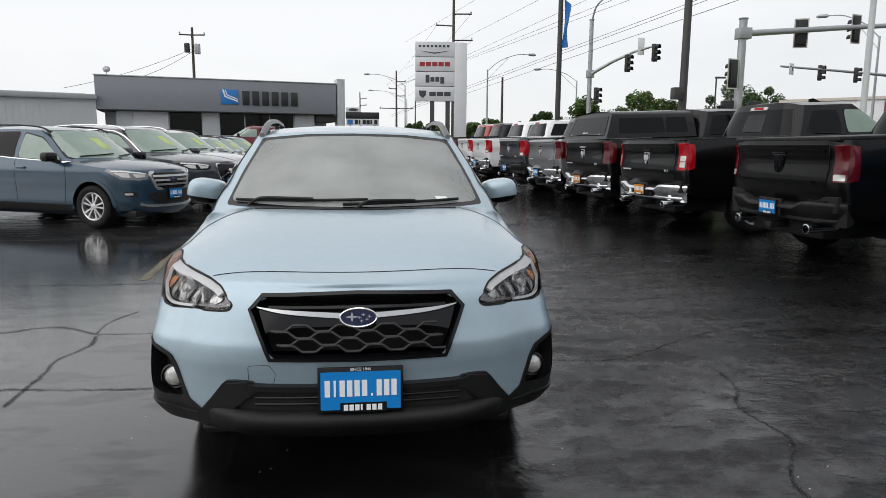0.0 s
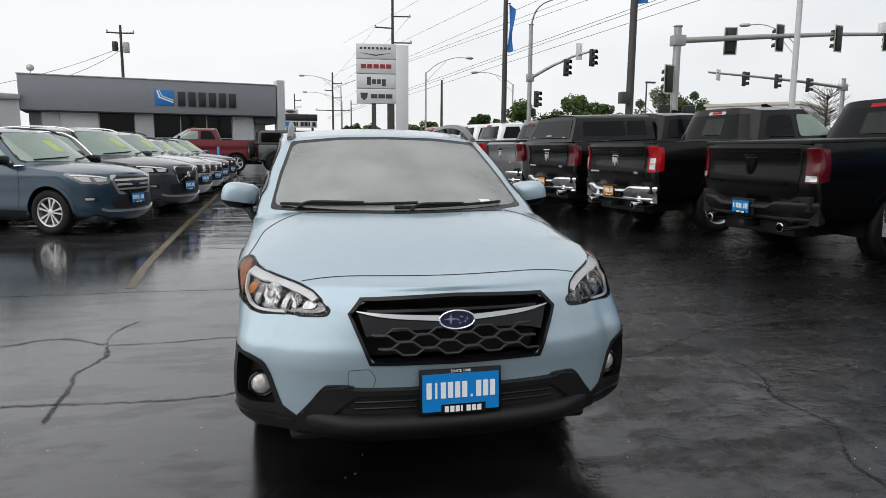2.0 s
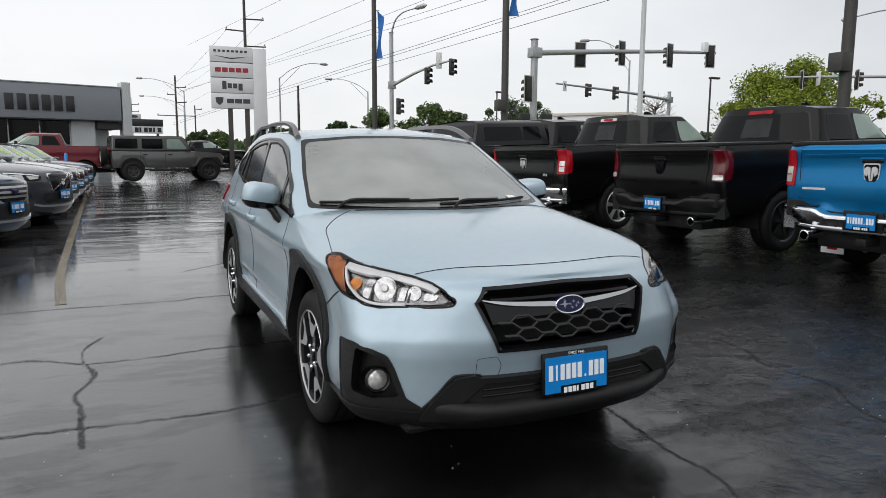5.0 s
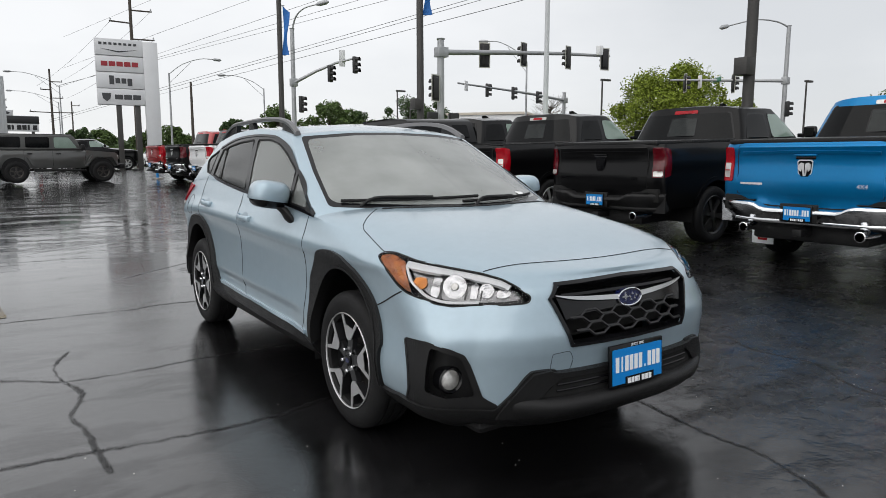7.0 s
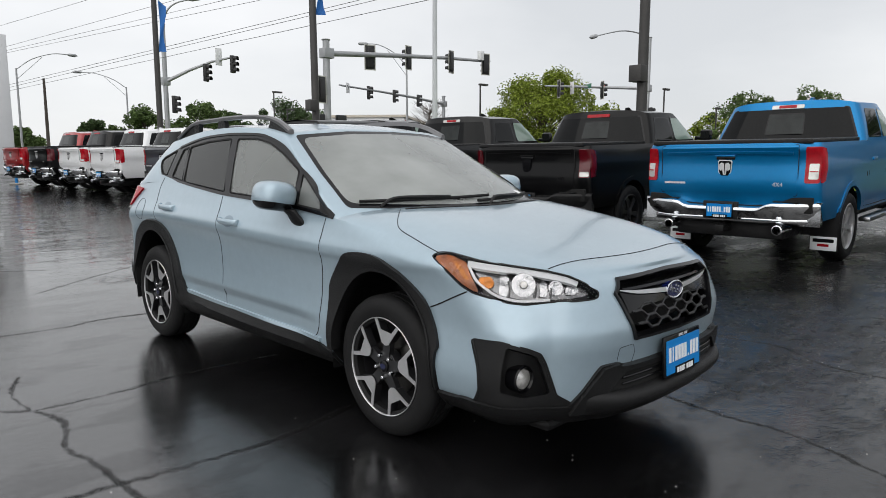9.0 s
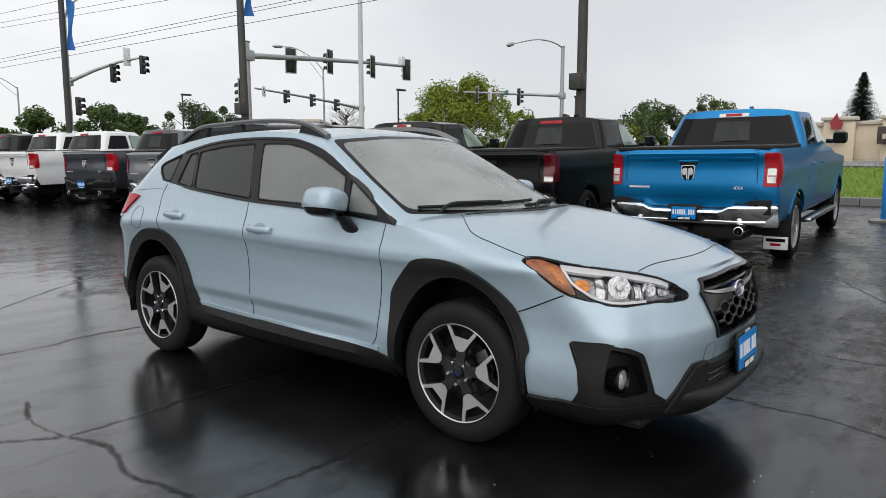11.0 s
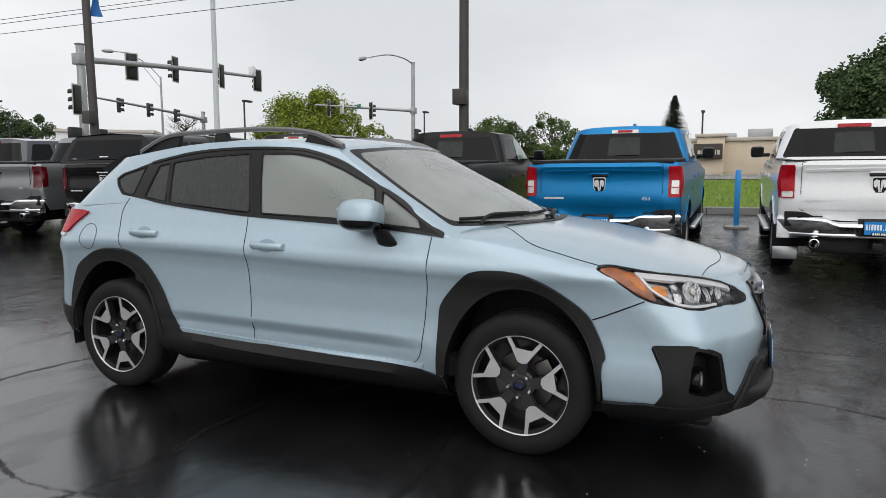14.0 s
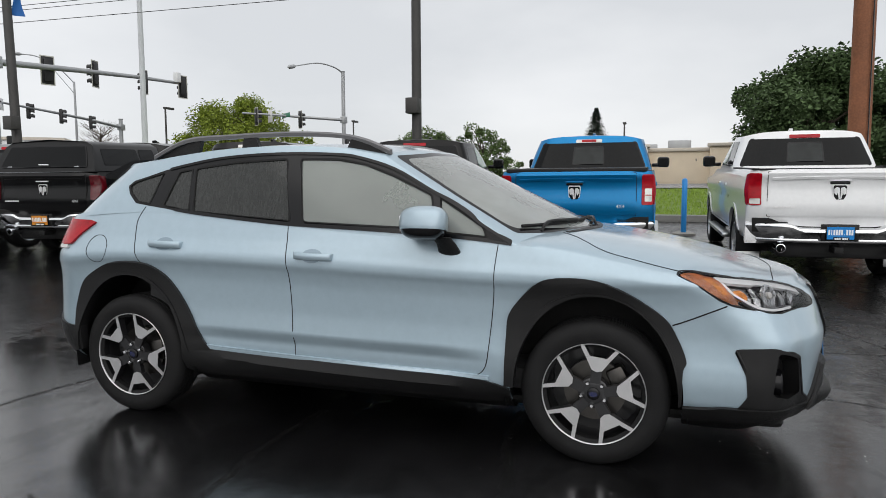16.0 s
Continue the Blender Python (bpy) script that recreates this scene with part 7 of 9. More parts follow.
# ---- square four-door off-roader crossing the far end ----
def offroader(at, heading):
    x, y = at
    rot = Matrix.Rotation(radians(heading), 4, "Z")
    car = thing("offroad_car", "dark grey square four-door off-road car with hardtop", "car")
    car.matrix_basis = Matrix.Translation((x, y, ground_z(x, y))) @ rot
    # local: x forward, front axle at 0, rear at -3.0
    P = PAINT_GRANITE
    part("tub", boxes((-3.75, -0.55, -0.80, 0.80, 0.55, 1.22), bevel=0.05), P, car)
    bm = bmesh.new()
    prism(bm, [(-0.62, 0.60), (0.62, 0.62), (0.68, 0.95), (0.62, 1.16), (-0.62, 1.25)], -0.62, 0.62, "y")
    bmesh.ops.bevel(bm, geom=bm.edges[:], offset=0.04, segments=2, affect="EDGES")
    part("bonnet", bm, P, car)
    bm = bmesh.new()
    prism(bm, [(-3.78, 1.20), (-3.72, 1.84), (-1.05, 1.86), (-0.98, 1.83), (-0.62, 1.22)], -0.72, 0.72, "y")
    bmesh.ops.bevel(bm, geom=bm.edges[:], offset=0.06, segments=3, affect="EDGES")
    part("hardtop", bm, P, car, "dark grey hardtop")
    for sgn in (-1, 1):
        yy = sgn * 0.722
        for poly, mat in (([(-3.62, 1.33), (-3.60, 1.72), (-2.78, 1.73), (-2.78, 1.33)], GLASS_DARK), ([(-2.62, 1.33), (-2.62, 1.73), (-1.82, 1.73), (-1.82, 1.33)], GLASS_DARK),
                          ([(-1.66, 1.33), (-1.66, 1.73), (-1.14, 1.73), (-0.86, 1.33)], GLASS_GREEN)):
            part("side_window", prism(bmesh.new(), rounded(poly, 0.06), yy - 0.012, yy + 0.012, "y"), mat, car)
        for c in (0.0, -3.0):
            bm = bmesh.new()
            pts = [(c - 0.66, 0.62), (c - 0.42, 1.02), (c - 0.34, 1.07), (c + 0.36, 1.07), (c + 0.46, 1.0), (c + 0.62, 0.66), (c + 0.54, 0.64), (c + 0.38, 0.95), (c + 0.32, 0.99), (c - 0.30, 0.99), (c - 0.36, 0.95), (c - 0.58, 0.62)]
            prism(bm, pts, sgn * 0.70, sgn * 0.94, "y")
            part("wing_flare", bm, P, car, "flared wing")
            part("wheel_housing", lathe(bmesh.new(), [(0.46, sgn * 0.60), (0.46, sgn * 0.805)], 24, "y", (c, 0, 0.50)), PLASTIC, car)
            plain_wheel(car, pose(c, sgn * 0.80, 0.405, 0, 0, 90 if sgn < 0 else -90), 0.405, 0.27, 5, BRAKE_STEEL, 0.54)
        for xx in (-0.60, -1.74, -2.70):
            part("door_gap", boxes((xx - 0.005, xx + 0.005, sgn * 0.801, sgn * 0.804, 0.62, 1.20)), GAP, car)
        for xx in (-1.55, -2.52):
            part("door_handle", boxes((xx - 0.08, xx + 0.08, sgn * 0.80, sgn * 0.83, 1.08, 1.12), bevel=0.008), PLASTIC, car)
        part("door_mirror", boxes((-0.78, -0.64, sgn * 0.98 - 0.10, sgn * 0.98 + 0.10, 1.26, 1.46), bevel=0.03), PLASTIC, car)
        part("side_step", boxes((-2.4, -0.6, sgn * 0.82 - 0.06, sgn * 0.82 + 0.06, 0.42, 0.50), bevel=0.02), PLASTIC, car)
        part("head_lamp", lathe(bmesh.new(), [(0.09, 0.66), (0.09, 0.70), (0.06, 0.72)], 20, "x", (0, sgn * 0.42, 0.97)), CLEAR_LENS, car)
    part("front_bumper", boxes((0.68, 0.88, -0.75, 0.75, 0.52, 0.72), bevel=0.04), PLASTIC, car)
    part("rear_bumper", boxes((-3.98, -3.76, -0.72, 0.72, 0.50, 0.68), bevel=0.04), PLASTIC, car)
    part("grille", boxes((0.655, 0.69, -0.30, 0.30, 0.72, 1.10), bevel=0.01), GLOSS_BLACK, car)
    plain_wheel(car, pose(-3.98, 0, 1.02, 0, 0, 0), 0.405, 0.25, 8, ALLOY, 0.54)
    part("spare_mount", boxes((-3.90, -3.74, -0.12, 0.12, 0.90, 1.14), bevel=0.02), PLASTIC, car)


offroader((1.75, 28.2), 7)
pickup("dark red pickup facing away beyond the car row", PAINT_MAROON, (-1.75, 29.3), 186, "tall", CHROME, PLATE_BLUE, cover=False, group="pickups at the far end")
pickup("black pickup parked broadside at the far end", PAINT_BLACK, (0.6, 44.0), 2, "tall", CHROME, PLATE_BLUE, cover=False, group="pickups at the far end")


# ---- the lot's lines, kerb, verge and street ----
def strip(name, line, width, mat, lift=0.004, label="", category="", kind="structure", wobble=0.0, seed=1):
    """A flat band on the ground along a line."""
    rnd = random.Random(seed)
    pts = [Vector(p) for p in smooth_line(line, 12)]
    bm, rows = bmesh.new(), []
    for i, p in enumerate(pts):
        d = (pts[min(i + 1, len(pts) - 1)] - pts[max(i - 1, 0)]).normalized()
        n = Vector((-d.y, d.x))
        w = width * (1 + wobble * rnd.uniform(-1, 1))
        p = p + n * wobble * width * rnd.uniform(-0.8, 0.8)
        rows.append([bm.verts.new((*(p + n * w * s).xy, ground_z(*(p + n * w * s).xy) + lift)) for s in (-0.5, 0.5)])
    for a, c in zip(rows, rows[1:]):
        bm.faces.new((a[0], a[1], c[1], c[0]))
    return tagged(part(name, bm, mat, smooth=60), label, category, kind=kind)


def seam(line, width, seed):
    """A sealed crack: a wandering band, thick along its core and frayed at its edges."""
    rnd = random.Random(seed)
    pts = [Vector(p) for p in smooth_line(line, 14)]
    bm, rows = bmesh.new(), []
    core = bm.verts.layers.float.new("core")
    for i, p in enumerate(pts):
        d = (pts[min(i + 1, len(pts) - 1)] - pts[max(i - 1, 0)]).normalized()
        n = Vector((-d.y, d.x))
        w = width * rnd.uniform(0.7, 1.3)
        p = p + n * width * rnd.uniform(-0.13, 0.13)
        end = min(1.0, 0.4 + i / 3, 0.4 + (len(pts) - 1 - i) / 3)
        row = []
        for f, c in ((-0.5, 0.0), (-0.12, 1.0), (0.12, 1.0), (0.5, 0.0)):
            q = p + n * w * f
            vert = bm.verts.new((q.x, q.y, ground_z(q.x, q.y) + 0.0025))
            vert[core] = c * end
            row.append(vert)
        rows.append(row)
    for a, c in zip(rows, rows[1:]):
        for k in range(3):
            bm.faces.new((a[k], a[k + 1], c[k + 1], c[k]))
    return tagged(part("tar_seam", bm, TAR, smooth=60), "dark frayed crack in the wet asphalt", "crack", kind="structure")


strip("parking_line", [(-2.27, 3.7), (-2.40, 6.0), (-2.50, 12.0), (-2.58, 18.0), (-2.6, 24.0)], 0.10, YELLOW_LINE, 0.004, "worn yellow parking line", "marking", wobble=0.06)
for k, ln in enumerate(([(-1.96, 0.1), (-1.98, 0.65), (-2.02, 0.95), (-1.93, 1.30), (-2.0, 1.59)], [(-3.6, 1.52), (-2.74, 1.70), (-2.53, 1.81), (-2.32, 1.82), (-2.0, 1.59)], [(-2.0, 1.59), (-2.02, 1.95), (-1.89, 2.32)],
                        [(-2.0, 1.59), (-1.78, 1.575), (-1.52, 1.58), (-1.16, 1.63), (-0.5, 1.60)], [(-2.8, 6.95), (-2.19, 6.93), (-1.74, 6.88), (-1.22, 6.83), (-0.6, 6.5)],
                        [(-3.4, 0.55), (-2.11, 0.40), (-1.72, 0.36), (-1.26, 0.33), (-0.6, 0.45), (0.2, 0.42)],
                        [(2.30, 0.4), (2.25, -0.06), (2.09, -0.40), (2.10, -0.83), (1.84, -1.29), (1.9, -2.2)], [(1.0, 0.7), (1.28, 0.59), (1.78, 0.54), (2.6, 1.0), (3.6, 1.3)],
                        [(0.66, -0.5), (0.62, -0.73), (0.56, -1.10), (0.55, -1.43), (0.3, -2.0)], [(-4.5, 3.57), (-3.4, 3.52), (-2.78, 3.49), (-2.14, 3.50), (-1.31, 3.46), (-0.84, 3.52), (1.2, 3.2), (3.0, 3.5)],
                        [(4.9, -0.9), (4.61, -1.03), (3.56, -1.56), (2.70, -1.78), (1.5, -2.3)], [(-1.2, 5.0), (0.4, 6.2), (2.2, 6.6)], [(-2.0, 7.5), (0.5, 9.0), (3.0, 9.4)])):
    seam(ln, (0.060, 0.070, 0.045, 0.055)[k % 4], k)

KERB_WET = material("wet_kerb_concrete", (0.11, 0.11, 0.105), 0.45, vary=0.25, scale=2, bump=0.3, bump_scale=80)
GRASS = material("grass_soil", (0.11, 0.170, 0.030), 0.9, vary=0.2, scale=1.5, bump=0.5, bump_scale=60)
ROAD = asphalt("street_asphalt", 0.055)
sheet("verge", steps((14.75, 16, 4), (16, 22.5, 12)), steps((-60, 60, 60)), GRASS, 0.05, label="mown green verge beyond the kerb", category="grass")
sheet("road", steps((24.0, 36.0, 12)), steps((-120, 120, 60)), ROAD, 0.03, label="wet street beyond the verge", category="road")
bm = bmesh.new()
for k in range(40):
    y0, y1 = -60 + 3 * k, -60 + 3 * k + 2.985
    zz = [ground_z(14.5, q) for q in (y0, y1)]
    vs = [bm.verts.new((xx, yy, z + h)) for yy, z in ((y0, zz[0]), (y1, zz[1])) for xx, h in ((14.30, -0.05), (14.33, 0.15), (14.76, 0.16), (14.76, -0.05))]
    bm.faces.new(vs[:4])
    bm.faces.new(vs[4:])
    for i in range(4):
        bm.faces.new((vs[i], vs[(i + 1) % 4], vs[4 + (i + 1) % 4], vs[4 + i]))
tagged(part("kerb", bm, KERB_WET, smooth=20), "wet grey concrete kerb along the verge", "kerb", kind="structure")
strip("kerb_paint", [(36.3, -60), (36.3, -20), (36.3, 30)], 0.5, material("kerb_yellow", (0.42, 0.27, 0.03), 0.5, vary=0.3), 0.16, "yellow kerb of the far side of the street", "kerb")

rnd = random.Random(7)
bm = bmesh.new()
for k in range(24000):
    x, y = rnd.uniform(14.8, 22.3), rnd.uniform(-9, 12)
    z, a, h = ground_z(x, y) + 0.05, rnd.uniform(0, math.pi), rnd.uniform(0.05, 0.10)
    dx, dy = 0.02 * math.cos(a), 0.02 * math.sin(a)
    lx, ly = rnd.uniform(-0.03, 0.03), rnd.uniform(-0.03, 0.03)
    bm.faces.new([bm.verts.new(p) for p in ((x - dx, y - dy, z - 0.01), (x + dx, y + dy, z - 0.01), (x + lx, y + ly, z + h))])
BLADES = material("grass_blades", (0.20, 0.295, 0.045), 0.7, vary=0.15, scale=2, spec=0.15)
tagged(part("grass", bm, BLADES, clean=False), "short wet green grass", "grass", kind="stuff")

POST_BLUE = material("bollard_blue", (0.02, 0.24, 0.62), 0.4, vary=0.12, scale=8)
for x, y in ((11.0, -0.75), (-3.43, 25.9), (4.0, 27.8)):
    b = thing("bollard", "sky blue steel bollard on a concrete foot", "bollard", "blue bollards", pose(x, y, ground_z(x, y)))
    part("post", lathe(bmesh.new(), [(0.055, -0.05), (0.055, 1.13), (0.045, 1.165), (0.01, 1.18)], 20, "z"), POST_BLUE, b)
    part("foot", lathe(bmesh.new(), [(0.24, -0.05), (0.24, 0.03), (0.20, 0.055)], 20, "z"), CONCRETE, b)


# ---- poles, lamps and signals ----
POLE_DARK = material("weathered_dark_steel", (0.050, 0.048, 0.046), 0.55, 0.3, vary=0.2, scale=2, bump=0.2, bump_scale=40)
POLE_GALV = material("galvanised_steel", (0.34, 0.35, 0.36), 0.45, 0.5, vary=0.12, scale=3)
POLE_WHITE = material("pale_painted_steel", (0.50, 0.52, 0.54), 0.4, vary=0.08, scale=3)
POLE_WOOD = material("weathered_pole_wood", (0.060, 0.050, 0.042), 0.8, vary=0.3, scale=3, bump=0.4, bump_scale=30)
SIGNAL_BLACK = material("signal_black", (0.010, 0.010, 0.011), 0.5, vary=0.2)
BORDER = material("signal_border", (0.42, 0.42, 0.38), 0.5, vary=0.1)
BANNER = material("banner_blue", (0.015, 0.13, 0.42), 0.7, vary=0.2, scale=3)
SIGN_WHITE = material("sign_white", (0.66, 0.67, 0.68), 0.4, vary=0.06)
SIGN_GREEN = material("sign_green", (0.02, 0.16, 0.09), 0.4)
RED_GLOW = material("red_signal_glow", (0.5, 0.01, 0.01), 0.3, emit=(1.0, 0.06, 0.04), emit_strength=2.0)
LENS_OFF = material("unlit_signal_lens", (0.03, 0.025, 0.02), 0.2)


def tapered(x, y, z0, z1, r0, r1, n=16, lean=(0, 0)):
    return tube(bmesh.new(), [(x, y, z0 - 0.4), (x + lean[0] * 0.5, y + lean[1] * 0.5, (z0 + z1) / 2), (x + lean[0], y + lean[1], z1)], [r0, (r0 + r1) / 2, r1], n)


def banner_pole(x, y, top, r, box_z, flag=None, label="tall dark lot lighting pole", lean=(0, 0)):
    t = thing("light_pole", label, "pole", "lot poles")
    part("shaft", tapered(x, y, ground_z(x, y), top, r, r * 0.75, lean=lean), POLE_DARK, t)
    part("foot_plate", boxes((x - r * 2, x + r * 2, y - r * 2, y + r * 2, ground_z(x, y) - 0.02, ground_z(x, y) + 0.04), bevel=0.01), POLE_DARK, t)
    if box_z:
        part("service_box", boxes((x - 0.30, x - 0.02, y - 0.12, y + 0.16, box_z - 0.16, box_z + 0.18), bevel=0.01), POLE_DARK, t)
    if flag:
        z0, z1, w = flag
        x, y = x + lean[0] * (z0 + z1) / 2 / top, y + lean[1] * (z0 + z1) / 2 / top
        part("bracket", tube(bmesh.new(), [(x, y, z1), (x + w * 0.6, y - w * 0.5, z1)], 0.02, 6), POLE_DARK, t)
        bm, rows = bmesh.new(), []
        for i in range(13):
            v = i / 12
            row = []
            for k in range(6):
                u = k / 5
                row.append(bm.verts.new((x + 0.12 + w * u * (0.75 - 0.25 * v) + 0.05 * math.sin(5 * v + 2 * u), y - 0.1 - w * 0.4 * u + 0.06 * math.sin(7 * v + 3 * u), z1 - (z1 - z0) * v - 0.25 * u * (1 - v))))
            rows.append(row)
        for a, c in zip(rows, rows[1:]):
            for k in range(5):
                bm.faces.new((a[k], a[k + 1], c[k + 1], c[k]))
        bmesh.ops.solidify(bm, geom=bm.faces[:], thickness=0.01)
        part("banner", bm, BANNER, t, "limp blue banner")
    return t


banner_pole(9.50, 15.58, 11.0, 0.125, 3.0, (5.85, 7.4, 0.34), "tall dark lot pole with a limp blue banner", (0.45, 0.80))
banner_pole(10.52, 5.0, 11.0, 0.118, 3.13, None, "thick dark lot pole with a service box")
banner_pole(8.63, 25.27, 11.5, 0.12, 0, (5.6, 7.6, 0.30), "tall dark pole with a limp blue banner")
t = thing("light_pole", "tall pale steel pole", "pole", "lot poles")
part("shaft", tapered(18.27, 19.28, ground_z(18.27, 19.28), 12.5, 0.12, 0.085), POLE_WHITE, t)
t = thing("utility_pole", "reddish brown wooden utility pole", "pole")
part("shaft", tube(bmesh.new(), [(10.6, -3.80, 0), (10.55, -3.78, 6), (10.5, -3.76, 13)], [0.20, 0.185, 0.16], 18),
     material("reddish_pole_wood", (0.20, 0.075, 0.032), 0.75, vary=0.35, scale=2, bump=0.5, bump_scale=25), t)
part("ground_wire", tube(bmesh.new(), [(10.40, -3.90, 0.3), (10.36, -3.88, 6), (10.33, -3.86, 13)], 0.012, 5), GLOSS_BLACK, t)


def signal_head(parent, x, y, z, yaw, border=True, lit=None, h=1.02):
    """Three-lamp head; faces -y before yaw."""
    s = new("signal_head")
    s.parent = parent
    s.matrix_basis = pose(x, y, z, 0, 0, yaw)
    part("housing", boxes((-0.17, 0.17, -0.10, 0.10, -h / 2, h / 2), bevel=0.03), SIGNAL_BLACK, s)
    if border:
        part("back_plate", boxes((-0.29, 0.29, 0.0, 0.012, -h / 2 - 0.13, h / 2 + 0.13), bevel=0.004), SIGNAL_BLACK, s)
        part("plate_border", boxes((-0.31, -0.26, -0.004, 0.016, -h / 2 - 0.15, h / 2 + 0.15), (0.26, 0.31, -0.004, 0.016, -h / 2 - 0.15, h / 2 + 0.15),
                                   (-0.26, 0.26, -0.004, 0.016, h / 2 + 0.10, h / 2 + 0.15), (-0.26, 0.26, -0.004, 0.016, -h / 2 - 0.15, -h / 2 - 0.10)), BORDER, s)
    for k in range(3):
        zz = h / 3 * (1 - k)
        bm, rows = bmesh.new(), []
        for q in range(13):
            a = math.pi * (-0.15 + 1.3 * q / 12)
            rows.append([bm.verts.new((0.145 * math.cos(a), -0.10, zz + 0.145 * math.sin(a))), bm.verts.new((0.15 * math.cos(a), -0.34, zz - 0.02 + 0.15 * math.sin(a)))])
        for a, c in zip(rows, rows[1:]):
            bm.faces.new((a[0], a[1], c[1], c[0]))
        bmesh.ops.solidify(bm, geom=bm.faces[:], thickness=0.008)
        part("visor", bm, SIGNAL_BLACK, s)
        part("lens", lathe(bmesh.new(), [(0.135, -0.10), (0.11, -0.13), (0.02, -0.14)], 16, "y", (0, 0, zz)), RED_GLOW if lit == k else LENS_OFF, s)
    return s


def turn_sign(parent, x, y, z, yaw, size=0.55):
    s = new("turn_sign")
    s.parent = parent
    s.matrix_basis = pose(x, y, z, 0, 0, yaw)
    part("panel", boxes((-size / 2, size / 2, -0.01, 0.01, -size * 0.6, size * 0.6), bevel=0.004), SIGN_WHITE, s)
    part("arrow", tube(bmesh.new(), [(0.10, -0.014, -0.12), (0.10, -0.014, 0.08), (0.04, -0.014, 0.15), (-0.10, -0.014, 0.15)], 0.022, 6), GLOSS_BLACK, s)
    part("arrow_head", prism(bmesh.new(), [(-0.20, 0.15), (-0.08, 0.23), (-0.08, 0.07)], -0.024, -0.012, "y"), GLOSS_BLACK, s)
    return s


def mast_arm(label, base, top, ends, r=0.17, heads=(), signs=(), lamp=None):
    """base (x, y); ends: points along the arm from the pole; lamp: curve of a luminaire arm."""
    t = thing("traffic_signal", label, "traffic light", "signal masts")
    x, y = base
    part("pole", tapered(x, y, ground_z(x, y), top, r, r * 0.85), POLE_GALV, t)
    part("pole_cap", lathe(bmesh.new(), [(r, top - 0.02), (r * 1.1, top + 0.02), (r * 0.9, top + 0.05)], 16, "z", (x, y, 0)), POLE_GALV, t)
    n = len(ends)
    part("arm", tube(bmesh.new(), ends, [r * 0.72 * (1 - 0.45 * k / (n - 1)) for k in range(n)], 12), POLE_GALV, t)
    part("arm_flange", boxes((x - r * 1.3, x + r * 1.6, y - r * 1.2, y + r * 1.2, ends[0][2] - 0.24, ends[0][2] + 0.24), bevel=0.02), POLE_GALV, t)
    for hx, hy, hz, yaw, bd, lit in heads:
        signal_head(t, hx, hy, hz, yaw, bd, lit)
    for s in signs:
        turn_sign(t, *s)
    if lamp:
        pts = smooth_line(lamp, 6)
        part("lamp_arm", tube(bmesh.new(), pts, [0.06 - 0.025 * k / len(pts) for k in range(len(pts))], 8), POLE_GALV, t)
        a, c = Vector(pts[-2]), Vector(pts[-1])
        d = (c - a).normalized()
        part("lamp_head", tube(bmesh.new(), [c - d * 0.1, c + d * 0.1, c + d * 0.55, c + d * 0.75], [0.05, 0.13, 0.15, 0.05], 10), POLE_GALV, t)
    return t


m1 = mast_arm("large grey signal mast with four heads seen from behind", (17.26, 25.9), 7.15, [(17.3, 25.9, 6.52), (22, 26.3, 6.95), (26, 26.45, 7.25), (30.1, 26.5, 7.45)], 0.2,
              [(20.45, 26.45, 6.70, 160, True, None), (23.15, 26.4, 6.95, 195, True, None), (26.5, 26.35, 7.05, 195, True, None), (29.55, 26.35, 7.20, 165, True, None), (16.75, 25.6, 4.72, 195, True, None)])
part("camera_box", boxes((28.95, 29.25, 26.2, 26.5, 7.4, 7.95), bevel=0.02), SIGN_WHITE, m1)
for dx in (-0.55, 0.75):
    part("walk_signal", boxes((17.2 + dx - 0.28, 17.2 + dx + 0.28, 25.6, 25.85, 3.0, 3.55), bevel=0.05), SIGNAL_BLACK, m1)
m2 = mast_arm("grey signal mast with a curved lamp arm", (14.53, 38.38), 9.2, [(14.6, 38.3, 5.95), (15.6, 37.4, 6.6), (16.6, 36.6, 7.1), (17.6, 36.0, 7.4)], 0.15,
              [(16.3, 36.75, 6.45, 30, False, None), (17.65, 36.0, 7.0, 30, False, None), (14.9, 38.1, 4.6, 40, False, None)],
              (), [(14.53, 38.38, 9.1), (14.65, 38.0, 9.9), (15.0, 37.5, 10.35), (15.6, 36.9, 10.55)])
part("blank_sign", boxes((16.75, 17.15, 36.35, 36.40, 6.9, 7.9), bevel=0.01), SIGN_WHITE, m2)
mast_arm("grey signal mast with three heads facing the lot", (41.6, 42.1), 7.0, [(41.5, 42.05, 6.35), (37, 41.2, 6.6), (33, 40.6, 6.75), (27.9, 39.3, 6.8)], 0.17,
         [(31.5, 40.35, 6.55, 35, False, None), (34.5, 40.75, 6.5, 35, False, None), (37.6, 41.2, 6.35, 35, False, None)], [(28.75, 39.4, 6.65, 30, 0.62)])
m4 = mast_arm("signal mast with red lamps and a lamp arm", (43.6, 22.92), 10.1, [(43.5, 23.0, 6.5), (41.8, 25.2, 6.6), (40.4, 27.0, 6.7), (38.9, 28.7, 6.75)], 0.16,
              [(39.65, 28.0, 6.55, 55, True, 0), (41.6, 25.5, 6.42, 55, True, 0), (43.5, 22.6, 4.6, 55, False, None)], [(40.2, 27.2, 6.6, 55, 0.75)],
              [(43.6, 22.92, 10.0), (42.8, 23.3, 10.35), (41.0, 23.7, 10.35), (38.5, 24.1, 9.75)])
part("street_name_sign", boxes((-0.75, 0.75, -0.015, 0.015, -0.16, 0.16), bevel=0.005, m=Matrix.Translation((40.9, 26.3, 6.7)) @ Matrix.Rotation(radians(52), 4, "Z")), SIGN_GREEN, m4, "green street sign with a pale bar")
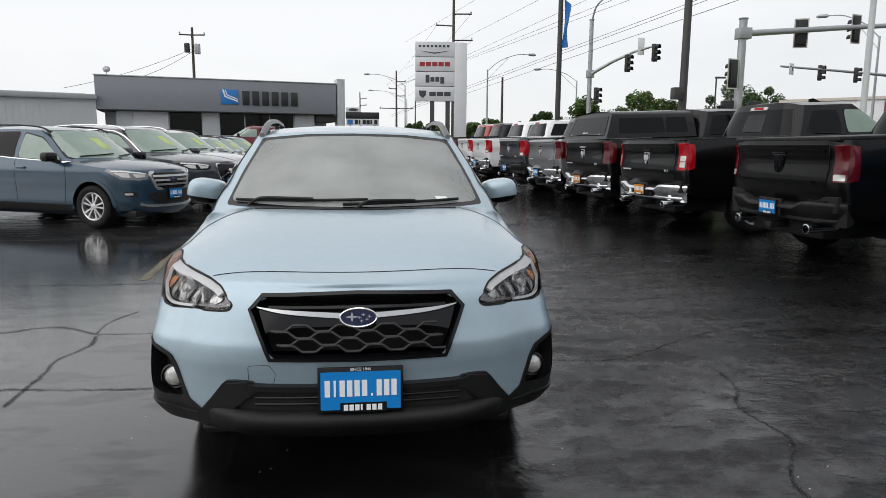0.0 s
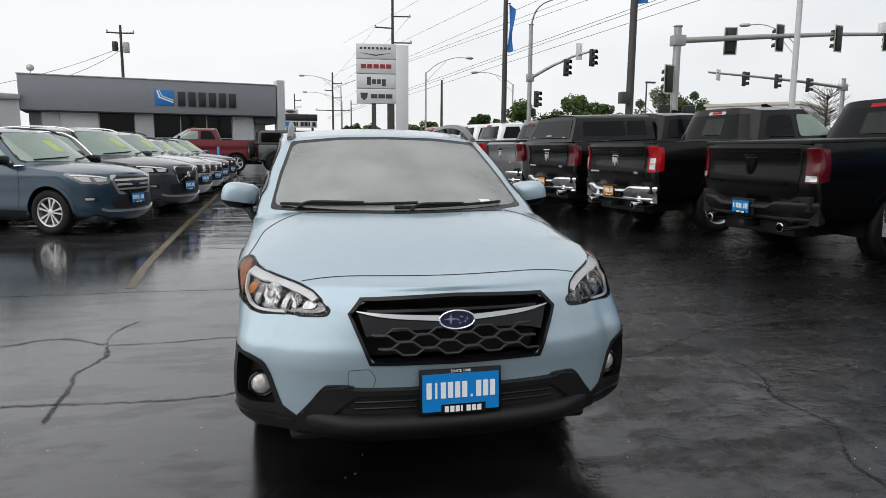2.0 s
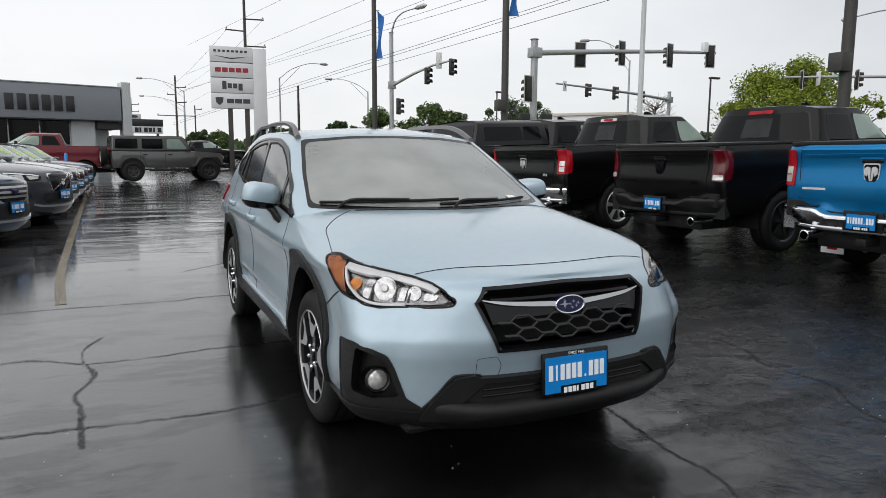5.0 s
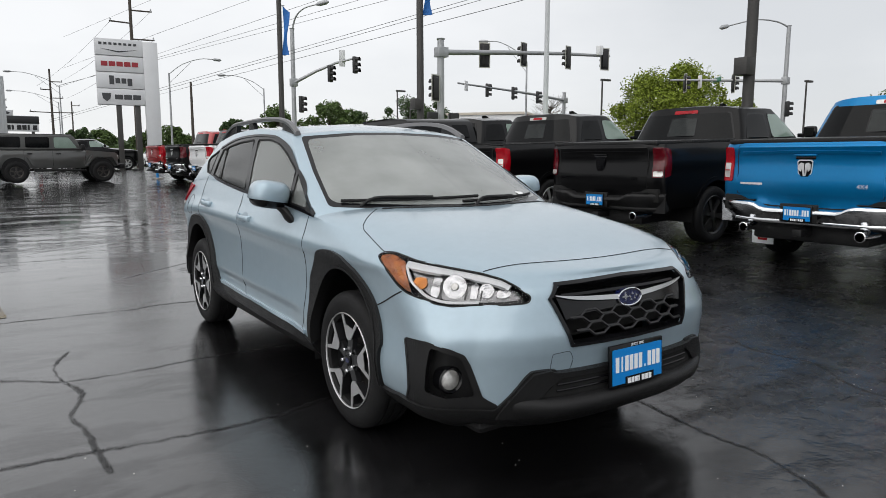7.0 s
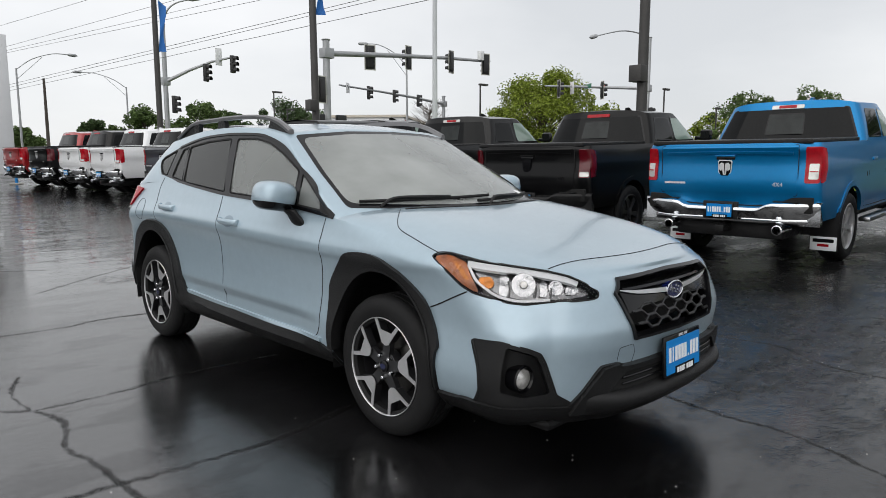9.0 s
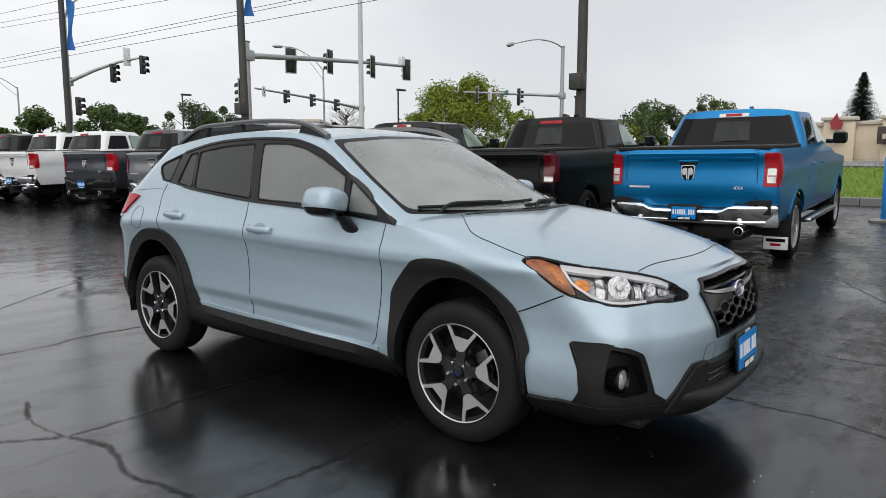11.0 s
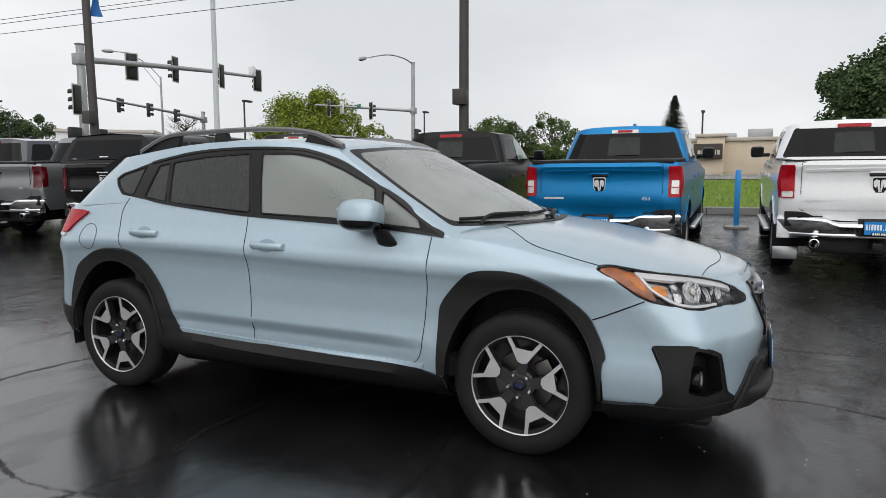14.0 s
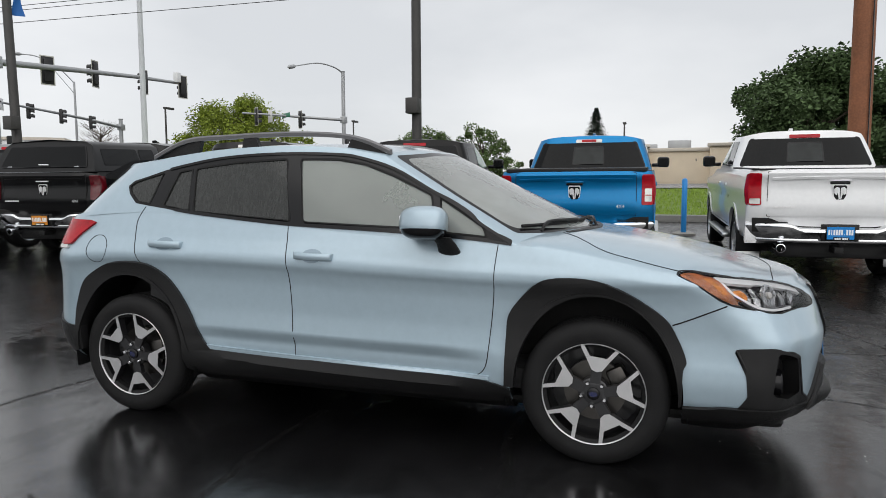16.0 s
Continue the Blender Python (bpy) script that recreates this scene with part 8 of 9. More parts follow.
part("name_bar", boxes((-0.5, 0.5, -0.02, -0.016, -0.06, 0.06), m=Matrix.Translation((40.9, 26.3, 6.7)) @ Matrix.Rotation(radians(52), 4, "Z")), SIGN_WHITE, m4)


def street_lamp(x, y, top, reach, label="grey cobra-head street lamp", double=False):
    """reach: (dx, dy, dz) of the arm."""
    t = thing("street_lamp", label, "street lamp", "street lamps")
    part("pole", tapered(x, y, ground_z(x, y), top, 0.11, 0.07, 10), POLE_GALV, t)
    p = Vector((x, y, top))
    r = Vector(reach)
    pts = smooth_line([p + Vector((0, 0, -0.1)), p + Vector((r.x * 0.3, r.y * 0.3, r.z * 0.55)), p + Vector((r.x * 0.7, r.y * 0.7, r.z * 0.95)), p + r], 4)
    part("arm", tube(bmesh.new(), pts, 0.04, 6), POLE_GALV, t)
    part("arm_brace", tube(bmesh.new(), [p + Vector((0, 0, -0.9)), p + Vector((r.x * 0.5, r.y * 0.5, r.z * 0.72))], 0.025, 5), POLE_GALV, t)
    d = Vector((r.x, r.y, 0)).normalized()
    e = p + r
    part("lamp_head", tube(bmesh.new(), [e, e + d * 0.15, e + d * 0.65, e + d * 0.85], [0.05, 0.13, 0.14, 0.05], 8), POLE_GALV, t)
    return t


street_lamp(12.9, 63.95, 8.9, (4.2, 0.6, 1.6))
street_lamp(37.2, 42.2, 9.4, (-2.6, 2.0, 1.7))
street_lamp(24.0, 70.0, 8.6, (-3.6, 1.5, 1.3))
street_lamp(7.0, 96.0, 10.0, (-5, 0.5, 1.5))
street_lamp(9.0, 120.0, 9.6, (-6, 0.5, 1.5))
for x, y, h, dx in ((33.2, 57.2, 7.8, 0.9), (41.8, 37.8, 7.7, 0.9), (35.5, 58.5, 6.3, 0.8), (54, 27, 7.4, 0.8), (58, 24, 5.8, 0.8), (60, 3, 7.0, 0.7)):
    t = thing("street_lamp", "slim dark lamp post with a box head", "street lamp", "far lamp posts")
    part("pole", tapered(x, y, 0.5, h, 0.09, 0.07, 8), POLE_DARK, t)
    part("lamp_head", boxes((x - 0.1, x + dx, y - 0.15, y + 0.15, h, h + 0.16), bevel=0.03), POLE_DARK, t)


def utility_pole(x, y, top, arms, r=0.16, label="tall dark utility pole with crossarms"):
    t = thing("utility_pole", label, "pole", "utility poles")
    part("shaft", tapered(x, y, ground_z(x, y), top, r, r * 0.6, 10), POLE_WOOD, t)
    for z, dx in arms:
        part("crossarm", tube(bmesh.new(), [(x, y, z), (x + dx, y - 0.1, z + 0.02)], 0.06, 6), POLE_WOOD, t)
        part("insulator", lathe(bmesh.new(), [(0.04, 0), (0.07, 0.05), (0.04, 0.12), (0.07, 0.16), (0.02, 0.25)], 8, "z", (x + dx * 0.95, y - 0.1, z)), POLE_GALV, t)
    return t


utility_pole(8.08, 53.97, 15.5, ((12.2, 1.5), (11.25, -1.5), (10.1, 1.6)))
utility_pole(12.5, 54.95, 7.3, (), 0.14, "short dark wooden pole")
utility_pole(5.2, 86.4, 11.0, ((9.6, 1.2), (8.7, -1.0), (7.8, 1.2), (6.2, 2.2), (6.2, -2.2)))
utility_pole(0.6, 105.0, 9.6, ((8.6, 1.0), (7.6, 1.0)), 0.14)
utility_pole(9.5, 108.0, 9.0, ((8.4, 1.0),), 0.14)
t = utility_pole(-13.0, 54.8, 10.7, ((10.1, -1.0), (10.1, 1.0)), 0.15, "utility pole with transformers behind the building")
part("transformer", lathe(bmesh.new(), [(0.20, 8.7), (0.22, 8.75), (0.22, 9.35), (0.17, 9.42)], 16, "z", (-13.38, 54.5, 0)), POLE_DARK, t, "dark transformer can")
part("transformer", boxes((-12.8, -12.38, 54.35, 54.75, 8.6, 9.4), bevel=0.06), POLE_GALV, t, "grey transformer can")

WIRE = material("cable_black", (0.02, 0.02, 0.02), 0.6)


def cable(a, c, sag, r=0.016):
    a, c = Vector(a), Vector(c)
    pts = [a.lerp(c, k / 24) - Vector((0, 0, 4 * sag * (k / 24) * (1 - k / 24))) for k in range(25)]
    tagged(part("overhead_wire", tube(bmesh.new(), pts, r, 5), WIRE), "thin dark overhead wire", "wire", "overhead wires")


# straight runs: x at y = 54, drift of x, height at y = 54 and at y = 25, thickness
for x0, m, za, zb, r in ((8.08, -0.16, 9.82, 10.15, 0.010), (8.08, -0.19, 8.40, 9.39, 0.010), (8.08, -0.20, 8.23, 8.84, 0.010), (8.08, -0.20, 8.13, 8.48, 0.010), (8.08, -0.15, 12.3, 12.0, 0.010),
                         (8.0, -0.24, 5.72, 7.69, 0.012), (8.0, -0.24, 5.90, 7.85, 0.012), (12.0, -0.13, 6.78, 7.52, 0.013)):
    slope = (zb - za) / (25 - 54)
    cable(*[(x0 + m * (y - 54), y, za + slope * (y - 54)) for y in (72, -18)], 0.0, r)
for dx, z in ((1.4, 12.2), (-1.4, 11.3), (1.5, 10.1)):
    cable((8.08 + dx, 54.0, z), (5.2 + dx, 86, z - 2.3), 0.4, 0.010)
cable((-13.0, 54.6, 9.0), (-20, 47, 5.2), 0.3)
cable((-13.0, 54.6, 8.8), (-16, 45, 5.3), 0.3)

# ---- pylon sign ----
PANEL = material("sign_panel", (0.60, 0.61, 0.63), 0.35, vary=0.06, scale=2)
DARK_GREY = material("sign_dark_grey", (0.045, 0.047, 0.052), 0.45)
SIGN_RED = material("sign_red", (0.30, 0.02, 0.03), 0.45)
t = thing("pylon_sign", "grey pylon sign with four stacked panels", "sign", m=pose(7.0, 42.7, 0, 0, 0, -6))
part("column", boxes((-0.42, 0.42, -0.25, 0.25, 0.2, 8.25), bevel=0.03), PANEL, t)
part("inner_post", boxes((-2.05, -1.75, -0.12, 0.12, 0.2, 4.5), (-1.0, -0.7, -0.12, 0.12, 0.2, 4.5), bevel=0.01), POLE_DARK, t)
for k, (z0, z1) in enumerate(((7.33, 8.30), (6.37, 7.29), (5.40, 6.33), (4.42, 5.36))):
    p = part("sign_panel", boxes((-3.05, -0.42, -0.22, 0.22, z0, z1), bevel=0.03), PANEL, t, "pale grey sign panel")
    zc, bm = (z0 + z1) / 2, bmesh.new()
    if k == 0:
        for i in range(8):
            box(bm, -2.82 + 0.27 * i, -2.65 + 0.27 * i, -0.235, -0.222, zc + 0.12, zc + 0.26)
        prism(bm, [(-2.8, zc - 0.10), (-1.75, zc - 0.22), (-0.7, zc - 0.10), (-1.4, zc - 0.24), (-1.75, zc - 0.30), (-2.1, zc - 0.24)], -0.235, -0.222, "y")
        mt = DARK_GREY
    elif k == 1:
        for i in range(5):
            box(bm, -2.75 + 0.42 * i, -2.40 + 0.42 * i, -0.235, -0.222, zc - 0.13, zc + 0.15)
        mt = SIGN_RED
    elif k == 2:
        for i, (h0, h1) in enumerate(((-0.24, 0.28), (-0.17, 0.14), (-0.17, 0.14), (-0.30, 0.14))):
            box(bm, -2.35 + 0.33 * i, -2.09 + 0.33 * i, -0.235, -0.222, zc + h0, zc + h1)
        mt = DARK_GREY
    else:
        prism(bm, [(-2.80, zc + 0.22), (-2.30, zc + 0.22), (-2.34, zc - 0.10), (-2.55, zc - 0.28), (-2.76, zc - 0.10)], -0.235, -0.222, "y")
        for i in range(3):
            box(bm, -2.1 + 0.5 * i, -1.66 + 0.5 * i, -0.235, -0.222, zc - 0.14, zc + 0.14)
        mt = DARK_GREY
    part("brand_mark", bm, mt, p, "plain brand mark")

# ---- dealership building ----
FASCIA = material("grey_fascia", (0.200, 0.215, 0.240), 0.5, vary=0.06, scale=0.8)
RIBBED = material("pale_ribbed_metal", (0.46, 0.48, 0.49), 0.4, 0.1, vary=0.08, scale=1.0)
SOFFIT = material("soffit", (0.03, 0.03, 0.032), 0.7)
MULLION = material("window_frame_grey", (0.32, 0.33, 0.34), 0.4, 0.4)
LOGO_BLUE = material("logo_blue", (0.015, 0.17, 0.48), 0.4)
LETTER = material("letter_black", (0.015, 0.015, 0.017), 0.4)


def ribs(bm, x0, x1, y, z0, z1, pitch=0.30, d=0.035):
    x = x0
    while x < x1:
        box(bm, x, min(x + pitch * 0.35, x1), y - d, y + 0.01, z0, z1)
        x += pitch
    return bm


b = thing("dealership_building", "low showroom with deep grey fascia and dark windows", "building", m=pose(-15.28, 39.6, ground_z(-8, 41), 0, 0, 13.8))
part("fascia", boxes((0, 14.25, -0.6, 12, 3.05, 4.98), bevel=0.02), FASCIA, b, "dark grey fascia band")
part("soffit", boxes((0.05, 14.2, -0.55, 3, 2.99, 3.046)), SOFFIT, b)
part("rear_wall", boxes((0.3, 13.9, 1.2, 11.8, -0.4, 2.985)), RIBBED, b)
part("coping", boxes((-0.04, 14.29, -0.64, 12.04, 4.984, 5.05), bevel=0.01), MULLION, b)
for x0, x1 in ((1.0, 1.9), (5.9, 6.9), (11.6, 12.9)):
    pier = part("ribbed_pier", boxes((x0, x1, 0.0, 1.19, -0.4, 2.985)), RIBBED, b, "pale ribbed pier")
    xr = x0 + 0.08
    while xr < x1 - 0.04:
        part("rib", boxes((xr - 0.035, xr + 0.035, -0.03, -0.002, -0.4, 2.985)), RIBBED, pier)
        xr += 0.16
part("plain_wall", boxes((1.91, 3.9, 0.1, 1.19, -0.4, 2.985)), PANEL, b)
for x0, x1, n in ((3.95, 5.88, 1), (6.92, 11.58, 3)):
    w = new("window")
    w.parent = b
    part("pane", boxes((x0, x1, 0.30, 0.34, 0.1, 2.98)), GLASS_DARK, w, "dark showroom glass")
    for k in range(n + 1):
        xx = x0 + (x1 - x0) * k / n
        part("mullion", boxes((xx - 0.03, xx + 0.03, 0.22, 0.42, 0.05, 2.98), bevel=0.005), MULLION, w)
    part("transom", boxes((x0, x1, 0.24, 0.40, 1.55, 1.61), bevel=0.005), MULLION, w)
    part("stall_wall", boxes((x0, x1, 0.2, 0.5, -0.4, 0.1)), RIBBED, w)
part("end_column", ribs(boxes((14.35, 14.85, -0.5, 0.4, -0.4, 5.35), bevel=0.02), 14.35, 14.85, -0.5, -0.4, 5.35, 0.12, 0.02), RIBBED, b, "pale ribbed column")
part("canopy_edge", boxes((12.95, 14.3, -0.3, 3, 2.55, 2.98), bevel=0.02), SOFFIT, b)
lg = new("logo")
lg.parent = b
part("logo_square", boxes((7.00, 8.05, -0.66, -0.60, 3.52, 4.42), bevel=0.01), LOGO_BLUE, lg)
bm = bmesh.new()
prism(bm, [(7.10, 4.40), (7.20, 4.40), (7.30, 4.02), (8.03, 3.74), (8.03, 3.66), (7.22, 3.96)], -0.68, -0.662, "y")
prism(bm, [(7.26, 4.40), (7.30, 4.40), (7.40, 4.10), (8.03, 3.86), (8.03, 3.80), (7.36, 4.06)], -0.68, -0.662, "y")
part("logo_road", bm, WHITE_INK, lg)
for k in range(6):
    x = 8.30 + 0.60 * k
    part("letter_bar", boxes((x, x + 0.42, -0.70, -0.60, 3.50, 4.36), bevel=0.012), LETTER, lg, "plain black sign bar")
for k, x in enumerate((2.6, 10.9)):
    part("roof_vent", boxes((x, x + 0.25, 2.0, 2.25, 5.05, 5.20), bevel=0.02), POLE_GALV, b)
part("dish_mast", tube(bmesh.new(), [(0.6, 0.6, 5.0), (0.6, 0.6, 5.35)], 0.03, 6), POLE_GALV, b)
bm = lathe(bmesh.new(), [(0.20, 0.0), (0.15, 0.05), (0.07, 0.08), (0.02, 0.09), (0.02, 0.10), (0.07, 0.092), (0.155, 0.062), (0.21, 0.005)], 18, "z", close=True)
bmesh.ops.transform(bm, matrix=Matrix.Translation((0.6, 0.55, 5.45)) @ Matrix.Rotation(radians(70), 4, "X"), verts=bm.verts)
part("dish", bm, POLE_GALV, b, "small satellite dish")
b = thing("service_building", "pale ribbed metal service building", "building", m=pose(-15.0, 39.0, ground_z(-15, 38), 0, 0, 21))
part("wall", ribs(boxes((-22, -0.1, 0.0, 14, -0.5, 3.55)), -22, -0.1, 0.0, -0.5, 3.55, 0.32, 0.04), RIBBED, b, "pale ribbed metal wall")
part("roof_edge", boxes((-22.2, -0.05, -0.25, 14.2, 3.554, 3.86), bevel=0.02), POLE_GALV, b)
part("roof_vent", lathe(bmesh.new(), [(0.14, 3.8), (0.14, 4.10), (0.24, 4.12), (0.24, 4.20), (0.08, 4.28)], 14, "z", (-9.2, 3, 0)), POLE_GALV, b)
part("roof_pipe", tube(bmesh.new(), [(-6.5, 2, 4.02), (-0.6, 2, 3.98)], 0.04, 6), POLE_GALV, b)

# ---- far things beyond the lot ----
t = thing("dealer_sign", "far dealer sign with a black band and pale panel", "sign", m=pose(-0.2, 62.0, 0.5, 0, 0, 2))
part("pale_panel", boxes((-0.75, 2.30, -0.2, 0.2, 2.80, 3.42), bevel=0.02), SIGN_WHITE, t)
part("dark_band", boxes((-0.80, 2.35, -0.25, 0.25, 3.42, 4.02), bevel=0.02), LETTER, t)
part("upper_panel", boxes((-0.75, 0.60, -0.2, 0.2, 4.02, 4.46), bevel=0.02), PANEL, t)
part("oval_mark", prism(bmesh.new(), [(-0.08 + 0.45 * math.cos(q), 4.24 + 0.13 * math.sin(q)) for q in [2 * math.pi * k / 20 for k in range(20)]], -0.23, -0.205, "y"), DARK_GREY, t)
for i in range(6):
    part("letter_bar", boxes((0.05 + 0.365 * i, 0.05 + 0.365 * i + (0.15 if i in (1, 4) else 0.30), -0.23, -0.205, 2.92, 3.30)), LETTER, t)
part("logo_square", boxes((-0.65, -0.15, -0.23, -0.205, 2.90, 3.32)), LOGO_BLUE, t)
for x in (-0.5, 1.8):
    part("leg", boxes((x, x + 0.2, -0.1, 0.1, -0.6, 2.80)), POLE_DARK, t)

STUCCO = material("tan_stucco", (0.68, 0.58, 0.44), 0.8, vary=0.10, scale=1.2, bump=0.25, bump_scale=40)
CORNICE = material("pale_cornice", (0.55, 0.50, 0.43), 0.7, vary=0.08)
b = thing("casino_building", "tan stucco building with pilasters and flat roof", "building", m=pose(45.5, 0, ground_z(45, 0) - 0.2, 0, 0, 0))
part("main_wall", boxes((0, 14, -30, 6.5, -0.5, 2.62), bevel=0.02), STUCCO, b, "tan stucco wall")
part("cornice", boxes((-0.15, 14.1, -30.1, 6.6, 2.624, 2.86), bevel=0.03), CORNICE, b)
for y in (4.6, 1.5, -4.2, -11.0):
    part("pilaster", boxes((-0.6, -0.004, y - 0.85, y + 0.85, -0.5, 2.9), bevel=0.03), STUCCO, b, "stucco pilaster")
    part("pilaster_cap", boxes((-0.75, 0.1, y - 1.0, y + 1.0, 2.904, 3.12), bevel=0.04), CORNICE, b)
for y in (-2.5, -6.5, -8):
    part("wall_lamp", tube(bmesh.new(), [(-0.02, y, 2.0), (-0.25, y, 2.08), (-0.28, y, 1.96)], 0.03, 6), POLE_DARK, b)
part("grill_sign", boxes((-0.95, -0.78, 0.75, 2.55, 1.45, 2.45), bevel=0.03), POLE_WOOD, b, "dark wooden sign with pale bars")
bm = bmesh.new()
for i in range(6):
    box(bm, -0.985, -0.955, 2.28 - 0.24 * i - 0.17, 2.28 - 0.24 * i, 1.72, 2.02)
part("sign_bar", bm, CORNICE, b)
part("red_sign", prism(bmesh.new(), [(4.45, 2.35), (4.35, 2.75), (4.6, 2.9), (4.7, 3.35), (4.9, 3.0), (5.05, 2.8), (4.95, 2.35)], -1.0, -0.8, "x"), SIGN_RED, b, "red pointed sign")
part("sign_bar", boxes((-1.03, -1.004, 4.2, 5.3, 1.5, 1.88)), CORNICE, b)
for y, w, h in ((-1.5, 1.6, 0.75), (-6.0, 2.4, 0.55), (0.5, 0.9, 0.5)):
    part("roof_unit", boxes((3.5, 5.5, y - w / 2, y + w / 2, 2.862, 2.862 + h), bevel=0.04), POLE_GALV, b, "grey rooftop unit")
b = thing("store_building", "low pale store with a red panel far beyond the crossing", "building", m=pose(60, 66, 0.3, 0, 0, 38))
part("wall", boxes((-8, 10, 0, 10, 0, 6.2), bevel=0.02), SIGN_WHITE, b)
part("window_band", boxes((-6.0, 9.5, -0.05, -0.004, 4.4, 5.7)), GLASS_DARK, b)
part("red_panel", boxes((-7.6, -6.0, -0.1, -0.004, 4.2, 5.9)), SIGN_RED, b)
part("roof_edge", boxes((-8.2, 10.2, -0.2, 10.2, 6.204, 6.5)), CORNICE, b)
b = thing("flat_roof_building", "far grey flat-roofed building", "building", m=pose(76, 56, 0.3, 0, 0, 45))
part("wall", boxes((-7, 6, 0, 9, 0, 5.4), bevel=0.02), PANEL, b)
part("roof_unit", boxes((-3, 2, 2, 5, 5.404, 6.4), bevel=0.05), POLE_GALV, b)


def far_car(label, paintm, x, y, yaw, tall=1.45, kind="parked_car"):
    """A small distant car: shaped body, cabin glass and wheels. Nose towards local -y."""
    body = CarBody(
        width=Curve1((0.2, 0.72), (0.4, 0.86), (0.7, 0.88), (1.0, 0.82)), nose=Curve1((0.2, -0.75), (0.5, -0.88), (0.8, -0.84), (1.0, -0.7)),
        tail=Curve1((0.2, 3.3), (0.6, 3.5), (1.0, 3.4)), top=Curve1((-0.9, 0.78), (0.2, 0.92), (1.6, 0.98), (3.5, 1.0)), bonnet=Curve1((-0.9, 0.80), (0.2, 1.0), (0.8, 1.02)),
        g_nose=(0.3, 1.05), g_tail=(3.3, 2.6), g_width=(0.82, 0.60), g_low=Curve1((0.2, 0.93), (3.5, 1.0)), g_top=Curve1((0.9, tall - 0.06), (3.0, tall - 0.07)),
        roof=Curve1((0.9, tall - 0.03), (1.8, tall), (3.0, tall - 0.04)), cowl=0.2)
    c = thing(kind, label, "car", "far parked cars", pose(x, y, ground_z(x, y), 0, 0, yaw))
    part("body", body.lower(0.2, 12, 20, 8, 8), paintm, c, smooth=45)
    up = body.upper(10, 20, 8, 6)
    gs, gf = Skin(up, side_lay), Skin(up, front_lay)
    part("upper_body", up.copy(), paintm, c, smooth=45)
    both("side_window", gs.panel(rounded([(0.85, 1.02), (1.30, tall - 0.10), (2.45, tall - 0.10), (2.75, 1.04)], 0.04), 0.006, 0.01, 0.15), GLASS_DARK, c)
    part("windscreen", gf.panel(rounded([(-0.66, 1.02), (-0.52, tall - 0.08), (0.52, tall - 0.08), (0.66, 1.02)], 0.04), 0.006, 0.01, 0.15), GLASS_GREEN, c)
    for sgn in (-1, 1):
        part("head_lamp", boxes((sgn * 0.62 - 0.16, sgn * 0.62 + 0.16, -0.80, -0.60, 0.66, 0.76), bevel=0.03), CLEAR_LENS, c)
        for yy in (0.0, 2.65):
            plain_wheel(c, pose(sgn * 0.80, yy, 0.33, 0, 0, 0 if sgn < 0 else 180), 0.33, 0.21, 5)
    up.free()
    return c


far_car("white hatchback far down the lot", PAINT_WHITE, 3.5, 52.0, 60)
far_car("white van far down the lot", PAINT_WHITE, -1.5, 50.0, 80, 1.95)
far_car("dark car far down the lot", PAINT_BLACK, 6.0, 47.5, 75)
far_car("white car beyond the pylon", PAINT_WHITE, 11.0, 58.0, 10, 1.6)

# ---- trees ----
BARK = material("bark", (0.07, 0.055, 0.042), 0.85, vary=0.3, scale=4, bump=0.5, bump_scale=30)


def leaf_mat(name, c):
    m = material(name, c, 0.55, vary=0.3, scale=0.8, spec=0.12)
    nt = m.node_tree
    p = nt.nodes["Principled BSDF"]
    geo = nt.nodes.new("ShaderNodeNewGeometry")
    r = nt.nodes.new("ShaderNodeMapRange")
    r.inputs["To Min"].default_value, r.inputs["To Max"].default_value = 0.6, 1.3
    hsv = nt.nodes.new("ShaderNodeHueSaturation")
    nt.links.new(geo.outputs["Random Per Island"], r.inputs["Value"])
    nt.links.new(r.outputs["Result"], hsv.inputs["Value"])
    src = p.inputs["Base Color"].links[0].from_socket
    nt.links.new(src, hsv.inputs["Color"])
    nt.links.new(hsv.outputs["Color"], p.inputs["Base Color"])
    return m


LEAF_LIGHT = leaf_mat("leaves_light", (0.175, 0.225, 0.030))
LEAF_MID = leaf_mat("leaves_mid", (0.085, 0.130, 0.042))
LEAF_DARK = leaf_mat("leaves_dark", (0.062, 0.098, 0.040))
NEEDLES = leaf_mat("needles", (0.015, 0.032, 0.018))


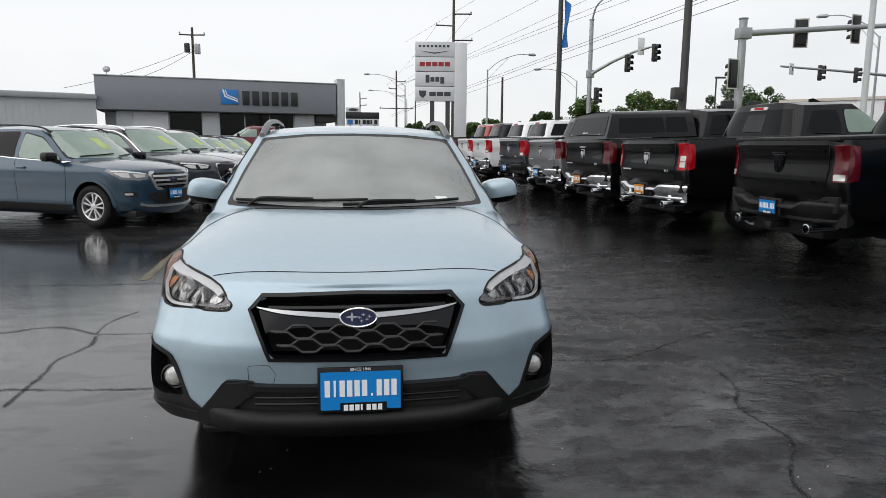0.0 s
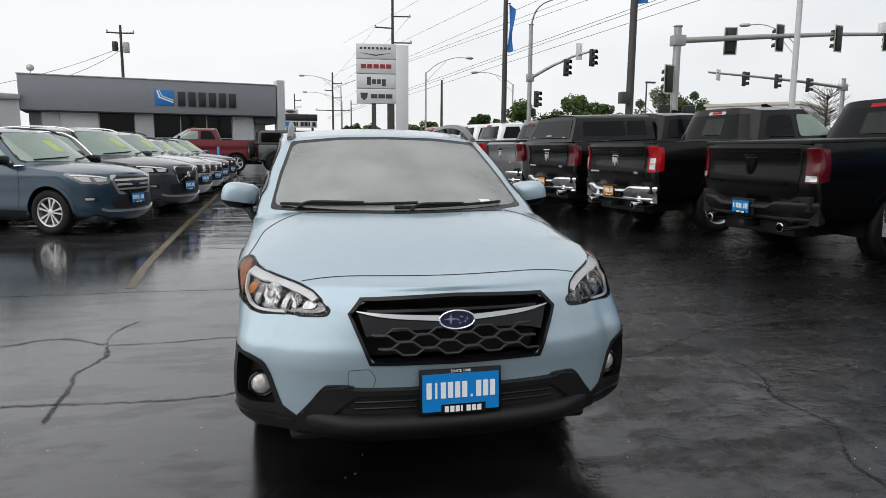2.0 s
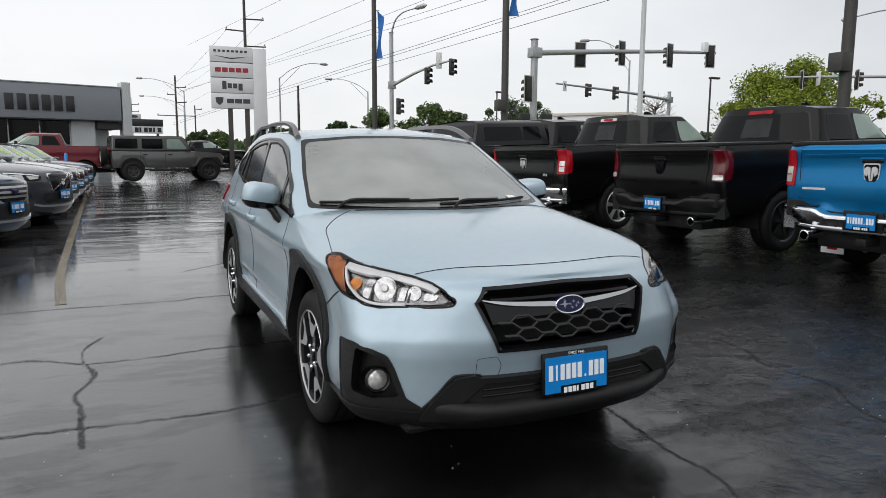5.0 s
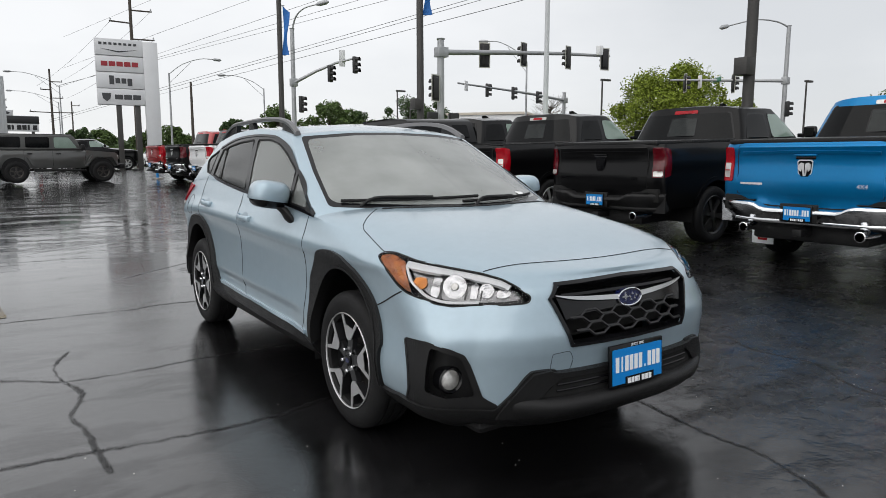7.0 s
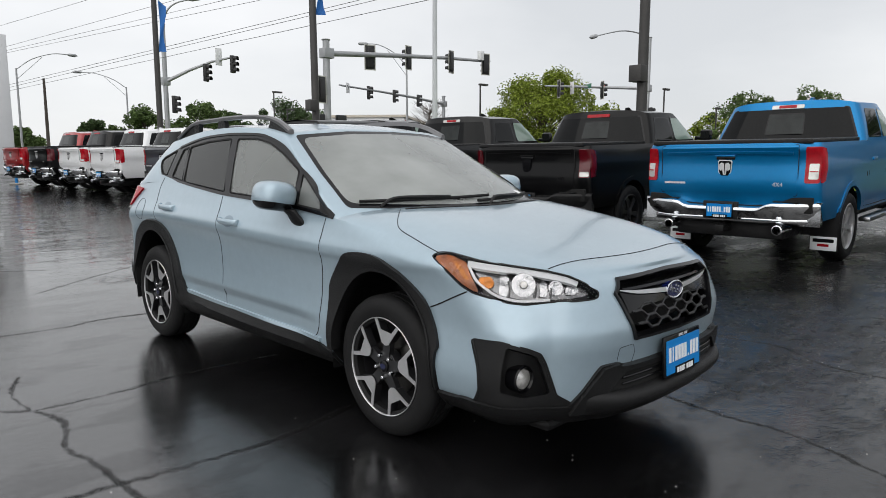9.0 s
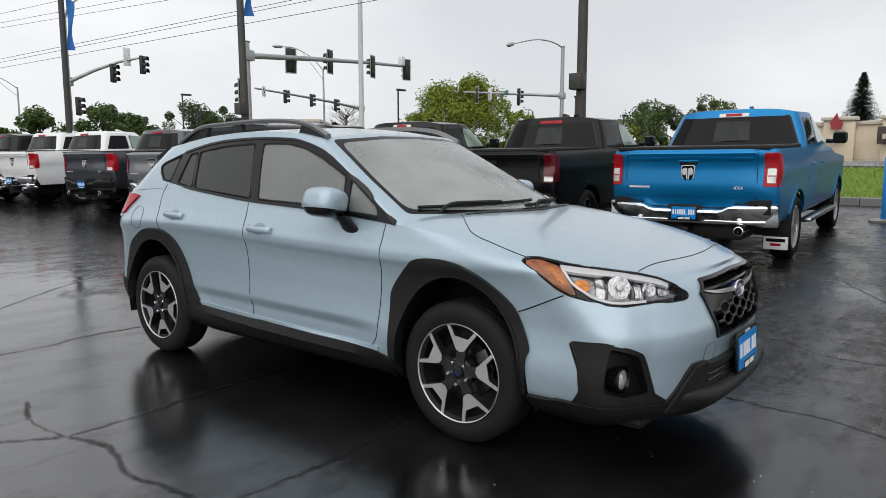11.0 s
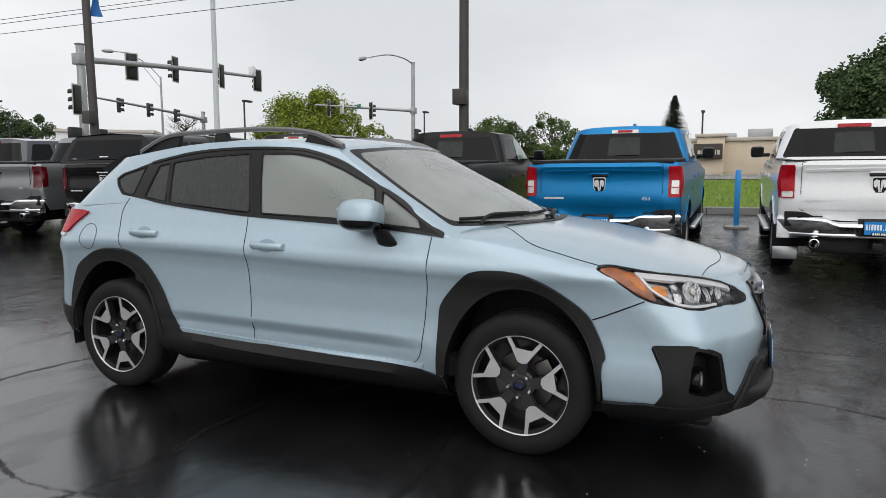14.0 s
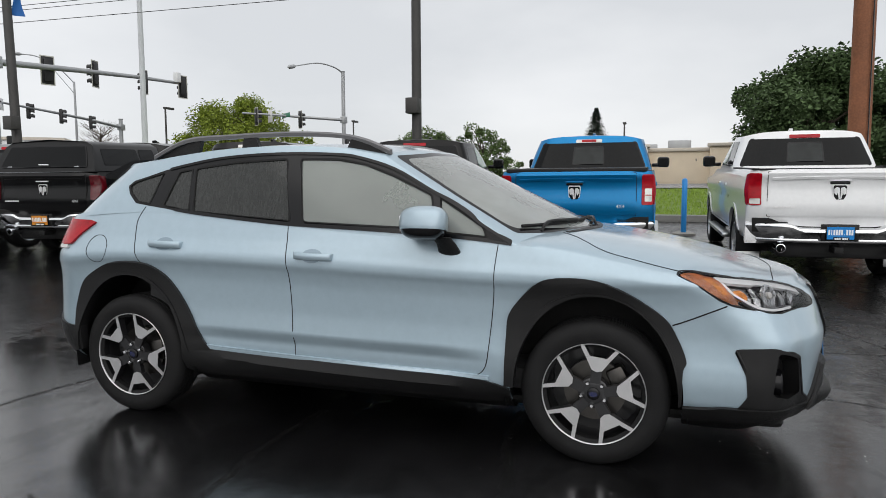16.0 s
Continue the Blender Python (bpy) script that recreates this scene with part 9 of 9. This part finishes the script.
def tree(x, y, height, spread, mat, seed, label, n=5200, leaf=0.26, low=0.28, group="street trees", clumps=34, bare=0.0):
    rnd = random.Random(seed)
    z0 = ground_z(x, y)
    t = thing("tree", label, "tree", group, pose(x, y, z0))
    bm = tube(bmesh.new(), [(0, 0, -0.3), (0.1, 0, height * 0.25), (0.0, 0.1, height * 0.55), (0.1, 0.1, height * 0.85)], [height * 0.030, height * 0.024, height * 0.014, height * 0.004], 8)
    hubs = []
    for k in range(clumps):
        a, v = rnd.uniform(0, 2 * math.pi), rnd.uniform(low, 0.97)
        prof = math.sin(math.pi * min(1, max(0.04, (v - low + 0.12) / (1.1 - low)))) ** 0.6
        r = spread * prof * math.sqrt(rnd.uniform(0.05, 1.0)) * rnd.uniform(0.75, 1.08)
        c = Vector((r * math.cos(a), r * math.sin(a), height * v))
        hubs.append((c, spread * rnd.uniform(0.10, 0.27)))
        base = Vector((0, 0, height * max(0.15, v - 0.30)))
        tube(bm, [base, base.lerp(c, 0.55) + Vector((0, 0, height * 0.03)), c], [height * 0.010, height * 0.006, height * 0.002], 5, cap=False)
    part("trunk", bm, BARK, t)
    verts, faces = [], []
    for k in range(n):
        c, r = hubs[rnd.randrange(len(hubs))]
        d = Vector((rnd.gauss(0, 1), rnd.gauss(0, 1), rnd.gauss(0, 0.8))).normalized() * r * rnd.uniform(0.35, 1.0) ** 0.6
        p = c + d
        u = Vector((rnd.gauss(0, 1), rnd.gauss(0, 1), rnd.gauss(0, 0.6))).normalized()
        w = u.cross(Vector((rnd.gauss(0, 1), rnd.gauss(0, 1), rnd.gauss(0, 1)))).normalized()
        s = leaf * rnd.uniform(0.6, 1.2)
        i = len(verts)
        verts += [p - u * s * 0.5, p + w * s * 0.28, p + u * s * 0.55, p - w * s * 0.28]
        faces.append((i, i + 1, i + 2, i + 3))
    me = bpy.data.meshes.new("crown")
    me.from_pydata([tuple(v) for v in verts], [], faces)
    me.materials.append(mat)
    crown = new("crown", me)
    crown.parent = t
    return t


def spruce(x, y, height, spread, seed, label):
    rnd = random.Random(seed)
    t = thing("tree", label, "tree", "conifers", pose(x, y, ground_z(x, y)))
    part("trunk", tube(bmesh.new(), [(0, 0, -0.3), (0, 0, height)], [height * 0.02, 0.02], 8), BARK, t)
    verts, faces = [], []
    for k in range(int(height * 200)):
        v = rnd.uniform(0.06, 1.0)
        ln = spread * (1 - v) ** 0.85 * rnd.uniform(0.72, 1.0) + 0.12
        a = rnd.uniform(0, 2 * math.pi)
        d = Vector((math.cos(a), math.sin(a), rnd.uniform(-0.35, 0.05)))
        side = Vector((-math.sin(a), math.cos(a), 0))
        for j in range(9):
            f = (j + 0.5) / 9
            p = Vector((0, 0, height * v)) + d * ln * f + Vector((0, 0, rnd.uniform(-0.1, 0.1)))
            s = (0.34 * (1.15 - f) + 0.12) * (0.42 + 0.58 * (1 - v))
            q = side * rnd.uniform(-1, 1) + Vector((0, 0, rnd.uniform(-0.5, 0.2)))
            i = len(verts)
            verts += [p, p + q * s + d * 0.5 * s, p + d * s]
            faces.append((i, i + 1, i + 2))
    me = bpy.data.meshes.new("crown")
    me.from_pydata([tuple(v) for v in verts], [], faces)
    me.materials.append(NEEDLES)
    crown = new("crown", me)
    crown.parent = t
    return t


tree(47.0, 35.0, 7.1, 5.8, LEAF_LIGHT, 3, "broad light green street tree at the crossing", 36000, 0.22, 0.14, clumps=120)
tree(50.5, 31.0, 5.0, 2.6, LEAF_LIGHT, 4, "small light green street tree", 2500, 0.28, 0.25)
tree(36.5, -8.3, 6.4, 4.9, LEAF_DARK, 5, "large dark green shade tree beside the tan building", 64000, 0.25, 0.10, clumps=90)
tree(38.0, -15.6, 7.3, 5.6, LEAF_DARK, 6, "large dark green shade tree", 52000, 0.26, 0.12, clumps=80)
spruce(77.5, 7.1, 10.4, 4.3, 8, "dark green spruce behind the tan building")
tree(62.0, 22.6, 6.9, 5.0, LEAF_MID, 9, "green tree beyond the street", 12000, 0.24, 0.06)
tree(63.5, 20.4, 6.6, 3.8, LEAF_DARK, 13, "dark green tree beyond the street", 9000, 0.24, 0.06)
tree(63.2, 17.2, 7.1, 3.8, LEAF_MID, 10, "green tree beyond the street", 10000, 0.24, 0.06)
tree(64.5, 18.9, 4.4, 3.6, LEAF_LIGHT, 14, "low light green tree beyond the street", 6000, 0.24, 0.05)
tree(63.5, 15.2, 4.0, 3.0, LEAF_MID, 15, "low green tree beyond the street", 5000, 0.24, 0.05)
tree(60.5, 25.8, 4.6, 3.4, LEAF_LIGHT, 16, "low light green tree beyond the street", 6000, 0.24, 0.05)
tree(76, 29.0, 7.2, 3.8, LEAF_MID, 11, "green tree beyond the street", 4000, 0.4, 0.1)
tree(75, 12.0, 5.2, 3.4, LEAF_MID, 12, "low green tree beyond the street", 3000, 0.4, 0.1)
for k, (x, y, h, s, mt) in enumerate(((22.5, 62.0, 6.6, 4.2, LEAF_MID), (27.5, 61.0, 7.6, 4.6, LEAF_MID), (31.5, 62.5, 6.4, 3.6, LEAF_DARK), (18.5, 63.5, 5.8, 2.6, LEAF_DARK), (37, 63, 4.8, 3.4, LEAF_LIGHT), (43, 62, 4.6, 3.2, LEAF_LIGHT),
                                      (45.2, 74.5, 11.0, 6.0, LEAF_DARK), (48.0, 72.6, 10.6, 5.4, LEAF_DARK), (52.0, 71.0, 7.6, 5.6, LEAF_DARK), (13.0, 74, 5.2, 2.8, LEAF_MID), (16.0, 78, 6.0, 3.2, LEAF_MID), (7.5, 84, 6.4, 2.6, LEAF_DARK), (10.5, 92, 6.2, 3.4, LEAF_MID),
                                      (63, 58, 5.6, 3.2, LEAF_DARK), (68, 45, 5.0, 3.0, LEAF_DARK))):
    tree(x, y, h * 0.66, s * 0.85, mt, 20 + k, "green tree beyond the crossing" if mt is not LEAF_DARK else "dark green tree beyond the crossing", 9000, 0.30, 0.08, group="trees beyond the crossing")
bm = tube(bmesh.new(), [(0, 0, 0), (0, 0, 4.2)], [0.12, 0.05], 6)
rnd = random.Random(5)
for k in range(70):
    a, v = rnd.uniform(0, 6.28), rnd.uniform(0.35, 1.0)
    p = Vector((0, 0, 4.2 * v))
    q = p + Vector((math.cos(a) * 1.6, math.sin(a) * 1.6, rnd.uniform(0.4, 1.4))) * rnd.uniform(0.5, 1.1)
    tube(bm, [p, p.lerp(q, 0.6), q], [0.03, 0.02, 0.01], 4, cap=False)
    for j in range(3):
        tube(bm, [p.lerp(q, 0.6 + 0.1 * j), q + Vector((rnd.uniform(-0.6, 0.6), rnd.uniform(-0.6, 0.6), rnd.uniform(0, 0.6)))], [0.015, 0.008], 3, cap=False)
t = thing("tree", "nearly bare small tree at the crossing", "tree", "street trees", pose(46.0, 48.5, ground_z(46, 48) + 0.6))
part("branch_work", bm, BARK, t)

# distant belt of trees round the horizon
rnd = random.Random(11)
verts, faces = [], []
for k in range(26000):
    a = rnd.uniform(0, 2 * math.pi)
    d = rnd.uniform(170, 260)
    hgt = 3.4 + 1.6 * math.sin(a * 9) + 1.0 * math.sin(a * 23 + 1)
    p = Vector((d * math.cos(a), d * math.sin(a), 0.5 + max(0.3, hgt) * rnd.uniform(0, 1) ** 0.8))
    u = Vector((rnd.gauss(0, 1), rnd.gauss(0, 1), rnd.gauss(0, 1))).normalized() * 1.1
    w = u.cross(Vector((rnd.gauss(0, 1), rnd.gauss(0, 1), rnd.gauss(0, 1)))).normalized() * 1.0
    i = len(verts)
    verts += [tuple(p - u), tuple(p + w), tuple(p + u), tuple(p - w)]
    faces.append((i, i + 1, i + 2, i + 3))
me = bpy.data.meshes.new("far_woods")
me.from_pydata(verts, [], faces)
me.materials.append(LEAF_DARK)
tagged(new("far_woods", me), "distant dark belt of trees", "woods", kind="stuff")


def grit():
    """Small pale chips and drops scattered over the near asphalt."""
    rnd, verts, faces = random.Random(77), [], []
    for _ in range(420):
        x, y = rnd.uniform(-5.5, 5.0), rnd.uniform(-5.0, 0.5)
        r = rnd.uniform(0.002, 0.006)
        z, a, n = ground_z(x, y), rnd.uniform(0, 6.28), len(verts)
        for k in range(4):
            verts.append((x + r * math.cos(a + k * 1.57) * rnd.uniform(0.7, 1.3), y + r * math.sin(a + k * 1.57), z - 0.001))
        verts.append((x, y, z + r * 0.8))
        faces += [(n + k, n + (k + 1) % 4, n + 4) for k in range(4)]
    me = bpy.data.meshes.new("grit")
    me.from_pydata(verts, [], faces)
    me.materials.append(PALE_STONE)
    tagged(new("grit", me), "tiny pale stone chips on the wet asphalt", "grit", kind="stuff")


PALE_STONE = material("pale_stone", (0.42, 0.41, 0.39), 0.5, vary=0.3, scale=30)
grit()
